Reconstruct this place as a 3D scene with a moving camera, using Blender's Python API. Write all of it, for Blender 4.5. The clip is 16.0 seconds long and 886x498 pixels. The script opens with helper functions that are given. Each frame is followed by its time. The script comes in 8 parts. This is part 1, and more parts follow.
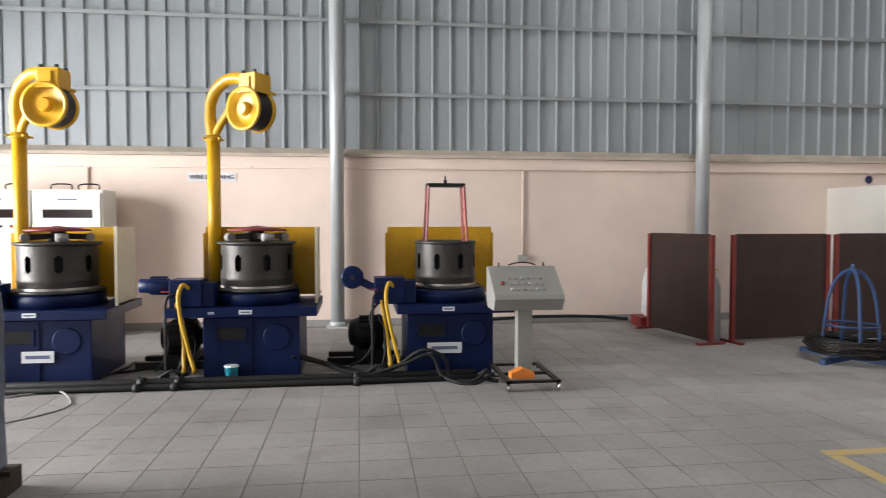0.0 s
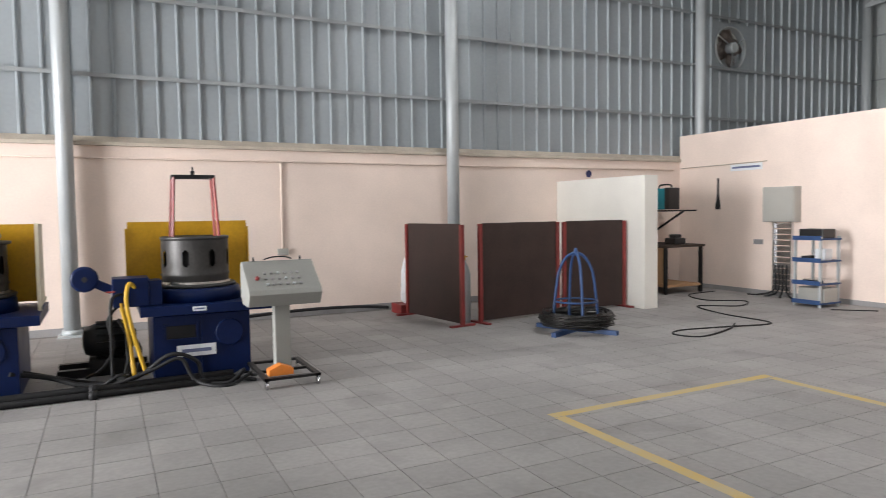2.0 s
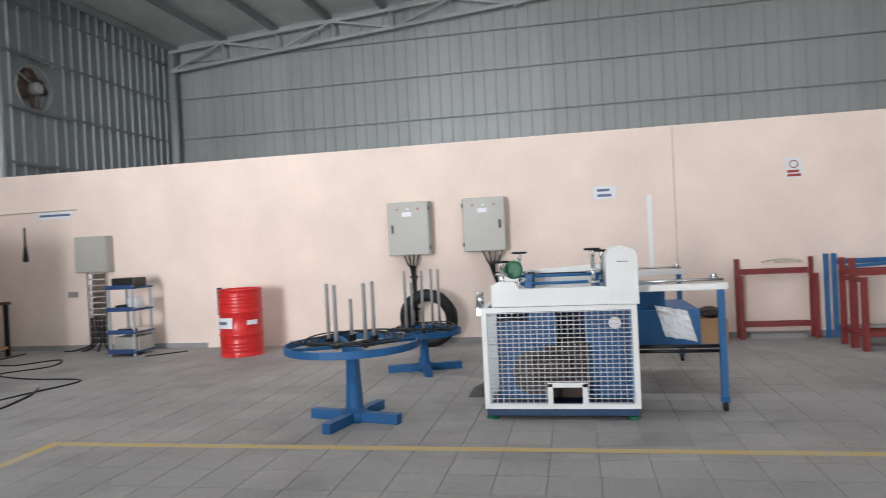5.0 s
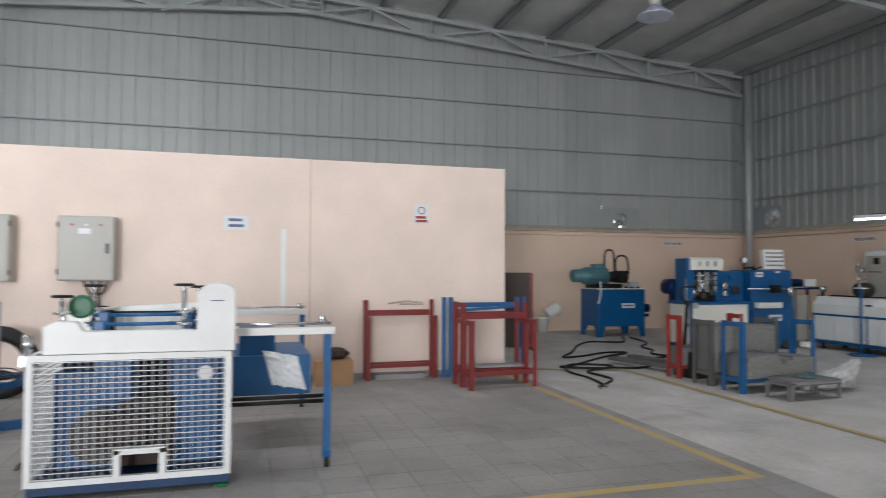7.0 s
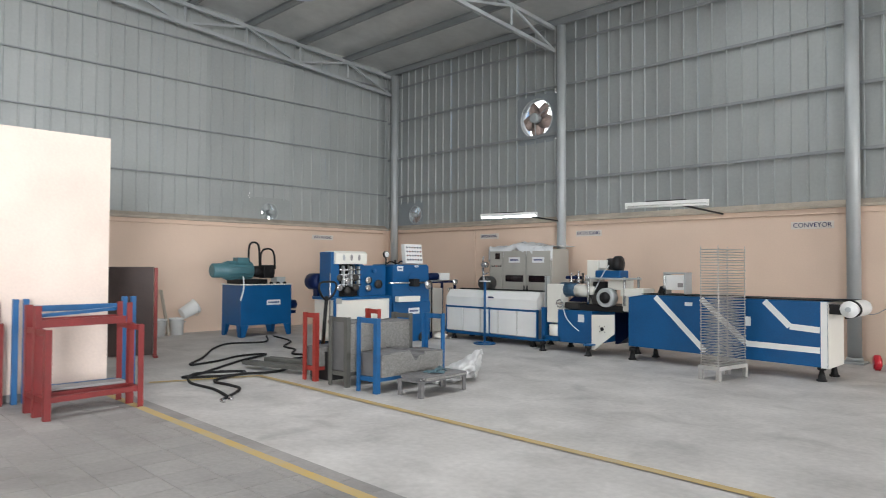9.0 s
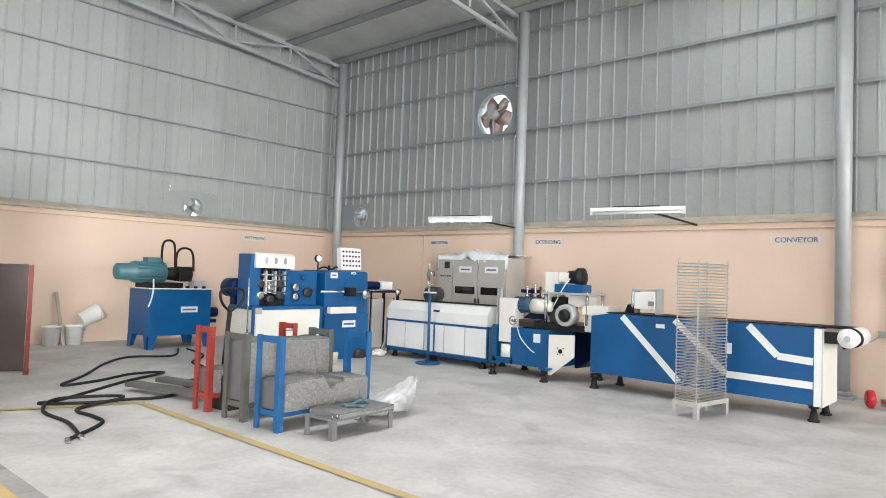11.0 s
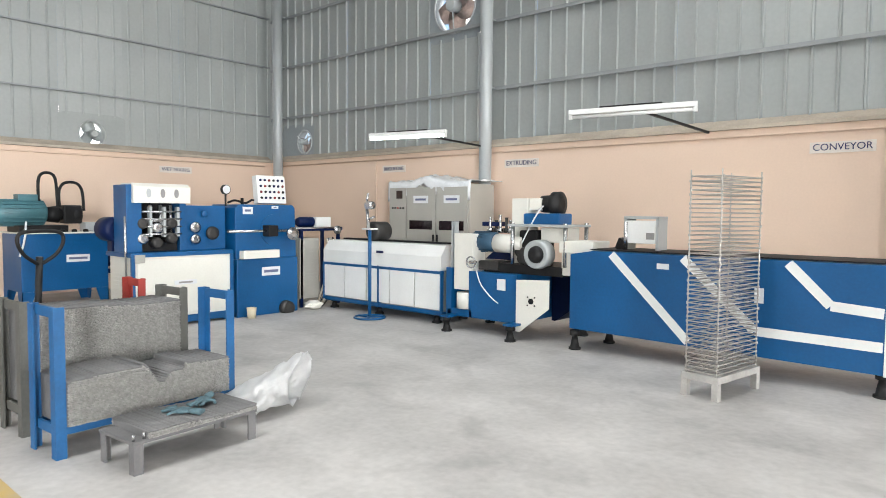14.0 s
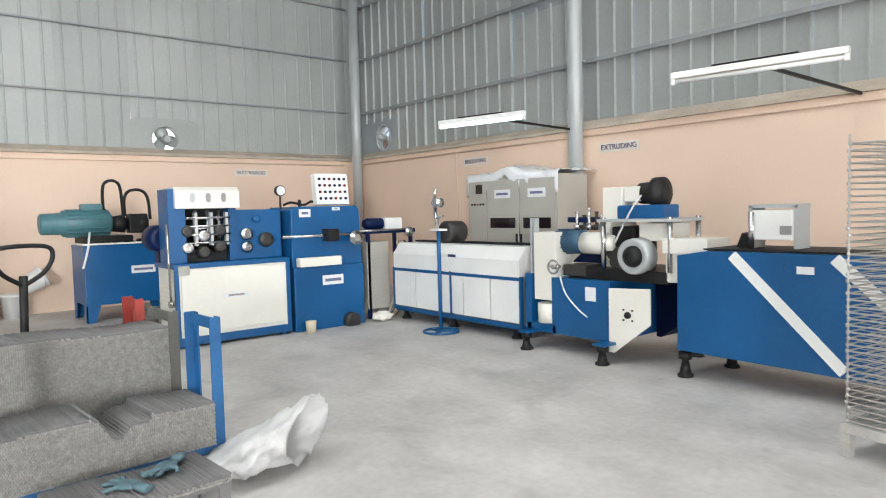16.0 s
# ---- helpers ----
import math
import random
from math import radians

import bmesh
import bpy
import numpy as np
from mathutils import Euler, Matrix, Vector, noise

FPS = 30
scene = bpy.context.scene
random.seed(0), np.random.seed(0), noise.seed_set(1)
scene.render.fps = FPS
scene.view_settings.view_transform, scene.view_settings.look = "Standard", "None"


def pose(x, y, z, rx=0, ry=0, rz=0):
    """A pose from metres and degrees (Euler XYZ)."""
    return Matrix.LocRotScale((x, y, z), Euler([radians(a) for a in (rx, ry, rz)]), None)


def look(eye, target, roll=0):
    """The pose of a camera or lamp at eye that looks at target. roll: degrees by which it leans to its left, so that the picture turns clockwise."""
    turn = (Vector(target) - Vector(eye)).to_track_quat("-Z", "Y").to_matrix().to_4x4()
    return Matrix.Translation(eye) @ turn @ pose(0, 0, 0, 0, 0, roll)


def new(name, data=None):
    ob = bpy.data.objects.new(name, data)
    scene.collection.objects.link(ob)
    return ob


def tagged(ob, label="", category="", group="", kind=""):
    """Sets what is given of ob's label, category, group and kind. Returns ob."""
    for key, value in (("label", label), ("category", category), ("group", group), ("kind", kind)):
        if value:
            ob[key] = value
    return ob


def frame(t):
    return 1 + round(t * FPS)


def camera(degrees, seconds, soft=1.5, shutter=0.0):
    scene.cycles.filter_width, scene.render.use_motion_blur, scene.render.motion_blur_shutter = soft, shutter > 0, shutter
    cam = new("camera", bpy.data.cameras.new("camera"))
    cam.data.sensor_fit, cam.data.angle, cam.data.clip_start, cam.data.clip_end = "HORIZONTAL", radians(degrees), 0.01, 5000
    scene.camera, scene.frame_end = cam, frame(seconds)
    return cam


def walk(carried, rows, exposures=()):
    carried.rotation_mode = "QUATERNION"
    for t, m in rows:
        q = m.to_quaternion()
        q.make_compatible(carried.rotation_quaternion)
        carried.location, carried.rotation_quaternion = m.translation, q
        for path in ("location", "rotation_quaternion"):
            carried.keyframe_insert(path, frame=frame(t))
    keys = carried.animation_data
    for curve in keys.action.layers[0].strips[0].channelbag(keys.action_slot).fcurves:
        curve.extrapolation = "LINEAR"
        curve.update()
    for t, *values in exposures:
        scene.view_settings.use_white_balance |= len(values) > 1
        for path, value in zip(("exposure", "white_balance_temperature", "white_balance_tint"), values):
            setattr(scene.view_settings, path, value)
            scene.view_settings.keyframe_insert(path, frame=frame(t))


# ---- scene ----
cam = camera(66.97, 16.0, soft=0.9, shutter=0.35)
# seconds, x, y, z, yaw, pitch, roll
ROWS = [
    (0.0, 0.000, -0.000, 1.401, -7.18, -2.25, 0.01),
    (0.5, 0.009, 0.010, 1.394, -12.67, -2.27, 0.01),
    (1.0, 0.028, 0.021, 1.387, -16.90, -2.69, 0.03),
    (1.5, 0.060, 0.008, 1.397, -21.81, -2.95, 0.67),
    (2.0, 0.104, -0.023, 1.405, -26.82, -3.08, 0.81),
    (2.5, 0.166, -0.035, 1.392, -34.01, -2.75, 0.67),
    (3.0, 0.247, -0.014, 1.381, -43.83, -1.57, 0.92),
    (3.5, 0.336, -0.081, 1.391, -54.12, -0.47, 0.90),
    (4.0, 0.429, -0.149, 1.396, -65.32, 0.85, 1.26),
    (4.2, 0.461, -0.173, 1.393, -67.96, 0.72, 1.19),
    (6.3, 0.983, -0.387, 1.372, -97.57, 1.17, 2.54),
    (6.5, 1.052, -0.482, 1.379, -99.97, 2.39, 1.34),
    (7.0, 1.226, -0.700, 1.385, -106.65, 1.77, -0.25),
    (7.5, 1.451, -0.939, 1.399, -120.26, 3.14, -0.54),
    (8.0, 1.627, -1.091, 1.402, -130.43, 2.36, 0.53),
    (8.5, 1.812, -1.313, 1.387, -133.03, 2.00, 1.19),
    (9.0, 1.911, -1.533, 1.375, -134.81, 1.46, -0.29),
    (9.5, 2.201, -1.788, 1.381, -140.90, 0.28, 0.42),
    (10.0, 2.444, -1.988, 1.404, -142.19, 1.71, 0.27),
    (10.2, 2.505, -2.141, 1.384, -140.95, 2.85, -0.15),
    (12.3, 3.205, -3.630, 1.364, -136.93, 1.10, -2.32),
    (12.5, 3.322, -3.767, 1.357, -139.90, -0.14, -0.69),
    (13.0, 3.459, -4.087, 1.346, -138.10, -0.10, -0.05),
    (13.5, 3.545, -4.509, 1.343, -136.89, -3.08, 0.20),
    (14.0, 3.700, -4.829, 1.327, -138.75, -3.17, -0.46),
    (14.5, 3.813, -5.142, 1.301, -135.71, -3.10, 1.12),
    (15.0, 3.882, -5.471, 1.324, -131.74, -4.47, 2.19),
    (15.5, 4.048, -5.712, 1.313, -131.56, -4.43, -0.06),
    (16.0, 4.239, -5.937, 1.320, -129.35, -3.33, 1.50),
]
EXPOSURES = [(0.0, -0.02, 6400, 12), (2.5, 0.26, 6200, 11), (4.0, 0.02, 6050, 10), (6.5, -0.1, 6100, 10), (7.5, 0.05, 6100, 10), (8.5, 0.5, 6150, 9), (9.0, 0.75, 6150, 9), (10.0, 1.32, 6200, 8), (12.5, 1.37, 6250, 8), (16.0, 1.35, 6250, 8)]
walk(cam, [(t, pose(x, y, z, 90 + pitch, roll, yaw)) for t, x, y, z, yaw, pitch, roll in ROWS], EXPOSURES)

# ---- light ----
SUN_EL, SUN_AZ = radians(38), radians(-60)
world = bpy.data.worlds.new("sky")
scene.world = world
world.use_nodes = True
wn = world.node_tree.nodes
sky = wn.new("ShaderNodeTexSky")
sky.sky_type, sky.sun_disc, sky.sun_elevation, sky.sun_rotation = "NISHITA", False, SUN_EL, SUN_AZ
sky.dust_density, sky.air_density, sky.ozone_density = 6.0, 0.8, 0.3
wn["Background"].inputs["Strength"].default_value = 0.15
world.node_tree.links.new(sky.outputs["Color"], wn["Background"].inputs["Color"])
sun_data = bpy.data.lights.new("sun", "SUN")
sun_data.energy, sun_data.angle, sun_data.color = 3.0, radians(0.5), (1.0, 0.95, 0.88)
sun = new("sun", sun_data)
sun.matrix_world = look((-30, 20, 30), (0, 3, 0))


def door_light(name, x, y0, y1, z0, z1, watts, colour, spread=180):
    """Daylight that comes in through an open shutter door of the west end."""
    d = bpy.data.lights.new(name, "AREA")
    d.shape, d.size, d.size_y, d.energy, d.color = "RECTANGLE", y1 - y0, z1 - z0, watts, colour
    d.spread = radians(spread)
    ob = new(name, d)
    c = Vector((x, (y0 + y1) / 2, (z0 + z1) / 2))
    ob.matrix_world = look(c, c + Vector((1, 0, 0)))
    return ob


X_W, X_E, Y_N, Y_S = -8.5, 15.35, 9.25, -12.85      # faces of the sheeting
DOORS = [(3.2, 6.6, 0.0, 4.2), (-12.2, -5.0, 0.0, 4.6)]
door_light("daylight_north_door", X_W - 0.05, *DOORS[0], 900, (1.0, 0.98, 0.96), 125)
# South door is unseen; its place and lamp are set to balance the hall.
door_light("south_door_fill", X_W - 0.05, *DOORS[1], 360, (1.0, 0.98, 0.96))
FILL_STRIPS = [(-1.8, 0.2), (5.4, 7.4)]     # invented strips across the roof for overhead fill light, from x to x
FILL_Y = (-11.4, 7.8)
Z_DADO, Z_EAVE, Z_RIDGE, Y_RIDGE = 2.28, 6.22, 7.03, -1.85


def roof_z(y):
    return Z_RIDGE - abs(y - Y_RIDGE) * (Z_RIDGE - Z_EAVE) / 11.05


def roof_fill(name, x0, x1, y0, y1, watts):
    """Overhead fill lamp of one invented roof strip, in the plane of the roof."""
    d = bpy.data.lights.new(name, "AREA")
    d.shape, d.size, d.size_y, d.energy, d.color = "RECTANGLE", x1 - x0, abs(y1 - y0), watts, (1.0, 0.985, 0.955)
    ob = new(name, d)
    slope = math.degrees(math.atan2(roof_z(y1) - roof_z(y0), y1 - y0))
    ob.matrix_world = pose((x0 + x1) / 2, (y0 + y1) / 2, (roof_z(y0) + roof_z(y1)) / 2 + 0.24, slope, 0, 0)
    return ob


# Added lamps brighten floor and gable from above; these roof openings are unseen.
for (s0, s1), south, north in zip(FILL_STRIPS, (12, 135), (5, 290)):
    roof_fill("skylight", s0, s1, FILL_Y[0], Y_RIDGE - 0.1, south)
    roof_fill("skylight", s0, s1, Y_RIDGE + 0.1, FILL_Y[1], north)

# ---- materials ----


def paint(name, col, rough=0.5, metal=0.0, var=0.10, scale=3.0, bump=0.05, fine=60.0, rand=0.0, spec=0.5, tint=None, stain=0.0, laid=False):
    """A surface with broad patches, fine grain and a shallow relief."""
    m = bpy.data.materials.new(name)
    m.use_nodes = True
    nt = m.node_tree
    n, l = nt.nodes, nt.links
    b = n["Principled BSDF"]
    b.inputs["Metallic"].default_value = metal
    b.inputs["Specular IOR Level"].default_value = spec
    tc = n.new("ShaderNodeTexCoord")
    big = n.new("ShaderNodeTexNoise")
    big.inputs["Scale"].default_value, big.inputs["Detail"].default_value = scale, 5
    small = n.new("ShaderNodeTexNoise")
    small.inputs["Scale"].default_value, small.inputs["Detail"].default_value = fine, 3
    geo = n.new("ShaderNodeNewGeometry")
    spot = geo.outputs["Position"] if laid else tc.outputs["Object"]      # laid: the pattern runs on from piece to piece
    l.new(spot, big.inputs["Vector"])
    l.new(spot, small.inputs["Vector"])
    add = n.new("ShaderNodeMath")
    add.operation = "MULTIPLY_ADD"
    l.new(small.outputs["Fac"], add.inputs[0])
    add.inputs[1].default_value = 0.4
    l.new(big.outputs["Fac"], add.inputs[2])
    ramp = n.new("ShaderNodeMapRange")
    ramp.inputs["From Min"].default_value, ramp.inputs["From Max"].default_value = 0.45, 0.95
    l.new(add.outputs[0], ramp.inputs["Value"])
    mix = n.new("ShaderNodeMix")
    mix.data_type = "RGBA"
    l.new(ramp.outputs["Result"], mix.inputs["Factor"])
    dark = tint or [c * (1 - 2 * var) for c in col]
    mix.inputs["A"].default_value = (*dark, 1)
    mix.inputs["B"].default_value = (*[min(1, c * (1 + var)) for c in col], 1)
    out = mix.outputs["Result"]
    if stain:
        blot = n.new("ShaderNodeTexNoise")
        blot.inputs["Scale"].default_value, blot.inputs["Detail"].default_value, blot.inputs["Distortion"].default_value = 1.7, 8, 0.6
        l.new(spot, blot.inputs["Vector"])
        cut = n.new("ShaderNodeMapRange")
        cut.inputs["From Min"].default_value, cut.inputs["From Max"].default_value = 0.54, 0.72
        cut.inputs["To Max"].default_value = stain
        l.new(blot.outputs["Fac"], cut.inputs["Value"])
        soil = n.new("ShaderNodeMix")
        soil.data_type = "RGBA"
        l.new(cut.outputs["Result"], soil.inputs["Factor"])
        l.new(out, soil.inputs["A"])
        soil.inputs["B"].default_value = (*[c * 0.45 for c in col], 1)
        out = soil.outputs["Result"]
    if rand:
        info = n.new("ShaderNodeObjectInfo")
        vary = n.new("ShaderNodeMapRange")
        vary.inputs["To Min"].default_value, vary.inputs["To Max"].default_value = 1 - rand, 1 + rand
        if laid:
            both = n.new("ShaderNodeMath")
            both.operation = "ADD"
            l.new(info.outputs["Random"], both.inputs[0])
            l.new(geo.outputs["Random Per Island"], both.inputs[1])
            both2 = n.new("ShaderNodeMath")
            both2.operation = "FRACT"
            l.new(both.outputs[0], both2.inputs[0])
            l.new(both2.outputs[0], vary.inputs["Value"])
        else:
            l.new(info.outputs["Random"], vary.inputs["Value"])
        hsv = n.new("ShaderNodeHueSaturation")
        l.new(vary.outputs["Result"], hsv.inputs["Value"])
        l.new(out, hsv.inputs["Color"])
        out = hsv.outputs["Color"]
    l.new(out, b.inputs["Base Color"])
    rr = n.new("ShaderNodeMapRange")
    rr.inputs["To Min"].default_value, rr.inputs["To Max"].default_value = max(0.05, rough - 0.12), min(1, rough + 0.12)
    l.new(big.outputs["Fac"], rr.inputs["Value"])
    l.new(rr.outputs["Result"], b.inputs["Roughness"])
    if bump:
        bp = n.new("ShaderNodeBump")
        bp.inputs["Strength"].default_value, bp.inputs["Distance"].default_value = bump, 0.01
        l.new(small.outputs["Fac"], bp.inputs["Height"])
        l.new(bp.outputs["Normal"], b.inputs["Normal"])
    return m


M_SHEET = paint("blue_grey_sheeting", (0.34, 0.375, 0.395), 0.45, 0.25, 0.07, 0.8, 0.02, 20, rand=0.07)
M_SHEET_G = paint("grey_gable_sheeting", (0.42, 0.445, 0.44), 0.5, 0.2, 0.07, 0.8, 0.02, 20, rand=0.06)
M_SHEET_S = paint("grey_green_sheeting", (0.385, 0.41, 0.405), 0.45, 0.25, 0.07, 0.8, 0.02, 20, rand=0.07)
M_FANB = paint("dusty_bronze_fan_blade", (0.42, 0.36, 0.33), 0.35, 0.5, 0.2, 8)
M_GLOVE = paint("soiled_blue_cotton", (0.10, 0.17, 0.20), 0.9, 0, 0.25, 12, 0.3, 80)
M_DKGREY = paint("dark_grey_angle_steel", (0.12, 0.12, 0.11), 0.6, 0.1, 0.15, 4)
M_STEEL = paint("grey_primed_steel", (0.46, 0.49, 0.50), 0.45, 0.2, 0.06, 2)
M_GIRT = paint("dark_girt_steel", (0.31, 0.33, 0.335), 0.55, 0.2, 0.08, 2)
M_FOIL = paint("dull_foil_insulation", (0.70, 0.71, 0.70), 0.38, 0.35, 0.08, 1.2, 0.5, 6)
M_WALL = paint("peach_wall_paint", (0.82, 0.685, 0.60), 0.8, 0, 0.06, 1.3, 0.08, 40)
M_WALL_S = paint("peach_wall_paint_warm", (0.79, 0.615, 0.49), 0.8, 0, 0.035, 0.7, 0.08, 40)
M_LEDGE = paint("dusty_sill_plaster", (0.50, 0.44, 0.36), 0.85, 0, 0.12, 3, 0.1, 50)
M_SKIRT = paint("grey_cement_skirting", (0.30, 0.29, 0.29), 0.8, 0, 0.1, 3, 0.1, 50)
M_WHITEWASH = paint("white_distemper", (0.78, 0.76, 0.70), 0.85, 0, 0.04, 1.5, 0.08, 50)
M_CONC = paint("grey_trowelled_concrete", (0.52, 0.505, 0.49), 0.62, 0, 0.14, 1.5, 0.06, 18, stain=0.45)
M_PAVER = paint("grey_cement_tile", (0.288, 0.276, 0.268), 0.68, 0, 0.13, 0.9, 0.08, 30, rand=0.07, stain=0.45, laid=True)
M_JOINT = paint("dark_tile_joint", (0.255, 0.245, 0.238), 0.9, 0, 0.3, 1.3, 0.1, 60)
M_LINE = paint("worn_yellow_floor_paint", (0.44, 0.30, 0.085), 0.75, 0, 0.16, 5, 0.05, 60, tint=(0.41, 0.34, 0.22))
M_NAVY = paint("navy_machine_enamel", (0.002, 0.011, 0.062), 0.42, 0, 0.15, 2.5, 0.03, 40, spec=0.25)
M_BLUE = paint("blue_machine_enamel", (0.004, 0.088, 0.255), 0.35, 0, 0.10, 2.5, 0.03, 40)
M_LBLUE = paint("chalky_blue_enamel", (0.012, 0.105, 0.28), 0.5, 0, 0.14, 4, 0.05, 50)
M_CAGEB = paint("dusty_dark_blue_enamel", (0.012, 0.045, 0.12), 0.5, 0, 0.14, 4, 0.05, 50)
M_COILB = paint("dull_blue_stand_enamel", (0.02, 0.06, 0.17), 0.5, 0, 0.14, 4, 0.05, 50)
M_YEL = paint("yellow_machine_enamel", (0.66, 0.37, 0.005), 0.38, 0, 0.08, 3, 0.03, 40)
M_GUARD = paint("ochre_guard_sheet", (0.62, 0.34, 0.01), 0.45, 0, 0.12, 2.5, 0.03, 40)
M_GUARDB = paint("cream_guard_back", (0.66, 0.60, 0.45), 0.5, 0, 0.08, 3)
M_CAST = paint("worn_grey_cast_iron", (0.062, 0.060, 0.058), 0.45, 0.55, 0.18, 4, 0.15, 35)
M_BRIGHT = paint("polished_drum_steel", (0.52, 0.49, 0.46), 0.3, 0.9, 0.15, 6, 0.05, 60)
M_CHROME = paint("bright_steel", (0.62, 0.62, 0.63), 0.22, 1.0, 0.06, 8, 0.02, 60)
M_DARK = paint("oily_black_steel", (0.02, 0.02, 0.021), 0.5, 0.3, 0.2, 5, 0.1, 50, spec=0.3)
M_RUB = paint("black_rubber_hose", (0.012, 0.012, 0.013), 0.6, 0, 0.15, 6, 0.05, 60, spec=0.3)
M_RED = paint("red_primed_steel", (0.33, 0.04, 0.03), 0.5, 0, 0.14, 4, 0.05, 40)
M_MAROON = paint("red_oxide_steel", (0.20, 0.022, 0.022), 0.5, 0, 0.14, 4, 0.05, 40)
M_POST = paint("dull_red_post_paint", (0.24, 0.032, 0.028), 0.55, 0, 0.16, 5, 0.05, 40)
M_DRUM = paint("red_drum_enamel", (0.60, 0.02, 0.02), 0.33, 0, 0.08, 3, 0.02, 40)
M_BROWN = paint("dark_brown_chequer_plate", (0.046, 0.028, 0.024), 0.5, 0.2, 0.18, 3, 0.05, 40)
M_GREY = paint("light_grey_panel_enamel", (0.40, 0.39, 0.355), 0.42, 0, 0.05, 2, 0.02, 60)
M_DESK = paint("mid_grey_desk_enamel", (0.27, 0.27, 0.25), 0.45, 0, 0.06, 2, 0.02, 60)
M_CREAM = paint("cream_white_enamel", (0.78, 0.77, 0.71), 0.38, 0, 0.04, 2, 0.02, 60)
M_WHITE = paint("white_enamel", (0.80, 0.81, 0.80), 0.35, 0, 0.04, 2, 0.02, 60)
M_TEAL = paint("teal_motor_enamel", (0.075, 0.19, 0.225), 0.4, 0, 0.12, 4, 0.04, 40)
M_MOTOR = paint("blue_grey_motor_enamel", (0.03, 0.085, 0.15), 0.4, 0, 0.12, 4, 0.04, 40)
M_GREEN = paint("green_enamel", (0.01, 0.13, 0.055), 0.4, 0, 0.1, 4)
M_CYAN = paint("turquoise_plastic", (0.01, 0.26, 0.33), 0.4, 0, 0.06, 4)
M_ORANGE = paint("orange_plastic", (0.72, 0.22, 0.03), 0.5, 0, 0.08, 6)
M_BLACKP = paint("black_plastic", (0.012, 0.012, 0.013), 0.4, 0, 0.1, 6)
M_ROD = paint("grey_electrode_rod", (0.165, 0.163, 0.165), 0.7, 0.05, 0.10, 6, 0.3, 70, rand=0.10, laid=True)
M_ROD2 = paint("grey_electrode_rod_end", (0.33, 0.325, 0.31), 0.85, 0, 0.12, 30, 0.6, 150, rand=0.14, laid=True)
M_CARD = paint("brown_cardboard", (0.42, 0.25, 0.13), 0.8, 0, 0.1, 4)
M_FILM = paint("crumpled_white_plastic_sheet", (0.72, 0.74, 0.76), 0.3, 0, 0.06, 5, 0.3, 25)
M_SACK = paint("white_woven_sack", (0.86, 0.86, 0.86), 0.55, 0, 0.05, 6, 0.25, 90)
M_PLATE = paint("white_label_plate", (0.74, 0.76, 0.78), 0.45, 0, 0.03, 6)
M_INK = paint("dark_label_ink", (0.13, 0.15, 0.26), 0.6, 0, 0.05, 8, 0)
M_SIGNBLUE = paint("blue_sign_letters", (0.018, 0.024, 0.10), 0.55, 0, 0.05, 8, 0)
M_MESHW = paint("white_coated_wire", (0.62, 0.64, 0.65), 0.4, 0.1, 0.05, 8)
M_TRAY = paint("galvanised_tray_wire", (0.52, 0.50, 0.47), 0.38, 0.55, 0.1, 8)
M_STAND = paint("grey_cement_coated_steel", (0.42, 0.41, 0.39), 0.8, 0, 0.12, 6, 0.15, 50)
M_SIGNPL = paint("off_white_sign_strip", (0.74, 0.68, 0.62), 0.5, 0, 0.04, 6)
M_SCREEN = paint("dark_display_glass", (0.02, 0.012, 0.014), 0.12, 0, 0.05, 4, 0)
M_EXTRED = paint("red_extinguisher", (0.55, 0.015, 0.03), 0.28, 0, 0.06, 4)
M_PALLET = paint("dark_pallet_wood", (0.05, 0.033, 0.025), 0.8, 0, 0.2, 8, 0.2, 60)
M_WRAP = paint("stretch_wrapped_cartons", (0.16, 0.18, 0.24), 0.25, 0, 0.2, 4, 0.3, 30)
M_PINK = paint("pink_notice", (0.65, 0.16, 0.36), 0.5, 0, 0.05, 6)
M_COIL = paint("black_annealed_wire", (0.05, 0.048, 0.046), 0.4, 0.7, 0.2, 20, 0.1, 80)
M_LAMP = paint("pale_lamp_reflector", (0.66, 0.70, 0.86), 0.3, 0.1, 0.05, 4)
M_AMBER = paint("yellow_hose", (0.55, 0.33, 0.015), 0.5, 0, 0.08, 6)

M_TUBE = bpy.data.materials.new("lit_fluorescent_tube")
M_TUBE.use_nodes = True
tb = M_TUBE.node_tree.nodes["Principled BSDF"]
tb.inputs["Emission Color"].default_value = (0.95, 0.98, 1.0, 1)
tb.inputs["Emission Strength"].default_value = 9.0

# ---- shaping helpers ----


def box(bm, x0, y0, z0, x1, y1, z1, bevel=0.0, m=None):
    r = bmesh.ops.create_cube(bm, size=1.0)
    v = r["verts"]
    for q in v:
        q.co = Vector(((x0 + x1) / 2 + q.co.x * (x1 - x0), (y0 + y1) / 2 + q.co.y * (y1 - y0), (z0 + z1) / 2 + q.co.z * (z1 - z0)))
    if m is not None:
        for q in v:
            q.co = m @ q.co
    if bevel:
        bmesh.ops.bevel(bm, geom=list({e for q in v for e in q.link_edges}), offset=bevel, segments=2, affect="EDGES", profile=0.6)
    return bm


def side_axes(d):
    d = Vector(d).normalized()
    u = d.orthogonal().normalized()
    return d, u, d.cross(u)


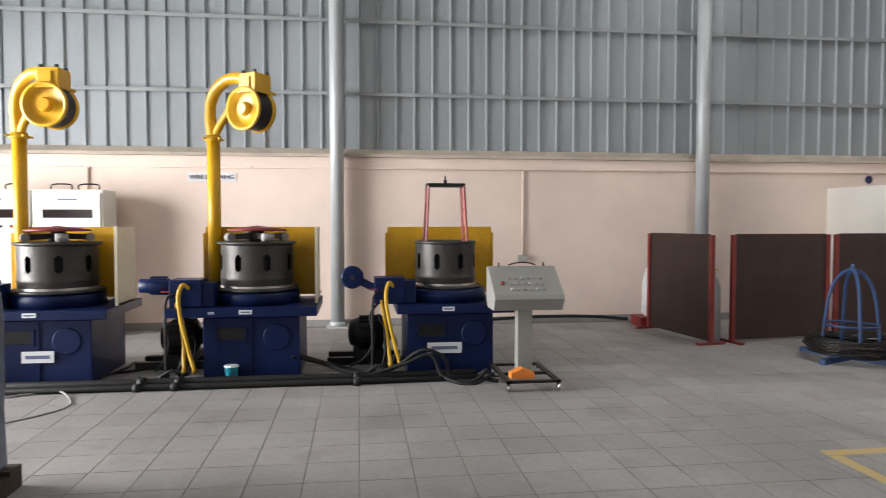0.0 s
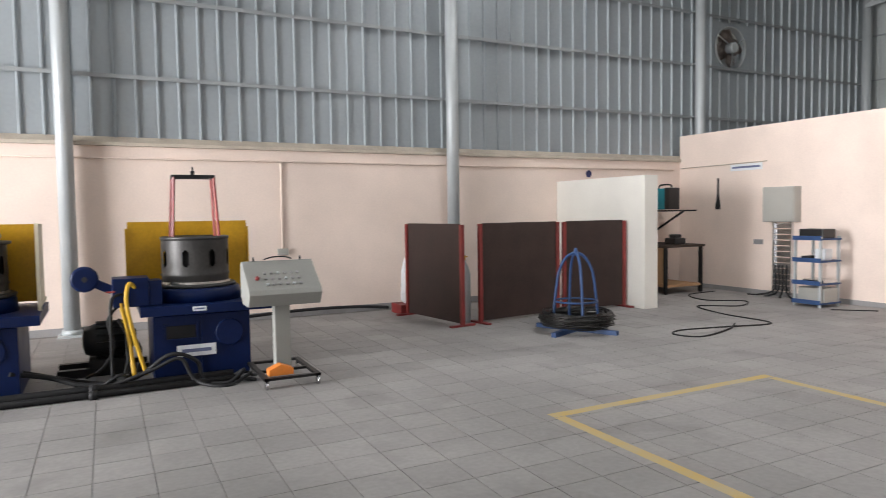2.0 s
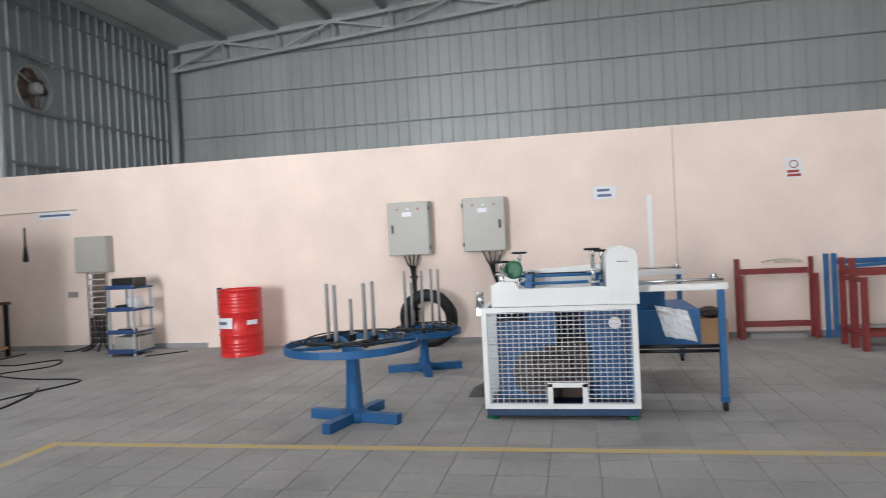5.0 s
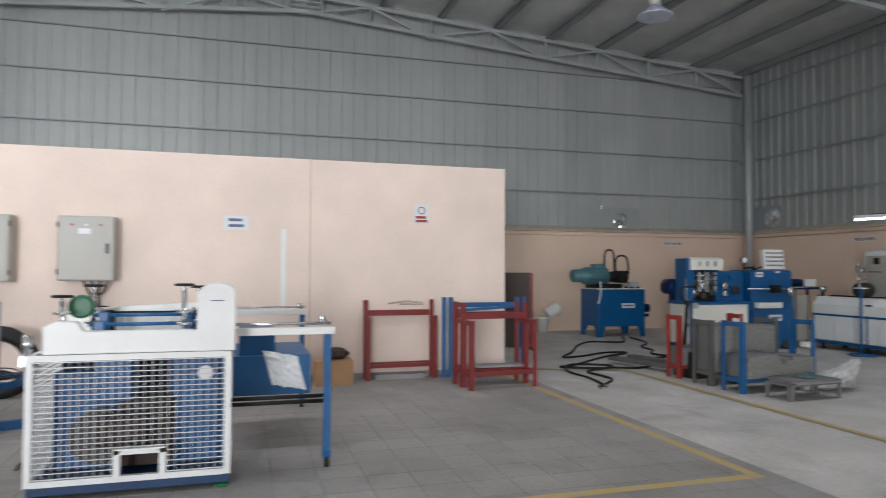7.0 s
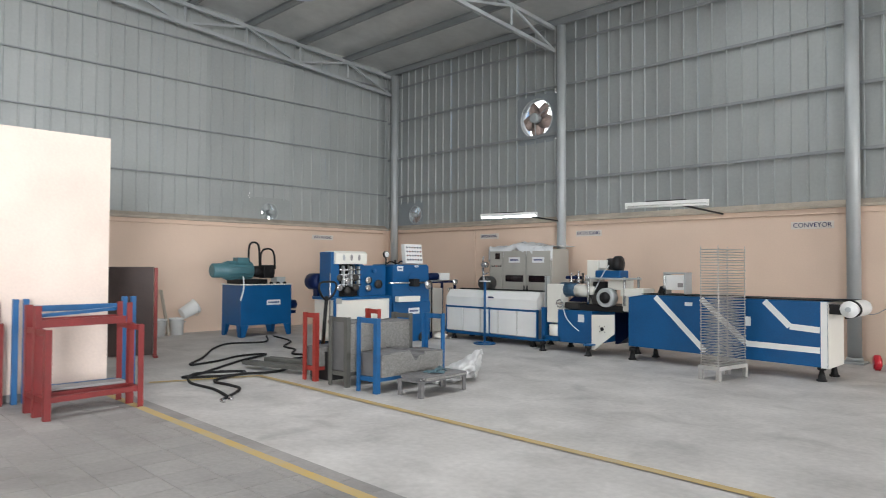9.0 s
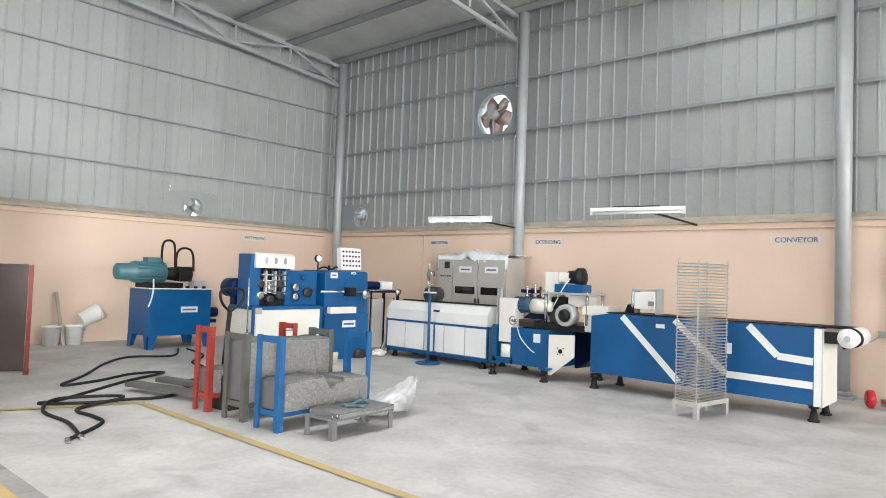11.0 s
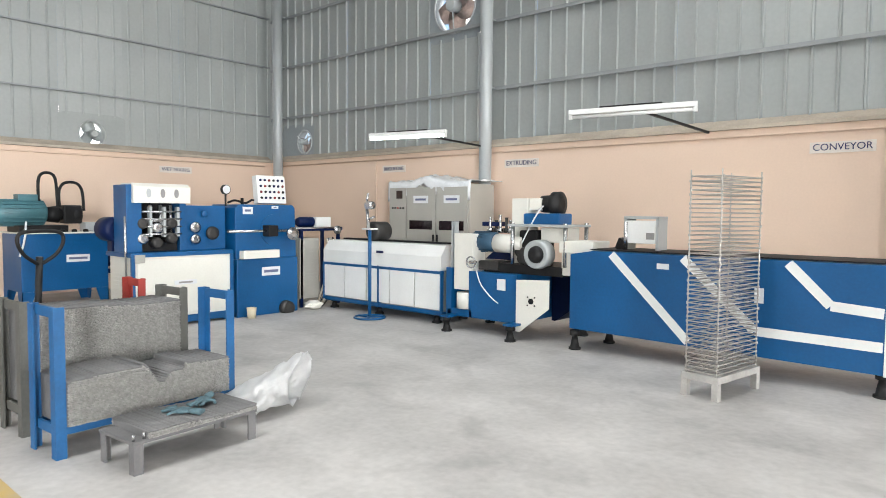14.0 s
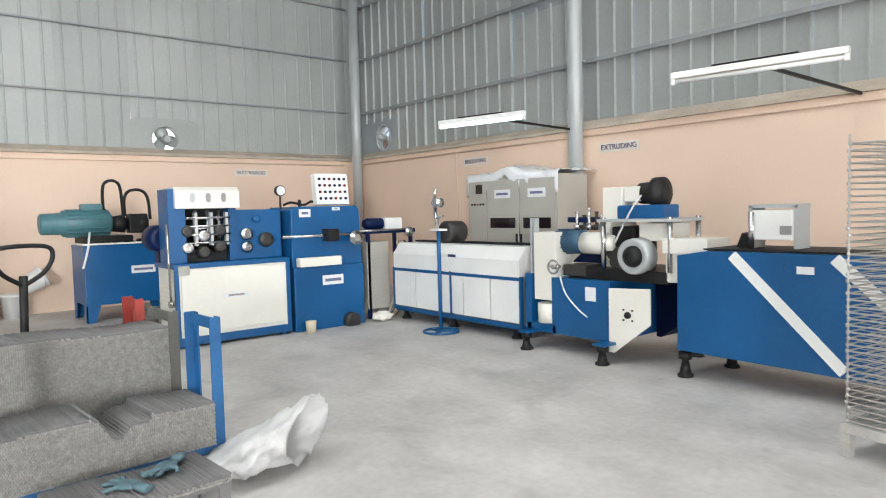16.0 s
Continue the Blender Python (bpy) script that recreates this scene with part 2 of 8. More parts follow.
def lathe(bm, p, d, profile, seg=24, caps=True):
    """Rings of (distance along d, radius) about the axis that starts at p."""
    d, u, w = side_axes(d)
    p = Vector(p)
    rings = []
    for s, r in profile:
        rings.append([bm.verts.new(p + d * s + (u * math.cos(a) + w * math.sin(a)) * max(r, 1e-4)) for a in [2 * math.pi * k / seg for k in range(seg)]])
    for a, b in zip(rings, rings[1:]):
        for k in range(seg):
            f = bm.faces.new((a[k], a[(k + 1) % seg], b[(k + 1) % seg], b[k]))
            f.smooth = True
    if caps:
        for ring, flip in ((rings[0], True), (rings[-1], False)):
            bm.faces.new(ring[::-1] if flip else ring)
    return bm


def cyl(bm, a, b, r, seg=16, r2=None):
    a, b = Vector(a), Vector(b)
    return lathe(bm, a, b - a, [(0, r), ((b - a).length, r if r2 is None else r2)], seg)


def bend(points, n=6):
    """A smooth way through the points (Catmull-Rom)."""
    P = [Vector(q) for q in points]
    out = []
    for i in range(len(P) - 1):
        a, b, c, d = P[max(i - 1, 0)], P[i], P[i + 1], P[min(i + 2, len(P) - 1)]
        for k in range(n):
            t = k / n
            out.append(0.5 * ((2 * b) + (c - a) * t + (2 * a - 5 * b + 4 * c - d) * t * t + (3 * b - a - 3 * c + d) * t ** 3))
    return out + [P[-1]]


def tube(bm, pts, r, seg=8, closed=False):
    pts = [Vector(p) for p in pts]
    n = len(pts)
    rings, u = [], None
    for i, p in enumerate(pts):
        a, b = (pts[i - 1], pts[(i + 1) % n]) if closed else (pts[max(i - 1, 0)], pts[min(i + 1, n - 1)])
        d = (b - a).normalized()
        u = d.orthogonal().normalized() if u is None else (u - d * u.dot(d)).normalized()
        w = d.cross(u)
        rr = r[i] if isinstance(r, (list, tuple)) else r
        rings.append([bm.verts.new(p + (u * math.cos(t) + w * math.sin(t)) * rr) for t in [2 * math.pi * k / seg for k in range(seg)]])
    pairs = list(zip(rings, rings[1:])) + ([(rings[-1], rings[0])] if closed else [])
    for a, b in pairs:
        for k in range(seg):
            bm.faces.new((a[k], a[(k + 1) % seg], b[(k + 1) % seg], b[k])).smooth = True
    if not closed:
        bm.faces.new(rings[0][::-1])
        bm.faces.new(rings[-1])
    return bm


def ring(bm, c, d, R, r, seg=36, sub=8):
    d, u, w = side_axes(d)
    c = Vector(c)
    return tube(bm, [c + (u * math.cos(t) + w * math.sin(t)) * R for t in [2 * math.pi * k / seg for k in range(seg)]], r, sub, True)


def slab(bm, outline, o, u, v, depth, bevel=0.0):
    """A plate of the outline [(a, b), ...] in the plane o + a u + b v, that goes depth along u x v."""
    o, u, v = Vector(o), Vector(u).normalized(), Vector(v).normalized()
    w = u.cross(v)
    lo = [bm.verts.new(o + u * a + v * b) for a, b in outline]
    hi = [bm.verts.new(o + u * a + v * b + w * depth) for a, b in outline]
    fs = [bm.faces.new(lo[::-1]), bm.faces.new(hi)]
    n = len(lo)
    for k in range(n):
        fs.append(bm.faces.new((lo[k], lo[(k + 1) % n], hi[(k + 1) % n], hi[k])))
    bmesh.ops.recalc_face_normals(bm, faces=fs)
    if bevel:
        bmesh.ops.bevel(bm, geom=list({e for f in fs for e in f.edges}), offset=bevel, segments=2, affect="EDGES", profile=0.6)
    return bm


def bar(bm, a, b, w, h, up=(0, 0, 1)):
    """A straight bar of section w x h from a to b."""
    a, b = Vector(a), Vector(b)
    d = (b - a).normalized()
    up = Vector(up)
    s = d.cross(up)
    s = s.normalized() if s.length > 1e-4 else d.orthogonal().normalized()
    t = s.cross(d).normalized()
    ends = [[bm.verts.new(p + s * i * w / 2 + t * j * h / 2) for i, j in ((-1, -1), (1, -1), (1, 1), (-1, 1))] for p in (a, b)]
    fs = [bm.faces.new(ends[0][::-1]), bm.faces.new(ends[1])]
    for k in range(4):
        fs.append(bm.faces.new((ends[0][k], ends[0][(k + 1) % 4], ends[1][(k + 1) % 4], ends[1][k])))
    bmesh.ops.recalc_face_normals(bm, faces=fs)
    return bm


def B():
    return bmesh.new()


def finish(name, bm, material, smooth=False):
    me = bpy.data.meshes.new(name)
    bm.normal_update()
    bm.to_mesh(me)
    bm.free()
    me.materials.append(material)
    return me


def part(name, bm, material, parent, label=""):
    ob = new(name, finish(name, bm, material))
    ob.parent = parent
    if label:
        ob["label"] = label
    return ob


def thing(name, label, category, m=None, group="", kind=""):
    ob = new(name)
    ob.empty_display_size = 0.1
    if m is not None:
        ob.matrix_world = m
    return tagged(ob, label, category, group, kind)


def solid(name, bm, material, label, category, m=None, group="", kind=""):
    ob = new(name, finish(name, bm, material))
    if m is not None:
        ob.matrix_world = m
    return tagged(ob, label, category, group, kind)


def text_mesh(name, words, size, material, m, parent=None, depth=0.002, align="CENTER"):
    cu = bpy.data.curves.new(name, "FONT")
    cu.body, cu.size, cu.extrude, cu.align_x, cu.align_y = words, size, depth, align, "CENTER"
    tmp = bpy.data.objects.new(name + "_outline", cu)
    scene.collection.objects.link(tmp)
    me = bpy.data.meshes.new_from_object(tmp.evaluated_get(bpy.context.evaluated_depsgraph_get()))
    bpy.data.objects.remove(tmp)
    me.materials.clear()
    me.materials.append(material)
    ob = new(name, me)
    if parent:
        ob.parent = parent
    ob.matrix_local = m
    return ob


def bars(bm, x0, z0, x1, z1, rows, o=(0, 0, 0), u=(1, 0, 0), v=(0, 0, 1), fill=0.5, depth=0.002):
    """Unreadable writing as plain bars."""
    h = (z1 - z0) / rows
    for k in range(rows):
        a, b = z0 + h * (k + 0.5 - fill / 2), z0 + h * (k + 0.5 + fill / 2)
        slab(bm, [(x0, a), (x1 - (x1 - x0) * 0.12 * (k % 3), a), (x1 - (x1 - x0) * 0.12 * (k % 3), b), (x0, b)], o, u, v, depth)
    return bm

# ---- structure ----
T_BRICK = 0.12
bm = B()
box(bm, X_W - 0.3, Y_S - 0.5, -0.2, X_E + 0.4, Y_N + 0.5, 0.0)
floor = solid("floor", bm, M_CONC, "smooth pale grey trowelled concrete factory floor with stains", "floor", kind="structure")
bm = B()
box(bm, -400, -400, -0.6, 400, 400, -0.2)
solid("ground", bm, M_LEDGE, "bare dusty ground outside the factory hall", "ground", kind="structure")


def dado(name, x0, y0, x1, y1, material):
    bm = B()
    box(bm, x0, y0, 0, x1, y1, Z_DADO)
    return solid(name, bm, material, "peach painted plastered dado wall below the metal sheeting", "wall", kind="structure")


N_FACE, S_FACE, E_FACE = Y_N - 0.10, Y_S + 0.10, X_E - 0.12
dado("wall_north", X_W, N_FACE, X_E, Y_N + 0.2, M_WALL)
dado("wall_south", X_W, Y_S - 0.2, X_E, S_FACE, M_WALL_S)
dado("wall_east", E_FACE, S_FACE, X_E + 0.2, N_FACE, M_WALL_S)

bm = B()
PROFILE = [(0.04, 0.0), (0.04, 0.04), (-0.085, 0.12), (-0.085, 0.0)]
for y, d in ((N_FACE, -1), (S_FACE, 1)):
    lo = [bm.verts.new((X_W, y + d * u, Z_DADO + 0.002 + v)) for u, v in PROFILE]
    hi = [bm.verts.new((X_E - 0.17, y + d * u, Z_DADO + 0.002 + v)) for u, v in PROFILE]
    for k in range(4):
        bm.faces.new((lo[k], lo[(k + 1) % 4], hi[(k + 1) % 4], hi[k]))
lo = [bm.verts.new((E_FACE - u, S_FACE + 0.045, Z_DADO + 0.004 + v)) for u, v in PROFILE]
hi = [bm.verts.new((E_FACE - u, N_FACE - 0.045, Z_DADO + 0.004 + v)) for u, v in PROFILE]
for k in range(4):
    bm.faces.new((lo[k], lo[(k + 1) % 4], hi[(k + 1) % 4], hi[k]))
bmesh.ops.recalc_face_normals(bm, faces=bm.faces)
solid("sill_trim", bm, M_LEDGE, "dusty sloping cement sill on top of the dado wall", "sill", kind="structure")

# ribbed sheeting, sheet by sheet
SHEET_W, RIB = 1.006, 0.2515


def sheet_mesh(name, h, material, rib, c):
    """One sheet, standing in x and z, its ribs towards -y; ribs taper to both edges."""
    bm = B()
    prof = []
    for k in range(4):
        a = k * RIB
        prof += [(a, 0.0), (a + c - 0.020, 0.0), (a + c - 0.009, -rib), (a + c + 0.009, -rib), (a + c + 0.020, 0.0)]
    prof.append((SHEET_W, 0.0))
    lo = [bm.verts.new((x, y, 0)) for x, y in prof]
    hi = [bm.verts.new((x, y, h)) for x, y in prof]
    for k in range(len(lo) - 1):
        bm.faces.new((lo[k], lo[k + 1], hi[k + 1], hi[k]))
    return finish(name, bm, material)


def sheet_wall(name, label, material, p0, rz, length, top, holes=(), c=0.115):
    """Sheets side by side from p0; holes: (distance along, z0, z1), one sheet wide each."""
    w = thing(name, label, "wall", pose(p0[0], p0[1], 0, 0, 0, rz), kind="structure")
    cache = {}
    k = 0
    while k * SHEET_W < length - 0.001:
        t = top(k * SHEET_W + SHEET_W / 2)
        spans = [(Z_DADO + 0.01, t)]
        for at, z0, z1 in holes:
            if abs(k - round(at / SHEET_W)) < 0.5:
                spans = [(Z_DADO + 0.01, z0), (z1, t)]
        for z0, z1 in spans:
            key = round(z1 - z0, 2)
            if key not in cache:
                cache[key] = sheet_mesh("sheet", key, material, 0.012 if material is M_SHEET_G else 0.03, c)
            ob = new("sheet", cache[key])
            ob.parent = w
            ob.location = (k * SHEET_W, 0.004 * (k % 2), z0)
        k += 1
    return w


FAN_N = (11.117, 4.53)      # x, z of the fans in the sheeting
FAN_S = (10.52, 4.5)
LEN_X = X_E - X_W
kn = round((FAN_N[0] - SHEET_W / 2 - X_W) / SHEET_W) * SHEET_W
X_S0 = FAN_S[0] + 5.5 * SHEET_W
ks = 5 * SHEET_W
kv = SHEET_W
ke = round((Y_N - (-9.2) - SHEET_W / 2) / SHEET_W) * SHEET_W
FZ = 0.48
sheet_wall("wall_north_sheeting", "blue-grey ribbed metal sheeting of the long north wall", M_SHEET, (X_W, Y_N), 0, LEN_X, lambda s: Z_EAVE + 0.20, [(kn, FAN_N[1] - FZ, FAN_N[1] + FZ)], 0.218)
sheet_wall("wall_south_sheeting", "pale grey ribbed metal sheeting of the long south wall", M_SHEET_S, (X_S0, Y_S), 180, LEN_X + 0.35, lambda s: Z_EAVE + 0.20, [(ks, FAN_S[1] - FZ, FAN_S[1] + FZ), (kv, 2.35, 2.95)], 0.22)


sheet_wall("wall_east_sheeting", "grey ribbed metal sheeting of the gable end", M_SHEET_G, (X_E, Y_N), -90, Y_N - Y_S, lambda s: roof_z(Y_N - s) + 0.22, [(ke, 2.30, 2.86)])

# unseen west end: north door inferred from shadows, south door assumed
bm = B()
ys = [Y_S - 0.2, DOORS[1][0], DOORS[1][1], DOORS[0][0], DOORS[0][1], Y_N + 0.2]
for a, b in ((0, 1), (2, 3), (4, 5)):
    box(bm, X_W - 0.2, ys[a], 0, X_W, ys[b], 7.1)
for d in DOORS:
    box(bm, X_W - 0.2, d[0], d[3], X_W, d[1], 7.1)
solid("wall_west", bm, M_SHEET_G, "unseen grey end wall with two open shutter doors, the south one assumed", "wall", kind="structure")

# roof, with unseen strips left open for the added fill lamps
def open_strip(x, y):
    return FILL_Y[0] < y < FILL_Y[1] and any(a < x < b for a, b in FILL_STRIPS)


bm = B()
XS = sorted([X_W - 0.3 + 0.3 * k for k in range(82)] + [q for w in FILL_STRIPS for q in w])
for s in (1, -1):
    ye = Y_N + 0.4 if s > 0 else Y_S - 0.4
    z0, z1 = Z_RIDGE + 0.22, roof_z(ye) + 0.22
    ny = 60
    rows = []
    for x in XS:
        rows.append([bm.verts.new((x, Y_RIDGE + (ye - Y_RIDGE) * j / ny, z0 + (z1 - z0) * j / ny - 0.03 * abs(math.sin(j * math.pi / 5)) + 0.02 * noise.noise(Vector((x * 1.3, j * 0.35, s))))) for j in range(ny + 1)])
    for i in range(len(XS) - 1):
        for j in range(ny):
            if open_strip((XS[i] + XS[i + 1]) / 2, Y_RIDGE + (ye - Y_RIDGE) * (j + 0.5) / ny):
                continue
            f = bm.faces.new((rows[i][j], rows[i + 1][j], rows[i + 1][j + 1], rows[i][j + 1]))
            f.smooth = True
ceiling = solid("ceiling", bm, M_FOIL, "silver foil insulation sagging between the roof purlins", "ceiling", kind="structure")


def roof_slab(bm, x0, x1, z, t):
    for s in (1, -1):
        ye = Y_N + 0.4 if s > 0 else Y_S - 0.4
        q = [(Y_RIDGE, Z_RIDGE + z), (ye, roof_z(ye) + z), (ye, roof_z(ye) + z + t), (Y_RIDGE, Z_RIDGE + z + t)]
        lo = [bm.verts.new((x0, a, b)) for a, b in q]
        hi = [bm.verts.new((x1, a, b)) for a, b in q]
        for k in range(4):
            bm.faces.new((lo[k], lo[(k + 1) % 4], hi[(k + 1) % 4], hi[k]))
        bm.faces.new(lo)
        bm.faces.new(hi)
    bmesh.ops.recalc_face_normals(bm, faces=bm.faces)


bm = B()
xs = [X_W - 0.4] + [q for w in FILL_STRIPS for q in w] + [X_E + 0.4]
for a, b in ((0, 1), (2, 3), (4, 5)):
    roof_slab(bm, xs[a], xs[b], 0.30, 0.05)
solid("roof", bm, M_GIRT, "low pitched metal roof over the hall", "roof", kind="structure")
# Opaque white sheets close the invented strips; the lamps below give the light.
for a, b in FILL_STRIPS:
    bm = B()
    roof_slab(bm, a, b, 0.32, 0.02)
    solid("unseen_roof_panel", bm, M_WHITE, "unseen white roof sheets closing the strips over the added fill lamps", "skylight", kind="structure")

TRUSS_X = (-5.4, -0.28, 4.80, 9.90, 15.0)
for s in (1, -1):
    for k in range(9):
        y = Y_RIDGE + s * (0.35 + k * 1.31)
        if not (Y_S < y < Y_N):
            continue
        bm = B()
        zt = roof_z(y) + 0.17
        slab(bm, [(0, 0), (0.06, 0), (0.06, 0.012), (0.012, 0.012), (0.012, 0.138), (0.06, 0.138), (0.06, 0.15), (0, 0.15)], (X_W, y, zt - 0.15), (0, 1, 0), (0, 0, 1), LEN_X)
        solid("purlin", bm, M_GIRT, "grey cold-rolled steel roof purlin", "purlin", group="roof purlins", kind="structure")

# columns, girts, trusses
COLS_N = [(x, Y_N - 0.26) for x in (-5.4, -0.28, 4.84, 10.03)] + [(15.08, 9.0)]
COLS_S = [(x, Y_S + 0.26) for x in (-5.4, -0.4, 4.60, 9.70)] + [(14.80, Y_S + 0.26)]


def column(x, y, r=0.092):
    c = thing("column", "round grey steel pipe column on a base plate", "column", pose(x, y, 0), group="pipe columns", kind="structure")
    bm = B()
    lathe(bm, (0, 0, 0.03), (0, 0, 1), [(0, r), (Z_EAVE - 0.05, r)], 20)
    part("shaft", bm, M_STEEL, c)
    bm = B()
    box(bm, -0.15, -0.15, 0, 0.15, 0.15, 0.03, 0.004)
    lathe(bm, (0, 0, 0.03), (0, 0, 1), [(0, 0.12), (0.06, 0.105)], 16)
    part("base_plate", bm, M_STEEL, c)
    return c


for p in COLS_N + COLS_S:
    column(*p)

G_Z = (3.16, 4.13, 5.09, 5.95)
for z in G_Z:
    for cols, y, s in ((COLS_N, Y_N, -1), (COLS_S, Y_S, 1)):
        xs = [X_W] + [c[0] for c in cols] + [X_E - 0.06]
        for a, b in zip(xs, xs[1:]):
            bm = B()
            box(bm, a + 0.005, y + s * 0.035, z - 0.012, b - 0.005, y + s * 0.085, z + 0.0)
            box(bm, a + 0.005, y + s * 0.075, z - 0.05, b - 0.005, y + s * 0.085, z - 0.012)
            solid("girt", bm, M_GIRT, "grey steel wall girt across the sheeting", "girt", group="wall girts", kind="structure")
    bm = B()
    box(bm, X_E - 0.075, Y_S + 0.11, z + 0.03, X_E - 0.03, Y_N - 0.11, z + 0.055)
    solid("girt", bm, M_GIRT, "thin dark steel girt across the gable sheeting", "girt", group="wall girts", kind="structure")
for cols, y, s in ((COLS_N, Y_N, -1), (COLS_S, Y_S, 1)):
    for (x, cy) in cols:
        for z in G_Z[:3]:
            bm = B()
            box(bm, x - 0.045, min(cy, y + s * 0.1), z - 0.03, x + 0.045, max(cy, y + s * 0.1), z - 0.018)
            solid("girt_bracket", bm, M_STEEL, "small steel bracket tying girt to column", "bracket", group="girt brackets", kind="structure")

DEPTH = 0.50
for x in TRUSS_X:
    t = thing("truss", "grey steel lattice roof truss", "truss", pose(x, Y_RIDGE, 0), group="roof trusses", kind="structure")
    for y in (-0.33, 0.33):
        bm = B()
        bar(bm, (0, y, Z_RIDGE - DEPTH + 0.12), (0, y, Z_RIDGE - 0.06), 0.05, 0.05)
        part("king_post", bm, M_STEEL, t)
    for k in range(2):
        bm = B()
        bar(bm, (0, -0.31, Z_RIDGE - 0.17 - 0.1 * k), (0, 0.31, Z_RIDGE - 0.17 - 0.1 * k), 0.03, 0.03)
        part("rung", bm, M_STEEL, t)
    for s, ye in ((1, Y_N - 0.25), (-1, Y_S + 0.25)):
        L = abs(ye - Y_RIDGE)
        dz = roof_z(ye) - Z_RIDGE
        bm = B()
        bar(bm, (0, 0, Z_RIDGE - 0.04), (0, s * L, Z_RIDGE + dz - 0.04), 0.07, 0.07)
        part("top_chord", bm, M_STEEL, t)
        bm = B()
        bar(bm, (0, 0, Z_RIDGE - DEPTH + 0.12), (0, s * L, Z_RIDGE + dz - DEPTH), 0.07, 0.07)
        part("bottom_chord", bm, M_STEEL, t)
        n = 8
        for k in range(n):
            a, b = L * k / n, L * (k + 1) / n
            za, zb = Z_RIDGE + dz * k / n, Z_RIDGE + dz * (k + 1) / n
            bm = B()
            if k % 2:
                bar(bm, (0, s * a, za - 0.05), (0, s * b, zb - DEPTH + 0.02), 0.045, 0.045)
            else:
                bar(bm, (0, s * a, za - DEPTH + 0.08), (0, s * b, zb - 0.05), 0.045, 0.045)
            part("web", bm, M_STEEL, t)
            if k:
                bm = B()
                bar(bm, (0, s * a, za - 0.05), (0, s * a, za - DEPTH + 0.08), 0.04, 0.04)
                part("web", bm, M_STEEL, t)

# free-standing partition and the whitewashed bay wall
X_P, Z_P = 9.68, 2.755
bm = B()
box(bm, X_P, -4.10, 0, X_P + 0.13, N_FACE - 0.004, Z_P)
partition = solid("wall_partition", bm, M_WALL, "tall peach painted partition wall standing free of the roof", "wall", kind="structure")
bm = B()
for y0, y1 in ((-4.08, 3.9), (5.2, 9.1)):
    box(bm, X_P - 0.012, y0, 0, X_P - 0.003, y1, 0.075)
solid("baseboard", bm, M_SKIRT, "low dark cement skirting on the partition", "skirting", kind="structure")
bm = B()
box(bm, X_P - 0.006, -1.505, 0.0, X_P - 0.003, -1.495, Z_P - 0.01)
solid("wall_joint", bm, M_LEDGE, "thin vertical plaster joint in the partition", "joint", kind="structure")
bm = B()
box(bm, 6.88, 7.10, 0, 7.12, N_FACE - 0.004, 1.90)
solid("wall_bay", bm, M_WHITEWASH, "low whitewashed wall that screens the welding bay", "wall", kind="structure")
bm = B()
box(bm, X_W, N_FACE - 0.02, 0, 9.6, N_FACE - 0.003, 0.09)
solid("baseboard_north", bm, M_SKIRT, "low cement skirting along the north wall", "skirting", kind="structure")

# ---- wire drawing line by the north wall ----


def label_plate(parent, x0, z0, x1, z1, y, name="label_plate", rows=1):
    bm = B()
    box(bm, x0, y - 0.004, z0, x1, y, z1, 0.001)
    p = part(name, bm, M_PLATE, parent, "small white maker's plate")
    bm = B()
    m = 0.12 * (x1 - x0)
    bars(bm, x0 + m, z0 + 0.2 * (z1 - z0), x1 - m, z1 - 0.2 * (z1 - z0), rows, (0, y - 0.0045, 0))
    part("writing", bm, M_INK, p)
    return p


def drum_shell(bm, r, z0, z1, slots=8, seg=128):
    zs = [z0, z0 + 0.07, z0 + 0.085, z0 + 0.10, z0 + 0.16, z0 + 0.175, z0 + 0.295, z0 + 0.31, z1]
    rr = [r - 0.005, r - 0.005, r + 0.004, r - 0.004] + [r - 0.004] * 5
    rings = [[bm.verts.new((q * math.cos(2 * math.pi * k / seg), q * math.sin(2 * math.pi * k / seg), z)) for k in range(seg)] for z, q in zip(zs, rr)]
    step = seg // slots
    for i in range(len(zs) - 1):
        for k in range(seg):
            c = (k - 6) % step
            if (i == 5 and c < 4) or (i in (4, 6) and c in (1, 2)):
                continue
            bm.faces.new((rings[i][k], rings[i][(k + 1) % seg], rings[i + 1][(k + 1) % seg], rings[i + 1][k])).smooth = True
    return bm


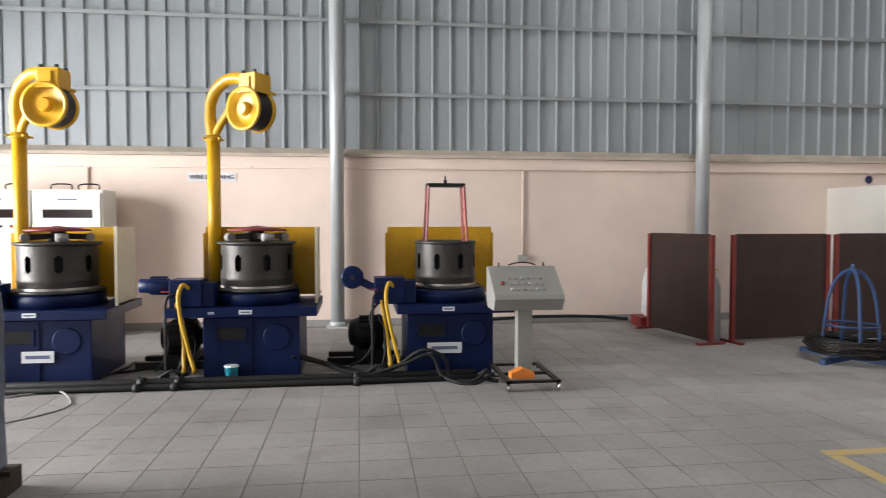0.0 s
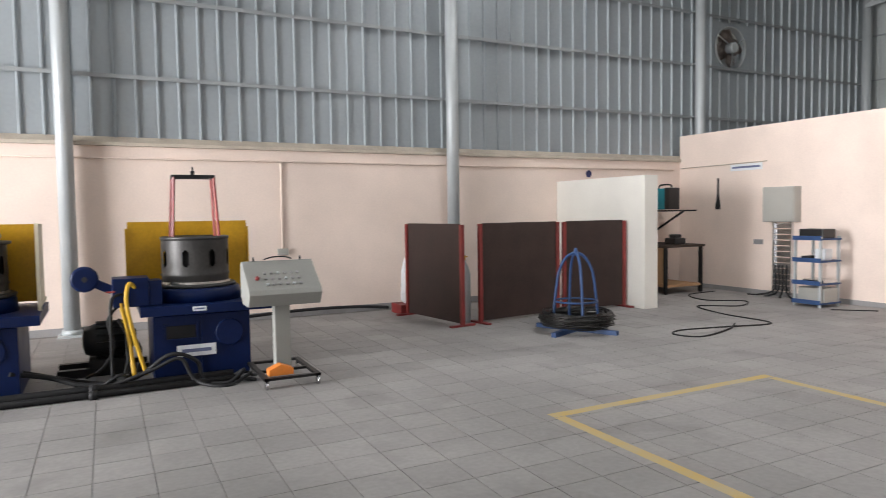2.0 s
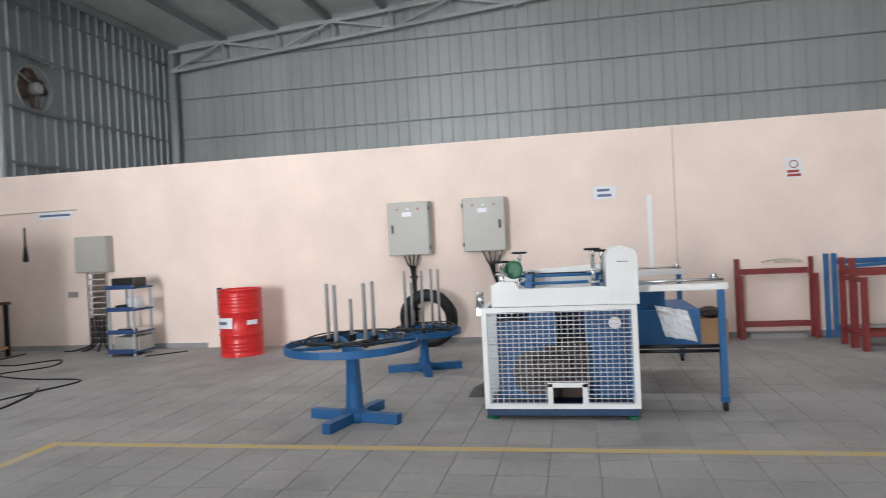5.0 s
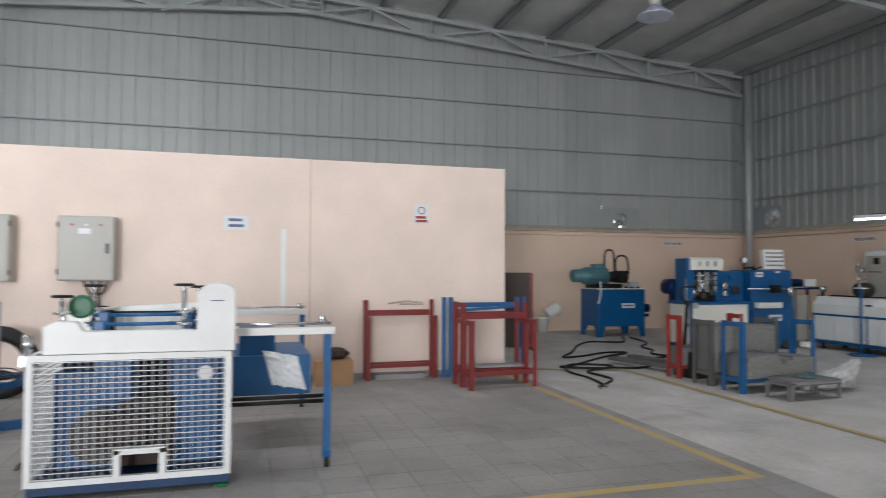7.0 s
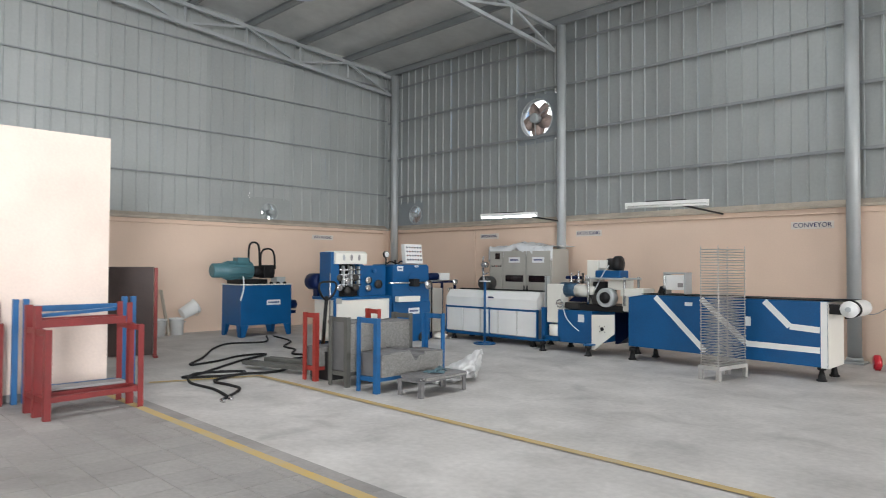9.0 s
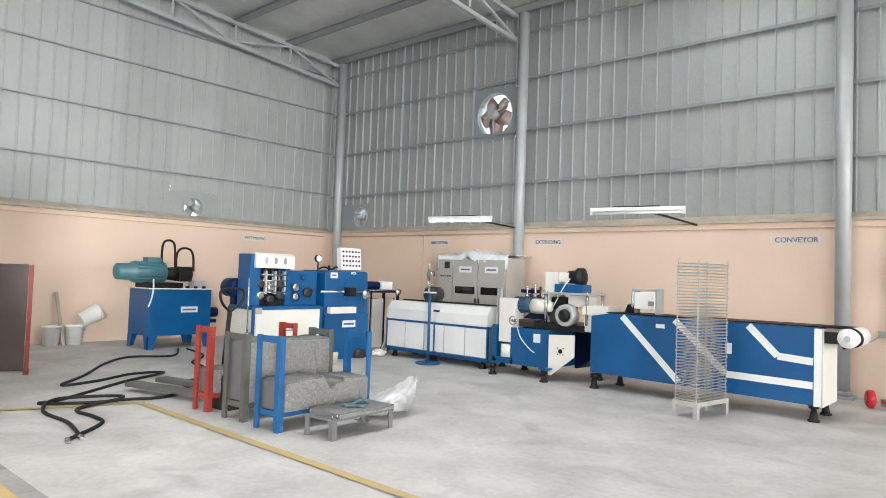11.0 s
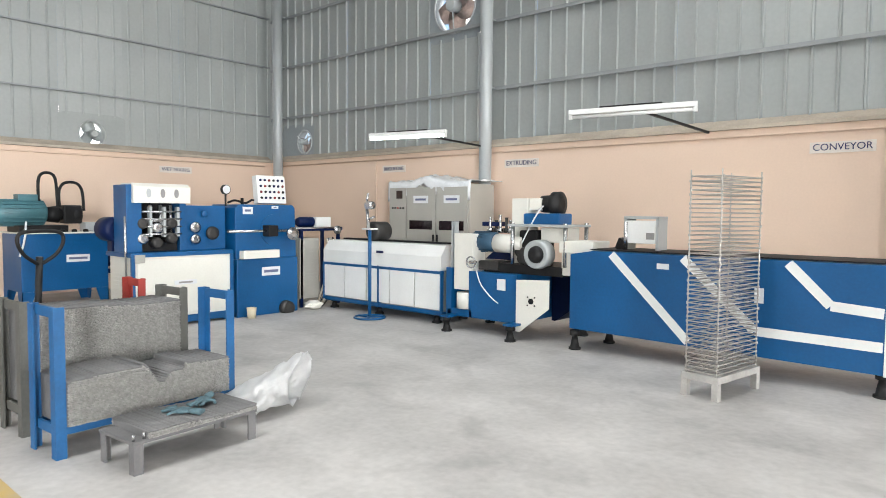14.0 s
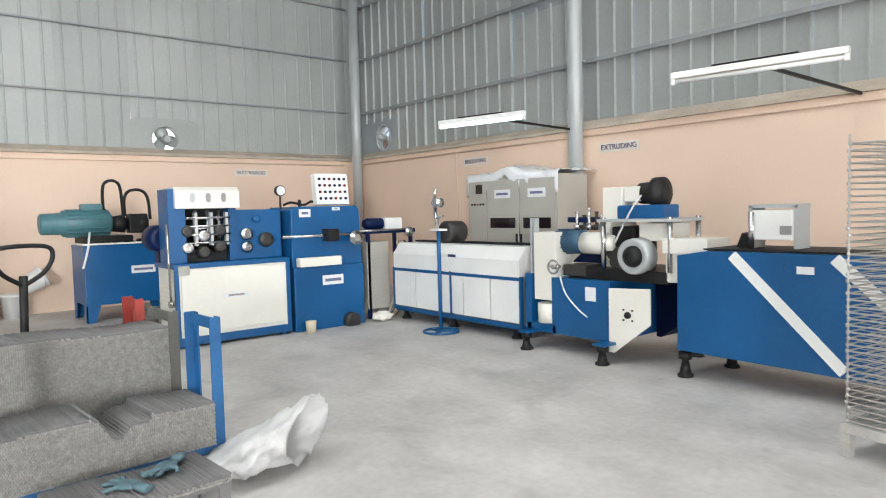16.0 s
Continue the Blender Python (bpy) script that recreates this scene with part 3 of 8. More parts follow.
def drawing_machine(x, kind):
    y = 6.5
    words = {1: "navy wire drawing machine with grey block and red cap, yellow guard", 2: "navy wire drawing machine with yellow swan-neck pulley post", 3: "navy wire drawing machine carrying a red stripper frame"}
    M = thing("wire_drawing_machine", words[kind], "machine", pose(x, y, 0), group="wire drawing machines")
    w = 0.42 if kind != 3 else 0.40
    bm = B()
    box(bm, -w, -0.40, 0.0, w, 0.45, 0.56, 0.008)
    body = part("base", bm, M_NAVY, M)
    # Flat near-black plate stands for the recess; its dark depth is only colour.
    bm = B()
    box(bm, -0.30, -0.408, 0.36, -0.06, -0.398, 0.47, 0.002)
    part("recess_dark_plate", bm, M_DARK, body)
    bm = B()
    for a, b in ((-0.32, -0.30), (-0.06, -0.04)):
        box(bm, a, -0.415, 0.34, b, -0.4, 0.49)
    box(bm, -0.32, -0.418, 0.34, -0.04, -0.4, 0.36)
    part("recess_frame", bm, M_NAVY, body)
    bm = B()
    lathe(bm, (0.22, -0.40, 0.38), (0, -1, 0), [(0, 0.12), (0.008, 0.12), (0.012, 0.11)], 24)
    part("cover_disc", bm, M_NAVY, body)
    bm = B()
    box(bm, -0.02, -0.412, 0.03, 0.0, -0.4, 0.54)
    part("door_edge", bm, M_NAVY, body)
    bm = B()
    box(bm, -0.72 if kind != 3 else -0.50, -0.50, 0.575, 0.58, 0.46, 0.655, 0.006)
    table = part("table", bm, M_NAVY, M)
    label_plate(table, -0.09, 0.60, 0.02, 0.64, -0.503)
    if kind == 2:
        label_plate(table, -0.35, 0.605, -0.30, 0.625, -0.503)
    if kind != 2:
        label_plate(body, -0.22 if kind == 3 else -0.14, 0.20, 0.10 if kind == 3 else 0.12, 0.30, -0.418, rows=1)
    else:
        bm = B()
        lathe(bm, (-0.17, -0.44, 0.03), (0, 0, 1), [(0, 0.04), (0.03, 0.055), (0.09, 0.06), (0.1, 0.062), (0.1, 0.05)], 16)
        part("oil_cup", bm, M_CYAN, body, "small turquoise oil cup")
        bm = B()
        lathe(bm, (-0.17, -0.44, 0.13), (0, 0, 1), [(0, 0.064), (0.012, 0.064), (0.018, 0.05)], 16)
        part("cup_lid", bm, M_PLATE, body)
    # turntable ring and block
    bm = B()
    lathe(bm, (0, 0, 0.655), (0, 0, 1), [(0, 0.40), (0.10, 0.385), (0.12, 0.37)], 40)
    part("turntable", bm, M_NAVY, M)
    r = {1: 0.335, 2: 0.335, 3: 0.295}[kind]
    bm = B()
    lathe(bm, (0, 0, 0.775), (0, 0, 1), [(0, r + 0.05), (0.02, r + 0.055), (0.03, r + 0.04)], 40)
    part("flange", bm, M_CAST, M)
    bm = B()
    drum_shell(bm, r, 0.80, 1.21)
    block = part("block", bm, M_CAST, M, "worn grey cast iron drawing block with slots")
    bm = B()
    lathe(bm, (0, 0, 0.803), (0, 0, 1), [(0, r + 0.003), (0.022, r - 0.001)], 48, caps=False)
    part("wire_band", bm, M_BRIGHT, block)
    # Near-black cylinder added inside the shell, so the slots show as dark holes.
    bm = B()
    lathe(bm, (0, 0, 0.81), (0, 0, 1), [(0, r - 0.05), (0.385, r - 0.05)], 32)
    part("core", bm, M_DARK, block)
    bm = B()
    lip = 0.03 if kind != 3 else 0.004
    lathe(bm, (0, 0, 1.195), (0, 0, 1), [(0, r - 0.004), (0.012, r + lip), (0.03, r + lip), (0.034, r - 0.02), (0.02, r - 0.05)], 48)
    part("rim", bm, M_CAST, block)
    if kind != 3:
        bm = B()
        for k in range(4):
            a = 0.5 + k * math.pi / 2
            c, s = math.cos(a), math.sin(a)
            bar(bm, (0.05 * c, 0.05 * s, 1.28), (0.27 * c, 0.27 * s, 1.27), 0.07, 0.05)
        part("clamp_arms", bm, M_CAST, M)
        for k in range(4):
            a = 0.5 + k * math.pi / 2
            c, s = math.cos(a), math.sin(a)
            bm = B()
            cyl(bm, (0.26 * c - 0.05 * s, 0.26 * s + 0.05 * c, 1.268), (0.26 * c + 0.05 * s, 0.26 * s - 0.05 * c, 1.268), 0.038, 14)
            part("roller", bm, M_SKIRT, M)
        bm = B()
        lathe(bm, (0, 0, 1.22), (0, 0, 1), [(0, 0.08), (0.11, 0.06)], 16)
        part("hub", bm, M_CAST, M)
        bm = B()
        lathe(bm, (0, 0, 1.325), (0, 0, 1), [(0, 0.27), (0.012, 0.275), (0.03, 0.16), (0.045, 0.03), (0.05, 0.0)], 32)
        part("cap", bm, M_MAROON, M, "shallow red cap plate")
    else:
        pts = [(-0.20, -0.12), (0.20, -0.12), (0.20, 0.14), (-0.20, 0.14)]
        for k, (a, b) in enumerate(pts):
            bm = B()
            bar(bm, (a, b, 1.18), (a * 0.85, b * 0.7, 1.76), 0.022, 0.018)
            part("frame_leg", bm, M_RED if k in (1, 2) else M_MAROON, M)
        bm = B()
        q = [(a * 0.85, b * 0.7) for a, b in pts]
        for k in range(4):
            bar(bm, (*q[k], 1.765), (*q[(k + 1) % 4], 1.765), 0.03, 0.03)
        bar(bm, (q[0][0], 0, 1.77), (q[1][0], 0, 1.77), 0.03, 0.02)
        part("frame_top", bm, M_DARK, M)
        bm = B()
        cyl(bm, (0.0, 0, 1.77), (0.0, 0, 1.82), 0.018, 10)
        ring(bm, (0.0, 0, 1.835), (1, 0, 0), 0.02, 0.006, 12, 6)
        part("lifting_eye", bm, M_DARK, M)
    # guard
    bm = B()
    box(bm, -0.55, 0.36, 0.68, 0.53, 0.375, 1.36, 0.002)
    guard = part("guard", bm, M_GUARD, M, "ochre yellow sheet guard")
    for a in (-0.56, 0.535):
        bm = B()
        box(bm, a - 0.012, 0.345, 0.655, a + 0.012, 0.378, 1.30)
        part("guard_post", bm, M_GUARD, guard)
    if kind != 3:
        bm = B()
        box(bm, 0.552, -0.16, 0.67, 0.562, 0.34, 1.36, 0.002)
        wing = part("guard_wing", bm, M_GUARDB, M, "cream back of the hinged side guard")
        bm = B()
        box(bm, 0.545, -0.185, 0.62, 0.572, -0.16, 1.37)
        box(bm, 0.563, -0.16, 0.69, 0.575, 0.34, 0.72)
        part("wing_frame", bm, M_GUARDB, wing)
    # gearbox, motor
    bm = B()
    box(bm, -0.70, -0.42, 0.66, -0.42, -0.14, 0.90, 0.012)
    gb = part("gearbox", bm, M_NAVY, M)
    bm = B()
    box(bm, -0.44, -0.40, 0.66, -0.32, -0.18, 0.87, 0.008)
    part("gearbox_lid", bm, M_NAVY, gb)
    bm = B()
    box(bm, -0.66, -0.428, 0.70, -0.60, -0.415, 0.86)
    part("sight_glass", bm, M_NAVY, gb)
    if kind == 3:
        bm = B()
        bar(bm, (-0.70, -0.28, 0.80), (-0.88, -0.28, 0.89), 0.06, 0.07)
        part("arm", bm, M_NAVY, gb)
        bm = B()
        lathe(bm, (-0.90, -0.33, 0.90), (0, 1, 0), [(0, 0.085), (0.008, 0.105), (0.022, 0.105), (0.03, 0.088), (0.045, 0.088), (0.05, 0.105), (0.06, 0.105)], 28)
        part("pulley", bm, M_NAVY, M, "blue grooved wire pulley")
        bm = B()
        lathe(bm, (-0.90, -0.345, 0.90), (0, 1, 0), [(0, 0.022), (0.1, 0.022)], 12)
        part("pulley_hub", bm, M_CAST, M)
    else:
        bm = B()
        lathe(bm, (-0.70, -0.30, 0.83), (-1, 0, 0.05), [(0, 0.05), (0.03, 0.075), (0.17, 0.075), (0.2, 0.062), (0.27, 0.062), (0.28, 0.03)], 20)
        for k in range(10):
            a = 2 * math.pi * k / 10
            box(bm, -0.88, -0.30 + 0.075 * math.cos(a) - 0.003, 0.84 + 0.075 * math.sin(a) - 0.003, -0.74, -0.30 + 0.085 * math.cos(a) + 0.003, 0.84 + 0.085 * math.sin(a) + 0.003)
        part("motor", bm, M_NAVY, M)
    for (a, b, mat) in (((-0.62, -0.44), (-0.47, -0.5), M_AMBER), ((-0.66, -0.35), (-0.56, -0.5), M_AMBER)):
        bm = B()
        tube(bm, bend([(a[0] + 0.10, a[1] + 0.05, 0.80), (a[0] + 0.05, a[1] - 0.02, 0.86), (a[0] + 0.02, a[1] - 0.06, 0.72), (a[0] + 0.07, a[1] - 0.05, 0.42), (b[0], b[1], 0.10)]), 0.017, 8)
        part("coolant_hose", bm, mat, M, "yellow coolant hose")
    for px, py in ((-0.72, -0.46), (-0.60, -0.30)):
        bm = B()
        tube(bm, bend([(px, py, 0.06), (px, py, 0.5), (px + 0.01, py, 0.72), (px + 0.06, py + 0.03, 0.77), (px + 0.14, py + 0.06, 0.77)]), 0.013, 8)
        lathe(bm, (px, py, 0.03), (0, 0, 1), [(0, 0.03), (0.05, 0.03), (0.06, 0.02)], 10)
        part("coolant_pipe", bm, M_DARK, M)
        bm = B()
        bar(bm, (px - 0.03, py, 0.80), (px + 0.04, py, 0.80), 0.012, 0.012)
        part("valve_handle", bm, M_RED, M)
    bm = B()
    lathe(bm, (-0.95, 0.25, 0.30), (1, 0, 0), [(0, 0.05), (0.02, 0.12), (0.1, 0.15), (0.34, 0.15), (0.37, 0.08), (0.44, 0.08)], 20)
    for k in range(14):
        a = 2 * math.pi * k / 14
        bar(bm, (-0.84, 0.25 + 0.155 * math.cos(a), 0.30 + 0.155 * math.sin(a)), (-0.62, 0.25 + 0.155 * math.cos(a), 0.30 + 0.155 * math.sin(a)), 0.01, 0.03, (0, math.cos(a), math.sin(a)))
    part("drive_motor", bm, M_DARK, M, "dark oily finned drive motor")
    bm = B()
    tube(bm, bend([(-0.92, -0.05, 0.03), (-0.80, -0.28, 0.14), (-0.70, -0.42, 0.34), (-0.74, -0.40, 0.56), (-0.62, -0.30, 0.70)]), 0.012, 7)
    tube(bm, bend([(-1.00, -0.30, 0.02), (-0.82, -0.45, 0.03), (-0.66, -0.50, 0.12), (-0.55, -0.47, 0.03), (-0.40, -0.52, 0.02)]), 0.014, 7)
    part("loose_hose", bm, M_RUB, M)
    bm = B()
    for a in (0.08, 0.38):
        box(bm, -1.15, a, 0.0, -0.42, a + 0.07, 0.08, 0.004)
    box(bm, -0.90, 0.08, 0.08, -0.60, 0.45, 0.15)
    part("motor_rail", bm, M_DARK, M)
    bm = B()
    tube(bm, bend([(-0.60, 0.1, 0.45), (-0.66, -0.15, 0.52), (-0.58, -0.32, 0.35), (-0.63, -0.4, 0.1)]), 0.012, 7)
    tube(bm, bend([(-0.62, -0.2, 0.48), (-0.5, -0.33, 0.30), (-0.55, -0.42, 0.08)]), 0.010, 7)
    part("cable", bm, M_RUB, M)
    # swan neck post with pulley
    if kind != 3:
        P0 = Vector((-0.45, 0.30, 0))
        ax = radians(-95 if kind == 1 else -124)
        n = Vector((math.cos(ax), math.sin(ax), 0))
        c = Vector((-0.05, 0.02, 2.46))
        bm = B()
        cyl(bm, P0 + Vector((0, 0, 0.655)), P0 + Vector((0, 0, 2.24)), 0.062, 20)
        post = part("post", bm, M_YEL, M, "tall yellow pipe post")
        bm = B()
        lathe(bm, P0 + Vector((0, 0, 2.19)), (0, 0, 1), [(0, 0.062), (0.01, 0.085), (0.03, 0.085), (0.03, 0.075), (0.06, 0.07)], 20)
        for k in range(4):
            a = math.pi / 4 + k * math.pi / 2
            bar(bm, P0 + Vector((0.06 * math.cos(a), 0.06 * math.sin(a), 2.215)), P0 + Vector((0.12 * math.cos(a), 0.12 * math.sin(a), 2.215)), 0.02, 0.02)
        part("collar", bm, M_YEL, post)
        d = (c - P0)
        d.z = 0
        bm = B()
        tube(bm, bend([P0 + Vector((0, 0, h)) + d * q for h, q in ((2.22, 0.0), (2.38, -0.07), (2.56, -0.06), (2.69, 0.10), (2.765, 0.38), (2.775, 0.62), (2.75, 0.86))], 8), 0.056, 16)
        part("swan_neck", bm, M_YEL, M, "curved yellow pipe arm")
        bm = B()
        tube(bm, bend([P0 + Vector((0, 0, h)) + d * q for h, q in ((2.24, 0.04), (2.34, 0.18), (2.46, 0.42), (2.58, 0.66))], 8), 0.038, 14)
        part("stay", bm, M_YEL, M)
        m2 = Matrix.Translation(c) @ Matrix.Rotation(ax + math.pi / 2, 4, "Z")
        bm = B()
        box(bm, -0.09, -0.06, 0.17, 0.11, 0.16, 0.34, 0.01, m2)
        box(bm, -0.12, -0.10, 0.15, 0.14, 0.19, 0.18, 0.004, m2)
        box(bm, -0.03, -0.075, 0.20, 0.05, -0.055, 0.30, 0.003, m2)
        part("head", bm, M_YEL, M)
        for a, b in ((-0.06, -0.03), (0.08, -0.03), (-0.06, 0.13), (0.08, 0.13)):
            bm = B()
            box(bm, a - 0.013, b - 0.013, 0.34, a + 0.013, b + 0.013, 0.368, 0.0, m2)
            part("head_bolt", bm, M_DARK, M)
        bm = B()
        f = c + n * 0.11
        lathe(bm, f, -n, [(0.03, 0.05), (0.06, 0.16), (0.0, 0.175), (0.0, 0.205), (0.02, 0.205), (0.03, 0.185), (0.20, 0.185), (0.21, 0.20), (0.235, 0.20), (0.235, 0.03)], 40)
        wheel = part("pulley", bm, M_YEL, M, "yellow flanged overhead wire pulley")
        bm = B()
        lathe(bm, f, -n, [(0.034, 0.187), (0.198, 0.187)], 40, caps=False)
        part("wire_track", bm, M_DARK, wheel)
        bm = B()
        lathe(bm, f + n * 0.015, -n, [(0, 0.05), (0.03, 0.058), (0.06, 0.075)], 20)
        part("pulley_hub", bm, M_YEL, wheel)
    return M


for x, k in ((-2.72, 1), (-0.95, 2), (0.84, 3)):
    drawing_machine(x, k)

# pipes and hoses on the floor in front of the line
for i, (y, z, r) in enumerate(((5.88, 0.045, 0.036), (5.75, 0.035, 0.026))):
    bm = B()
    tube(bm, [(-6.0, y, z), (-2.0, y + 0.01, z), (-0.2, y + 0.02, z), (1.05, y + 0.05, z)], r, 10)
    for x in (-1.85, -1.55, -0.05):
        lathe(bm, (x, y, z), (1, 0, 0), [(0, r + 0.012), (0.06, r + 0.012)], 12)
    solid("coolant_main", bm, M_RUB, "black coolant main pipe lying on the floor", "pipe", group="floor pipes")


def hose(label, pts, r=0.014, mat=M_RUB, name="hose", cat="hose", n=8):
    bm = B()
    tube(bm, bend(pts, n), r, 8)
    return solid(name, bm, mat, label, cat)


hose("black rubber hose looped beside the machine base", [(0.0, 5.98, 0.03), (0.3, 5.95, 0.10), (0.55, 5.88, 0.27), (0.75, 5.86, 0.20), (0.80, 5.82, 0.04), (0.98, 5.72, 0.02), (1.12, 5.78, 0.10), (1.05, 5.84, 0.03), (1.2, 5.7, 0.02)], 0.017)
hose("black rubber hose looped beside the machine base", [(0.05, 5.92, 0.04), (0.4, 5.86, 0.16), (0.62, 5.83, 0.24), (0.72, 5.80, 0.06), (0.86, 5.66, 0.02), (1.0, 5.64, 0.02), (1.18, 5.8, 0.06)], 0.015)
hose("black rubber hose sagging behind the machines", [(-0.6, 6.1, 0.2), (-0.35, 6.2, 0.12), (-0.1, 6.1, 0.05), (0.2, 6.0, 0.05)], 0.02)
hose("black rubber hose sagging behind the machines", [(-0.58, 6.3, 0.18), (-0.3, 6.35, 0.08), (0.0, 6.2, 0.03), (0.25, 6.05, 0.03)], 0.016)
hose("thin grey cable trailing over the tiles", [(-3.0, 5.55, 0.01), (-2.6, 5.75, 0.02), (-2.42, 5.75, 0.03), (-2.2, 5.4, 0.01), (-2.3, 5.1, 0.01), (-2.7, 4.75, 0.01), (-2.9, 4.85, 0.01), (-2.75, 4.95, 0.01), (-3.2, 4.8, 0.01)], 0.008, M_SKIRT, "cable", "cable")
hose("black cable lying beside the machine base", [(-2.28, 6.2, 0.03), (-2.15, 6.5, 0.05), (-2.2, 6.9, 0.02), (-2.0, 6.6, 0.02), (-2.3, 6.4, 0.02)], 0.012, M_RUB, "cable", "cable")
hose("long black conduit lying against the north wall", [(1.5, 8.98, 0.06), (2.4, 9.0, 0.10), (3.2, 9.02, 0.09), (3.72, 8.9, 0.06)], 0.022, M_RUB, "conduit", "conduit")

# operator's control stand
S = thing("control_stand", "grey operator desk on a pillar with a black castor base", "control desk", pose(1.42, 5.66, 0))
bm = B()
box(bm, -0.065, -0.05, 0.09, 0.065, 0.06, 0.70, 0.006)
part("pillar", bm, M_DESK, S)
bm = B()
slab(bm, [(-0.16, 0.66), (0.10, 0.66), (0.16, 0.72), (0.16, 1.00), (0.10, 1.02), (-0.20, 0.80), (-0.22, 0.76)], (-0.30, 0, 0), (0, 1, 0), (0, 0, 1), 0.60, 0.006)
desk = part("desk", bm, M_DESK, S, "grey sloping push-button desk")
tilt = math.atan2(0.22, 0.30)
for r in range(3):
    for k in range(6):
        t = 0.06 + 0.07 * r
        y, z = -0.20 + t * math.cos(tilt), 0.80 + t * math.sin(tilt)
        bm = B()
        lathe(bm, (-0.14 + 0.055 * k, y, z), (0, -math.sin(tilt), math.cos(tilt)), [(0, 0.013), (0.012, 0.013), (0.016, 0.009)], 10)
        part("button", bm, M_SKIRT if (k + r) % 4 else M_STEEL, desk)
bm = B()
lathe(bm, (-0.21, -0.09, 0.88), (0, -math.sin(tilt), math.cos(tilt)), [(0, 0.018), (0.02, 0.018), (0.025, 0.01)], 12)
part("stop_button", bm, M_MAROON, desk)
bm = B()
for a in (-0.2, 0.2):
    ring(bm, (a, 0.11, 1.03), (1, 0, 0), 0.018, 0.005, 12, 6)
tube(bm, bend([(-0.12, 0.08, 1.03), (-0.05, 0.06, 1.05), (0.05, 0.07, 1.05), (0.12, 0.09, 1.03)]), 0.006, 6)
part("lifting_lugs", bm, M_DARK, desk)
bm = B()
for a in (-0.2, 0.22):
    box(bm, a - 0.02, -0.32, 0.075, a + 0.02, 0.40, 0.10)
for b in (-0.30, 0.0, 0.38):
    box(bm, -0.22, b - 0.02, 0.078, 0.24, b + 0.02, 0.098)
base = part("base_frame", bm, M_DARK, S)
for a in (-0.2, 0.22):
    for b in (-0.30, 0.38):
        bm = B()
        lathe(bm, (a - 0.012, b, 0.035), (1, 0, 0), [(0, 0.033), (0.003, 0.035), (0.021, 0.035), (0.024, 0.033)], 14)
        wheel = part("castor", bm, M_CHROME, base)
bm = B()
slab(bm, [(0, 0), (0.20, 0.0), (0.20, 0.05), (0.1, 0.09), (0.0, 0.05)], (-0.17, -0.26, 0.10), (1, 0, 0), (0, 0, 1), -0.10, 0.004)
solid("foot_pedal", bm, M_ORANGE, "orange foot pedal on the stand's castor base", "pedal", pose(1.42, 5.66, 0.0))
hose("grey cable from the desk to the machine", [(1.36, 5.66, 0.115), (1.2, 5.75, 0.05), (1.15, 5.85, 0.06), (1.0, 5.95, 0.02)], 0.012, M_RUB, "cable", "cable")


def cabinet(x, y, w, h, d, label, screen):
    C = thing("control_cabinet", label, "cabinet", pose(x, y, 0), group="control cabinets by the north wall")
    bm = B()
    box(bm, 0, 0, 0.0, w, d, h, 0.006)
    part("body", bm, M_CREAM, C)
    bm = B()
    box(bm, 0.03, -0.018, 0.1, w - 0.03, -0.002, h - 0.04, 0.004)
    door = part("door", bm, M_CREAM, C)
    bm = B()
    box(bm, 0.12, -0.024, h - 0.34, w - 0.12, -0.017, h - 0.24, 0.002)
    part("meter_window", bm, M_SCREEN, door, "dark meter window")
    bm = B()
    box(bm, w * 0.32, -0.022, h - 0.15, w * 0.68, -0.017, h - 0.09)
    pl = part("label_plate", bm, M_PLATE, door)
    bm = B()
    bars(bm, w * 0.36, h - 0.14, w * 0.64, h - 0.10, 1, (0, -0.0225, 0))
    part("writing", bm, M_INK, pl)
    if screen:
        for k in range(5):
            bm = B()
            lathe(bm, (0.15 + 0.12 * k, -0.018, h - 0.44), (0, -1, 0), [(0, 0.016), (0.014, 0.016)], 10)
            part("button", bm, M_DARK if k % 2 else M_RED, door)
    bm = B()
    for a in (w * 0.3, w * 0.7):
        tube(bm, bend([(a - 0.12, d / 2, h + 0.005), (a - 0.1, d / 2, h + 0.07), (a + 0.1, d / 2, h + 0.07), (a + 0.12, d / 2, h + 0.005)]), 0.009, 6)
    part("lifting_handle", bm, M_DARK, C)
    return C


cabinet(-3.86, 8.55, 0.80, 1.80, 0.45, "cream control cabinet with a dark meter window", False)
cabinet(-4.72, 8.55, 0.83, 1.80, 0.45, "cream control cabinet with meters and push buttons", True)

# wrapped pallet load
W = thing("pallet_load", "cartons in stretch wrap on a dark wooden pallet", "pallet", pose(-2.36, 3.26, 0))
for k in range(5):
    bm = B()
    box(bm, -0.58, -0.5 + 0.22 * k, 0.10, 0.58, -0.38 + 0.22 * k, 0.125, 0.003)
    part("deck_board", bm, M_PALLET, W)
for k in range(3):
    bm = B()
    box(bm, -0.58 + 0.53 * k, -0.5, 0.0, -0.48 + 0.53 * k, 0.5, 0.10, 0.004)
    part("runner", bm, M_PALLET, W)
bm = B()
box(bm, -0.53, -0.46, 0.125, 0.53, 0.46, 1.05, 0.02)
bmesh.ops.subdivide_edges(bm, edges=bm.edges[:], cuts=5, use_grid_fill=True)
for v in bm.verts:
    v.co += Vector((noise.noise(v.co * 4), noise.noise(v.co * 4 + Vector((5, 0, 0))), 0)) * 0.015
part("wrapped_cartons", bm, M_WRAP, W, "stretch wrapped carton stack")

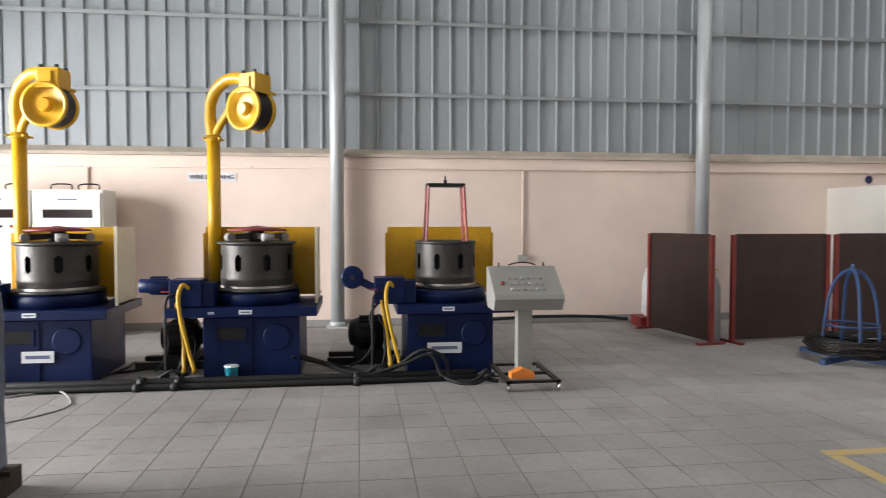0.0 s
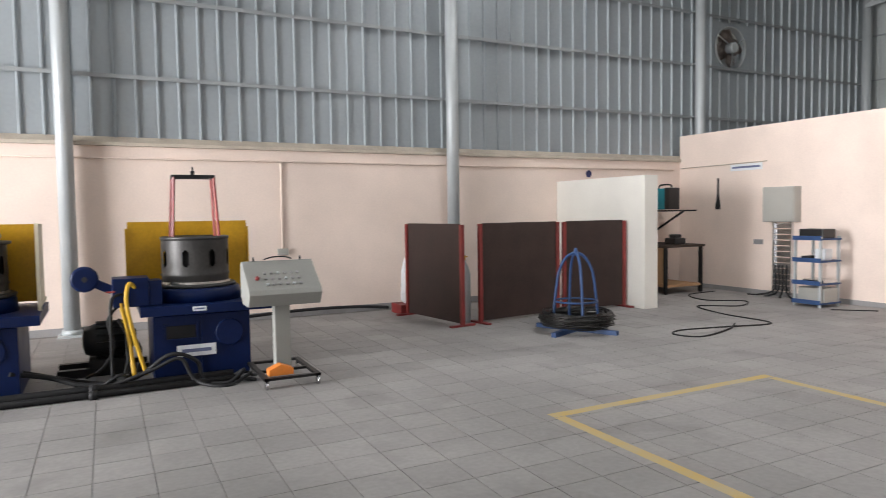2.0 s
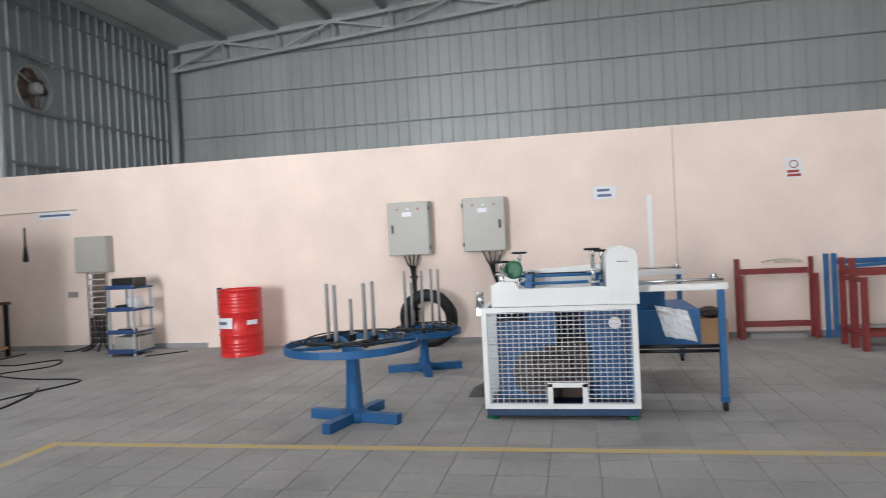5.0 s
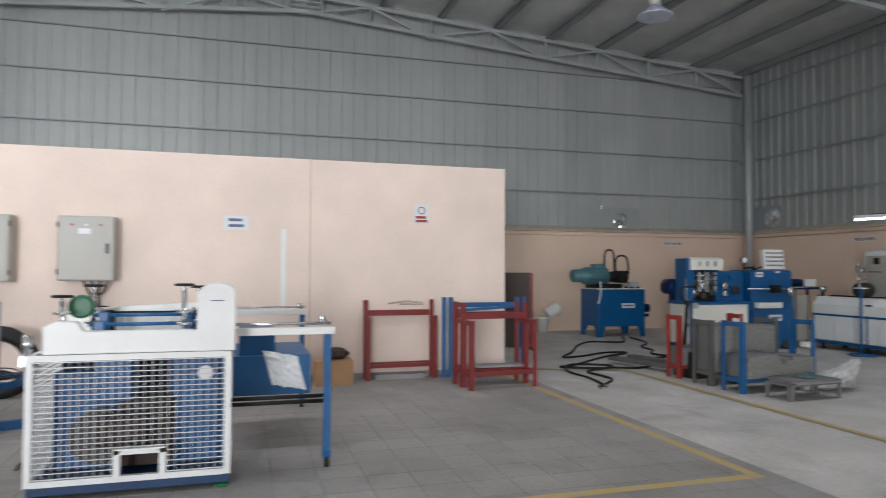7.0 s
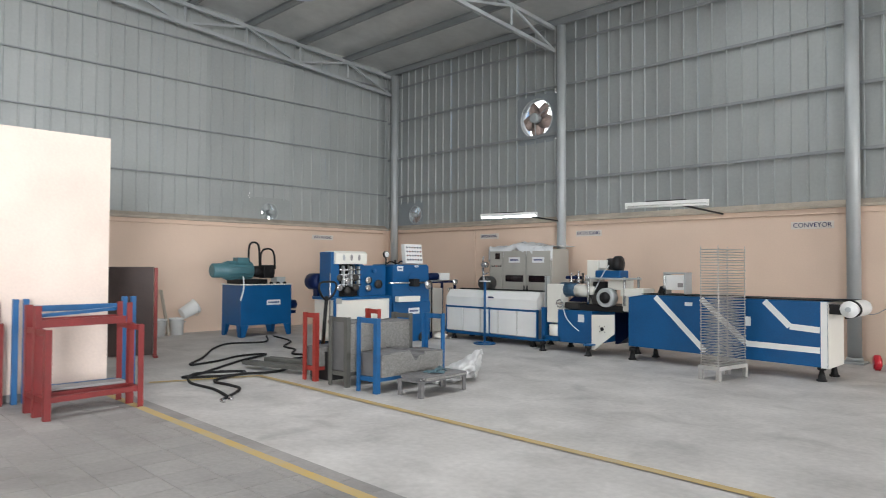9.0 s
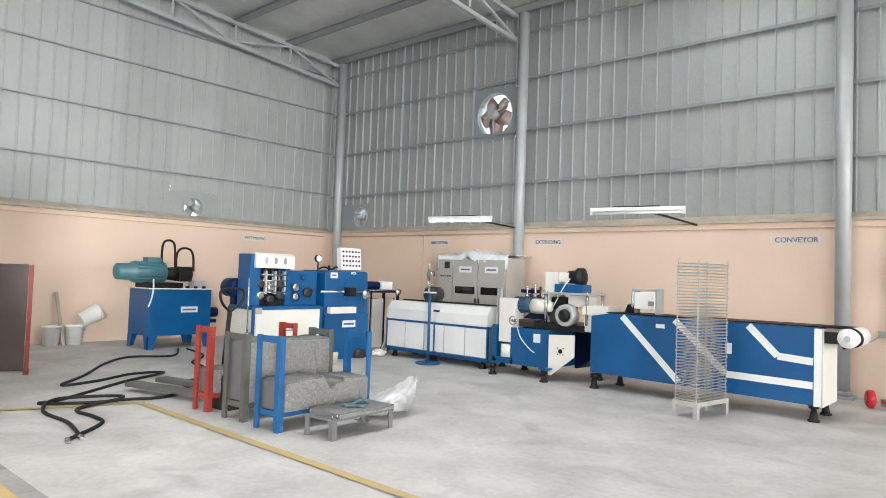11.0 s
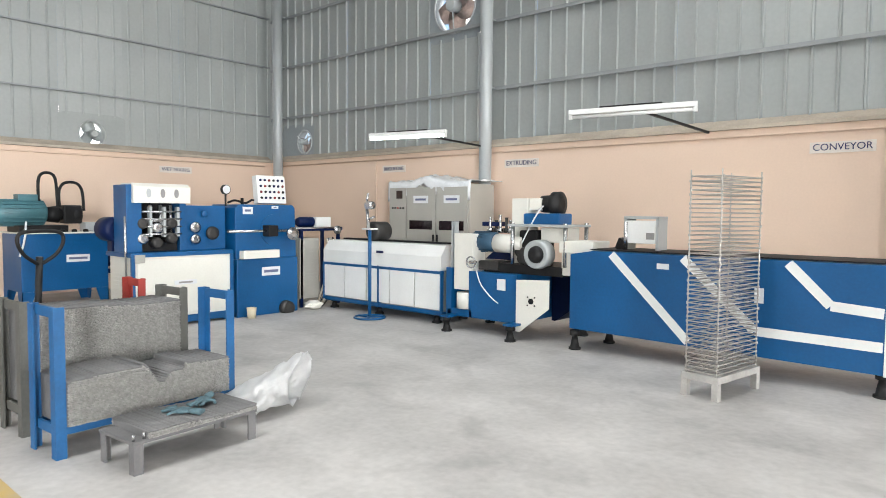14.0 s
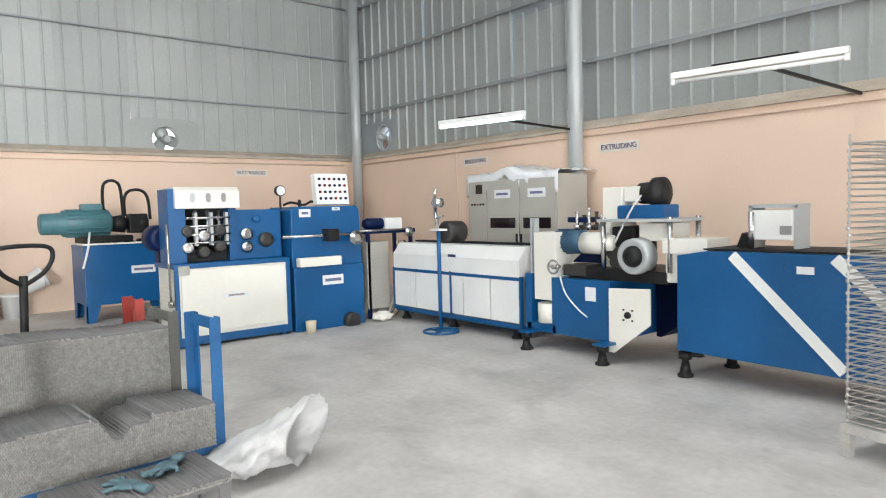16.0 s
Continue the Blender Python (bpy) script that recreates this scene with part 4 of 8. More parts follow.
# wall pipes and the sign
bm = B()
tube(bm, [(X_W + 0.1, N_FACE - 0.02, 2.13), (9.5, N_FACE - 0.02, 2.13)], 0.011, 6)
for k in range(14):
    lathe(bm, (-5.9 + k * 1.12, N_FACE - 0.02, 2.13), (1, 0, 0), [(0, 0.016), (0.03, 0.016)], 8)
solid("conduit_run", bm, M_WALL, "peach painted conduit along the top of the north wall", "conduit")
for x, z in ((2.27, 0.95), (-3.45, 0.80)):
    D = thing("conduit_drop", "painted conduit dropping to a socket on the north wall", "conduit", pose(x, N_FACE - 0.02, 0), group="conduit drops")
    bm = B()
    cyl(bm, (0, 0, z), (0, 0, 2.11), 0.014, 8)
    lathe(bm, (0, -0.005, 2.13), (0, 1, 0), [(0, 0.035), (0.02, 0.035)], 14)
    part("pipe", bm, M_WALL, D)
    bm = B()
    box(bm, -0.07, -0.03, z - 0.09, 0.07, 0.015, z, 0.006)
    part("socket_box", bm, M_GREY, D)


def wall_sign(words, x, y, z, rz, size, width, height, plate, label, ink=None):
    g = thing("wall_sign", label, "sign", pose(x, y, z, 0, 0, rz), group="station signs")
    bm = B()
    box(bm, -width / 2, -0.003, -height / 2, width / 2, 0.003, height / 2, 0.001)
    pl = part("plate", bm, plate, g)
    if words:
        text_mesh("lettering", words, size, ink or M_SIGNBLUE, pose(0, -0.006, 0, 90, 0, 0), g)
    else:
        bm = B()
        bars(bm, -width * 0.44, -height * 0.3, width * 0.44, height * 0.3, 1, (0, -0.0035, 0))
        part("writing", bm, ink or M_SIGNBLUE, g)
    return g


wall_sign("WIRE DRAWING", -1.91, N_FACE - 0.005, 2.0, 0, 0.076, 0.62, 0.11, M_PLATE, "white sign lettered WIRE DRAWING in blue")
bm = B()
lathe(bm, (7.55, N_FACE - 0.002, 2.04), (0, -1, 0), [(0, 0.06), (0.006, 0.06)], 20)
solid("wall_badge", bm, M_SIGNBLUE, "small round blue badge on the north wall", "sign")

# ---- welding bay and partition side ----


def chequer_screen(a, b, z0=0.04, z1=1.27):
    a, b = Vector((*a, 0)), Vector((*b, 0))
    L = (b - a).length
    S = thing("welding_screen", "dark brown chequer plate screen between red posts on flat feet", "screen", Matrix.Translation(a) @ Matrix.Rotation(math.atan2(b.y - a.y, b.x - a.x), 4, "Z"), group="chequer plate screens")
    bm = B()
    box(bm, 0.03, -0.004, z0, L - 0.03, 0.004, z1)
    plate = part("plate", bm, M_BROWN, S)
    bm = B()
    p = 0.085
    for i in range(int((L - 0.1) / p)):
        for j in range(int((z1 - z0 - 0.06) / p)):
            x, z = 0.07 + i * p, z0 + 0.05 + j * p
            s = 1 if (i + j) % 2 else -1
            for side in (-1, 1):
                o = [(-0.034, -0.005), (0.0, -0.010), (0.034, -0.005), (0.034, 0.005), (0.0, 0.010), (-0.034, 0.005)]
                c, q = math.cos(0.75 * s), math.sin(0.75 * s)
                vs = [bm.verts.new((x + u * c - w * q, side * 0.0085, z + u * q + w * c)) for u, w in o]
                bm.faces.new(vs if side < 0 else vs[::-1])
    ribs = part("tread_pattern", bm, M_BROWN, plate)
    tagged(ribs, kind="stuff")
    for x in (0.0, L):
        bm = B()
        box(bm, x - 0.024, -0.024, 0.03, x + 0.024, 0.024, z1 - 0.01, 0.003)
        part("post", bm, M_POST, S)
        bm = B()
        box(bm, x - 0.03, -0.18, 0.0, x + 0.03, 0.18, 0.03, 0.003)
        part("foot", bm, M_MAROON, S)
    return S


chequer_screen((3.81, 8.41), (3.99, 7.17))
chequer_screen((4.30, 7.26), (5.62, 7.44))
chequer_screen((5.75, 7.46), (6.82, 7.46))

bm = B()
lathe(bm, (3.95, 8.62, 0.14), (0, 0, 1), [(0, 0.11), (0.05, 0.14), (0.45, 0.13), (0.62, 0.10), (0.72, 0.05), (0.76, 0.05)], 20)
for v in bm.verts:
    v.co += Vector((noise.noise(v.co * 7), noise.noise(v.co * 7 + Vector((3, 1, 0))), 0)) * 0.03
solid("covered_canister", bm, M_FILM, "white plastic covered canister on a red box", "canister")
bm = B()
box(bm, 3.72, 8.46, 0.0, 4.15, 8.8, 0.14, 0.006)
solid("steel_box", bm, M_MAROON, "low red oxide steel box", "box")
G = thing("gas_cylinder", "small grey gas cylinder with a brass valve", "cylinder", pose(4.2, 7.5, 0))
bm = B()
lathe(bm, (0, 0, 0), (0, 0, 1), [(0, 0.07), (0.02, 0.08), (0.62, 0.08), (0.72, 0.05), (0.76, 0.025), (0.80, 0.025)], 18)
part("body", bm, M_STEEL, G)
bm = B()
lathe(bm, (0, 0, 0.80), (0, 0, 1), [(0, 0.02), (0.06, 0.02)], 10)
bar(bm, (-0.04, 0, 0.84), (0.05, 0, 0.84), 0.015, 0.015)
part("valve", bm, M_GUARD, G)

# coil stand with a coil of wire
C = thing("coil_stand", "blue welded coil stand with a tapering rod cage", "stand", pose(4.98, 6.22, 0, 0, 0, 24))
for a in (0, 90):
    bm = B()
    c, s = math.cos(radians(a)), math.sin(radians(a))
    bar(bm, (-0.52 * c, -0.52 * s, 0.03), (0.52 * c, 0.52 * s, 0.03), 0.06, 0.05 if a else 0.056)
    part("foot_bar", bm, M_COILB, C)
for k in range(4):
    a = radians(45 + 90 * k)
    c, s = math.cos(a), math.sin(a)
    bm = B()
    tube(bm, bend([(0.27 * c, 0.27 * s, 0.05), (0.25 * c, 0.25 * s, 0.35), (0.20 * c, 0.20 * s, 0.70), (0.11 * c, 0.11 * s, 0.87), (0.02 * c, 0.02 * s, 0.92)]), 0.017, 8)
    part("cage_rod", bm, M_COILB, C)
bm = B()
ring(bm, (0, 0, 0.36), (0, 0, 1), 0.245, 0.012, 28, 6)
part("hoop", bm, M_COILB, C)
bm = B()
lathe(bm, (0, 0, 0.89), (0, 0, 1), [(0, 0.03), (0.04, 0.03), (0.09, 0.012)], 12)
part("tip", bm, M_COILB, C)
bm = B()
rnd = random.Random(5)
path, R0, z0, w0 = [], 0.36, 0.14, 0.0
for k in range(46):
    R1, z1, w1 = 0.31 + rnd.random() * 0.13, 0.08 + rnd.random() * 0.15, w0 + rnd.uniform(-1.5, 1.5)
    for j in range(36):
        s, t = j / 36, 2 * math.pi * j / 36
        R, z, w = R0 + (R1 - R0) * s, z0 + (z1 - z0) * s, w0 + (w1 - w0) * s
        path.append((R * math.cos(t) + 0.02 * math.cos(w), R * math.sin(t) + 0.02 * math.sin(w), z + 0.02 * math.sin(2 * t + w)))
    R0, z0, w0 = R1, z1, w1
tube(bm, path, 0.0065, 5)
solid("wire_coil", bm, M_COIL, "coil of dark annealed steel wire round the blue stand", "wire coil", pose(4.98, 6.22, 0))

# welding set, table, wall box, small rack
Wd = thing("welding_set", "turquoise welding set with a black front on a wall shelf", "welding set", pose(8.90, 8.55, 1.41))
bm = B()
box(bm, -0.3, -0.098, 0, -0.05, 0.45, 0.36, 0.02)
part("case", bm, M_CYAN, Wd)
bm = B()
box(bm, -0.305, -0.2, 0, -0.045, -0.10, 0.37, 0.02)
tube(bm, bend([(-0.17, -0.14, 0.365), (-0.17, -0.1, 0.42), (-0.17, 0.12, 0.42), (-0.17, 0.16, 0.355)]), 0.014, 7)
part("front", bm, M_BLACKP, Wd)
bm = B()
box(bm, 8.50, 8.30, 1.375, 9.2, 9.13, 1.40)
bar(bm, (9.1, 9.12, 1.05), (9.1, 8.5, 1.38), 0.03, 0.03)
solid("wall_shelf", bm, M_DARK, "dark steel shelf on brackets", "shelf")
Tb = thing("bench", "brown bench with tools against the wall", "bench", pose(8.72, 8.50, 0))
bm = B()
box(bm, -0.45, -0.42, 0.78, 0.44, 0.62, 0.82, 0.004)
part("top", bm, M_PALLET, Tb)
for a in (-0.42, 0.38):
    for b in (-0.38, 0.55):
        bm = B()
        box(bm, a, b, 0, a + 0.05, b + 0.05, 0.78)
        part("leg", bm, M_DARK, Tb)
bm = B()
box(bm, -0.37, -0.38, 0.12, 0.38, 0.55, 0.16)
part("shelf", bm, M_CARD, Tb)
bm = B()
box(bm, -0.385, -0.36, 0.17, -0.37, 0.55, 0.775, 0.003)
part("side_board", bm, M_CARD, Tb, "brown board below the bench top")
bm = B()
box(bm, 8.6, 8.2, 0.822, 8.85, 8.45, 0.93, 0.03)
box(bm, 8.65, 8.25, 0.93, 8.8, 8.4, 0.99, 0.02)
solid("bench_grinder", bm, M_BLACKP, "small black bench grinder on the bench", "grinder")
bm = B()
slab(bm, [(-0.02, 0.27), (0.02, 0.27), (0.02, 0.0), (0.055, -0.2), (0.055, -0.27), (-0.055, -0.27), (-0.055, -0.2), (-0.02, 0.0)], (X_P - 0.004, 8.27, 1.67), (0, -1, 0), (0, 0, 1), -0.012, 0.002)
solid("hanging_torch", bm, M_BLACKP, "dark tapered tool hanging on the partition", "tool")
wall_sign("", X_P - 0.005, 7.70, 2.10, -90, 0.1, 0.62, 0.11, M_PLATE, "narrow white sign with blue lettering on the partition", M_INK)
bm = B()
tube(bm, [(X_P - 0.012, 9.1, 2.16), (X_P - 0.012, 7.3, 2.17)], 0.008, 6)
solid("wall_cable", bm, M_LEDGE, "thin cable clipped along the partition", "cable")


def wall_box(y0, y1, z0, z1, depth, label, latch, name="distribution_box"):
    x = X_P - 0.004
    E = thing(name, label, "electrical box", pose(x, 0, 0), group="grey wall boxes")
    bm = B()
    box(bm, -depth, y0, z0, 0, y1, z1, 0.008)
    part("case", bm, M_GREY, E)
    bm = B()
    box(bm, -depth - 0.018, y0 + 0.012, z0 + 0.012, -depth - 0.002, y1 - 0.012, z1 - 0.012, 0.005)
    d = part("door", bm, M_GREY, E)
    w = y1 - y0
    if latch:
        a = y1 - 0.07 if latch > 0 else y0 + 0.07
        bm = B()
        box(bm, -depth - 0.034, a - 0.018, (z0 + z1) / 2 - 0.055, -depth - 0.017, a + 0.018, (z0 + z1) / 2 + 0.055, 0.004)
        part("latch", bm, M_BLACKP, d, "black latch")
        bm = B()
        box(bm, -depth - 0.021, y0 + w * 0.42, z1 - 0.2, -depth - 0.017, y0 + w * 0.64, z1 - 0.14)
        part("label_plate", bm, M_PLATE, d)
        for k in range(3):
            bm = B()
            lathe(bm, (-depth - 0.018, y0 + w * (0.25 + 0.25 * k), z1 - 0.10), (-1, 0, 0), [(0, 0.014), (0.01, 0.014)], 10)
            part("indicator", bm, M_PLATE if k == 1 else M_RED, d)
        bm = B()
        for zz in (z0 + 0.1, z1 - 0.1):
            cyl(bm, (-depth - 0.01, (y0 if latch > 0 else y1) , zz - 0.03), (-depth - 0.01, (y0 if latch > 0 else y1), zz + 0.03), 0.009, 8)
        part("hinge", bm, M_DARK, E)
    return E


wall_box(1.71, 2.29, 1.235, 1.965, 0.20, "grey steel distribution box with a black latch on the partition", 1)
wall_box(0.68, 1.25, 1.245, 1.965, 0.20, "grey steel distribution box with a black latch on the partition", -1)
wall_box(6.70, 7.25, 1.19, 1.74, 0.16, "plain grey junction box on the partition", 0, "junction_box")


def cable_drop(y, z, floor_y, spread, mat=M_RUB):
    bm = B()
    for k in range(4):
        a = y + spread * (k - 1.5)
        tube(bm, bend([(X_P - 0.10, a, z + 0.004), (X_P - 0.09, a * 0.6 + y * 0.4, z - 0.12), (X_P - 0.06, y + 0.012 * (k - 1.5), z - 0.28), (X_P - 0.05, floor_y + 0.012 * (k - 1.5), 0.12), (X_P - 0.13, floor_y + 0.02 * (k - 1.5), 0.015)]), 0.011, 7)
    for zz in (z - 0.3, z - 0.75):
        box(bm, X_P - 0.075, y * (zz / z) + floor_y * (1 - zz / z) - 0.05, zz - 0.012, X_P - 0.003, y * (zz / z) + floor_y * (1 - zz / z) + 0.05, zz + 0.012)
    return solid("cable_drop", bm, mat, "bundle of black cables clipped to the wall below a box", "cable", group="cable drops")


cable_drop(2.0, 1.235, 1.98, 0.07)
cable_drop(0.88, 1.245, 0.62, 0.09)
bm = B()
for a in (6.82, 7.12):
    box(bm, X_P - 0.06, a, 0.05, X_P - 0.004, a + 0.025, 1.19)
for k in range(12):
    box(bm, X_P - 0.022, 6.845, 0.10 + 0.09 * k, X_P - 0.012, 7.12, 0.175 + 0.09 * k)
solid("cable_ladder", bm, M_CHROME, "galvanised cable ladder below the junction box", "cable tray")
for k in range(4):
    hose("dark cable splaying out of the cable ladder", [(X_P - 0.07, 6.88 + 0.07 * k, 0.5), (X_P - 0.075, 6.88 + 0.07 * k, 0.12), (X_P - 0.2, 6.7 + 0.2 * k, 0.02), (X_P - 0.25, 6.55 + 0.3 * k, 0.015)], 0.014, M_RUB, "cable", "cable", 6)
bm = B()
box(bm, X_P - 0.03, 7.36, 0.82, X_P - 0.003, 7.52, 0.90, 0.004)
solid("socket_outlet", bm, M_SKIRT, "small grey socket on the partition", "socket")

R = thing("tool_rack", "blue four-shelf tool rack holding small parts", "rack", pose(9.15, 6.08, 0))
for a in (-0.2, 0.2):
    for b in (-0.19, 0.19):
        bm = B()
        box(bm, a - 0.015, b - 0.015, 0, a + 0.015, b + 0.015, 1.0)
        part("upright", bm, M_STEEL, R)
for z in (0.05, 0.32, 0.64, 0.95):
    bm = B()
    box(bm, -0.23, -0.215, z, 0.23, 0.215, z + 0.025, 0.003)
    box(bm, -0.235, -0.215, z, -0.225, 0.215, z + 0.06)
    part("shelf", bm, M_COILB, R)
for (a, b, z, sx, sy, sz, mat, nm, lab) in ((0, 0, 0.975, 0.14, 0.18, 0.13, M_BLACKP, "tool_case", "black tool case on the rack"), (0, -0.1, 0.665, 0.08, 0.08, 0.16, M_PLATE, "parts_tin", "white tin on the rack"), (0.02, 0.12, 0.665, 0.1, 0.07, 0.05, M_DARK, "die_tray", "dark die tray on the rack"), (0, -0.05, 0.345, 0.15, 0.16, 0.05, M_CHROME, "die_tray", "bright steel die tray on the rack"), (0, -0.02, 0.075, 0.15, 0.2, 0.2, M_GREY, "parts_bin", "grey parts bin on the lowest shelf")):
    bm = B()
    box(bm, 9.15 + a - sx, 6.08 + b - sy, z, 9.15 + a + sx, 6.08 + b + sy, z + sz, 0.012)
    solid(nm, bm, mat, lab, "container")

# red drum
D = thing("oil_drum", "red steel oil drum with white label", "drum", pose(8.98, 4.27, 0))
bm = B()
h, r = 0.90, 0.285
prof = [(0, r - 0.01), (0, r + 0.006), (0.02, r + 0.006), (0.025, r)]
for k in range(3):
    c = 0.10 + 0.045 * k
    prof += [(c - 0.012, r), (c, r + 0.006), (c + 0.012, r)]
prof += [(0.285, r), (0.30, r + 0.013), (0.315, r), (0.585, r), (0.60, r + 0.013), (0.615, r)]
for k in range(4):
    c = 0.68 + 0.045 * k
    prof += [(c - 0.012, r), (c, r + 0.006), (c + 0.012, r)]
prof += [(h - 0.025, r), (h - 0.02, r + 0.006), (h, r + 0.006), (h, r - 0.008), (h - 0.02, r - 0.01), (h - 0.02, 0.0)]
lathe(bm, (0, 0, 0), (0, 0, 1), prof, 40)
drum = part("shell", bm, M_DRUM, D)


def curved_plate(bm, r, a0, a1, z0, z1, seg=10):
    lo = [bm.verts.new((r * math.cos(a0 + (a1 - a0) * k / seg), r * math.sin(a0 + (a1 - a0) * k / seg), z0)) for k in range(seg + 1)]
    hi = [bm.verts.new((v.co.x, v.co.y, z1)) for v in lo]
    for k in range(seg):
        bm.faces.new((lo[k], lo[k + 1], hi[k + 1], hi[k])).smooth = True
    return bm


bm = B()
curved_plate(bm, r + 0.015, radians(130), radians(185), 0.39, 0.53)
part("label", bm, M_PLATE, D, "white paper label")
bm = B()
curved_plate(bm, r + 0.015, radians(222), radians(250), 0.43, 0.49)
part("marking", bm, M_PLATE, D)
bm = B()
curved_plate(bm, r + 0.018, radians(140), radians(170), 0.44, 0.48)
part("writing", bm, M_INK, D)
bm = B()
box(bm, -0.03, 0.28, 0.55, 0.03, 0.33, 0.92, 0.01)
solid("rag", bm, M_NAVY, "dark blue rag hanging over the drum's rim", "rag", pose(8.98, 4.27, 0))


def turntable(x, y, rz, label, H=0.58, Rr=0.53):
    T = thing("turntable_stand", label, "turntable", pose(x, y, 0, 0, 0, rz), group="wire pay-off turntables")
    for k in range(4):
        a = radians(90 * k)
        bm = B()
        c, s = math.cos(a), math.sin(a)
        bar(bm, (0.06 * c, 0.06 * s, 0.045), (0.40 * c, 0.40 * s, 0.045), 0.075, 0.075)
        part("foot", bm, M_LBLUE, T)
    bm = B()
    lathe(bm, (0, 0, 0.0), (0, 0, 1), [(0, 0.11), (0.09, 0.11), (0.09, 0.085), (0.12, 0.07), (H - 0.02, 0.05)], 4)
    part("column", bm, M_LBLUE, T)
    bm = B()
    seg = 48
    for r0, z0, z1 in ((Rr, H, H + 0.055),):
        i = [[bm.verts.new((q * math.cos(2 * math.pi * k / seg), q * math.sin(2 * math.pi * k / seg), z)) for k in range(seg)] for q, z in ((r0, z0), (r0, z1), (r0 - 0.012, z1), (r0 - 0.012, z0))]
        for a in range(4):
            for k in range(seg):
                bm.faces.new((i[a][k], i[a][(k + 1) % seg], i[(a + 1) % 4][(k + 1) % seg], i[(a + 1) % 4][k]))
    part("rim", bm, M_LBLUE, T, "flat blue steel hoop")
    for k in range(4):
        a = radians(45 + 90 * k)
        bm = B()
        bar(bm, (0, 0, H + 0.02), ((Rr - 0.012) * math.cos(a), (Rr - 0.012) * math.sin(a), H + 0.03), 0.035, 0.025)
        part("spoke", bm, M_LBLUE, T)
    bm = B()
    lathe(bm, (0, 0, H - 0.025), (0, 0, 1), [(0, 0.08), (0.05, 0.08), (0.07, 0.05)], 20)
    part("hub", bm, M_LBLUE, T)
    for k in range(5):
        a = radians(32 + 72 * k)
        h = 1.10 if k else 0.96
        bm = B()
        cyl(bm, (0.19 * math.cos(a), 0.19 * math.sin(a), H + 0.02), (0.19 * math.cos(a), 0.19 * math.sin(a), h), 0.015, 10)
        part("pin", bm, M_SKIRT, T, "upright grey steel pin")
        bm = B()
        bar(bm, (0.19 * math.cos(a) - 0.04, 0.19 * math.sin(a), H + 0.06), (0.19 * math.cos(a) + 0.04, 0.19 * math.sin(a), H + 0.06), 0.03, 0.05)
        part("pin_clamp", bm, M_DARK, T)
    bm = B()
    tube(bm, [((0.62 * Rr + 0.07 * math.sin(t * 0.37) + 0.012 * t / 6.28) * math.cos(t), (0.62 * Rr + 0.07 * math.sin(t * 0.37) + 0.012 * t / 6.28) * math.sin(t), H + 0.08 + 0.012 * math.sin(t * 0.61) + 0.015 * math.sin(2.1 * t)) for t in [2 * math.pi * j / 36 for j in range(36 * 5)]], 0.006, 5)
    solid("loose_wire", bm, M_COIL, "loose turns of dark wire lying on the turntable", "wire", pose(x, y, 0))
    return T


turntable(5.68, 1.56, -14, "blue pay-off turntable with five upright pins")
turntable(7.72, 1.45, 18, "low blue pay-off turntable standing by the wall", 0.40, 0.41)

# tyre-like coil leaning on the wall
bm = B()
ring(bm, (0, 0, 0.39), (1, 0, 0.18), 0.315, 0.08, 48, 14)
for v in bm.verts:
    v.co *= 1 + 0.012 * math.sin(60 * v.co.x) + 0.01 * noise.noise(v.co * 9)
solid("hose_coil", bm, M_RUB, "thick black coil leaning upright by the wall", "coil", pose(9.30, 1.74, 0))

# long cable on the bay's floor
hose("long dark cable trailing over the bay floor", [(9.3, 8.0, 0.012), (8.6, 7.9, 0.012), (8.3, 7.3, 0.012), (8.7, 6.9, 0.012), (8.2, 6.6, 0.012), (7.7, 6.9, 0.012), (7.4, 6.2, 0.012), (7.3, 5.4, 0.012), (6.6, 5.5, 0.012), (6.0, 5.6, 0.012), (5.75, 5.45, 0.012), (5.9, 5.2, 0.012), (6.5, 5.35, 0.02), (6.9, 5.6, 0.012)], 0.011, M_RUB, "cable", "cable")
hose("dark cable lying by the wall", [(8.9, 5.7, 0.01), (9.1, 5.5, 0.01), (9.3, 5.3, 0.01)], 0.012, M_RUB, "cable", "cable")

# caged coating machine
K = thing("caged_machine", "white topped machine in a white mesh cage on blue base", "machine", pose(5.74, -0.06, 0))
bm = B()
box(bm, 0.0, -0.57, 0.03, 0.74, 0.57, 0.09, 0.005)
part("base", bm, M_CAGEB, K)
for a in (0.03, 0.68):
    for b in (-0.53, 0.53):
        bm = B()
        lathe(bm, (a, b, 0.0), (0, 0, 1), [(0, 0.05), (0.02, 0.05), (0.03, 0.02)], 14)
        part("foot", bm, M_GREEN, K)
bm = B()
for b in (-0.56, 0.56):
    for a in (0.0, 0.72):
        box(bm, a - 0.02, b - 0.02, 0.09, a + 0.02, b + 0.02, 0.86)
for z in (0.105, 0.845):
    for a in (0.0, 0.72):
        box(bm, a - 0.018, -0.54, z - 0.018, a + 0.018, 0.54, z + 0.018)
    for b in (-0.56, 0.56):
        box(bm, 0.02, b - 0.018, z - 0.018, 0.70, b + 0.018, z + 0.018)
cage = part("cage_frame", bm, M_WHITE, K)
bm = B()
for k in range(24):
    y = -0.53 + 1.06 * k / 23
    box(bm, -0.003, y - 0.0019, 0.26 if -0.20 < y < 0.10 else 0.11, 0.001, y + 0.0019, 0.84)
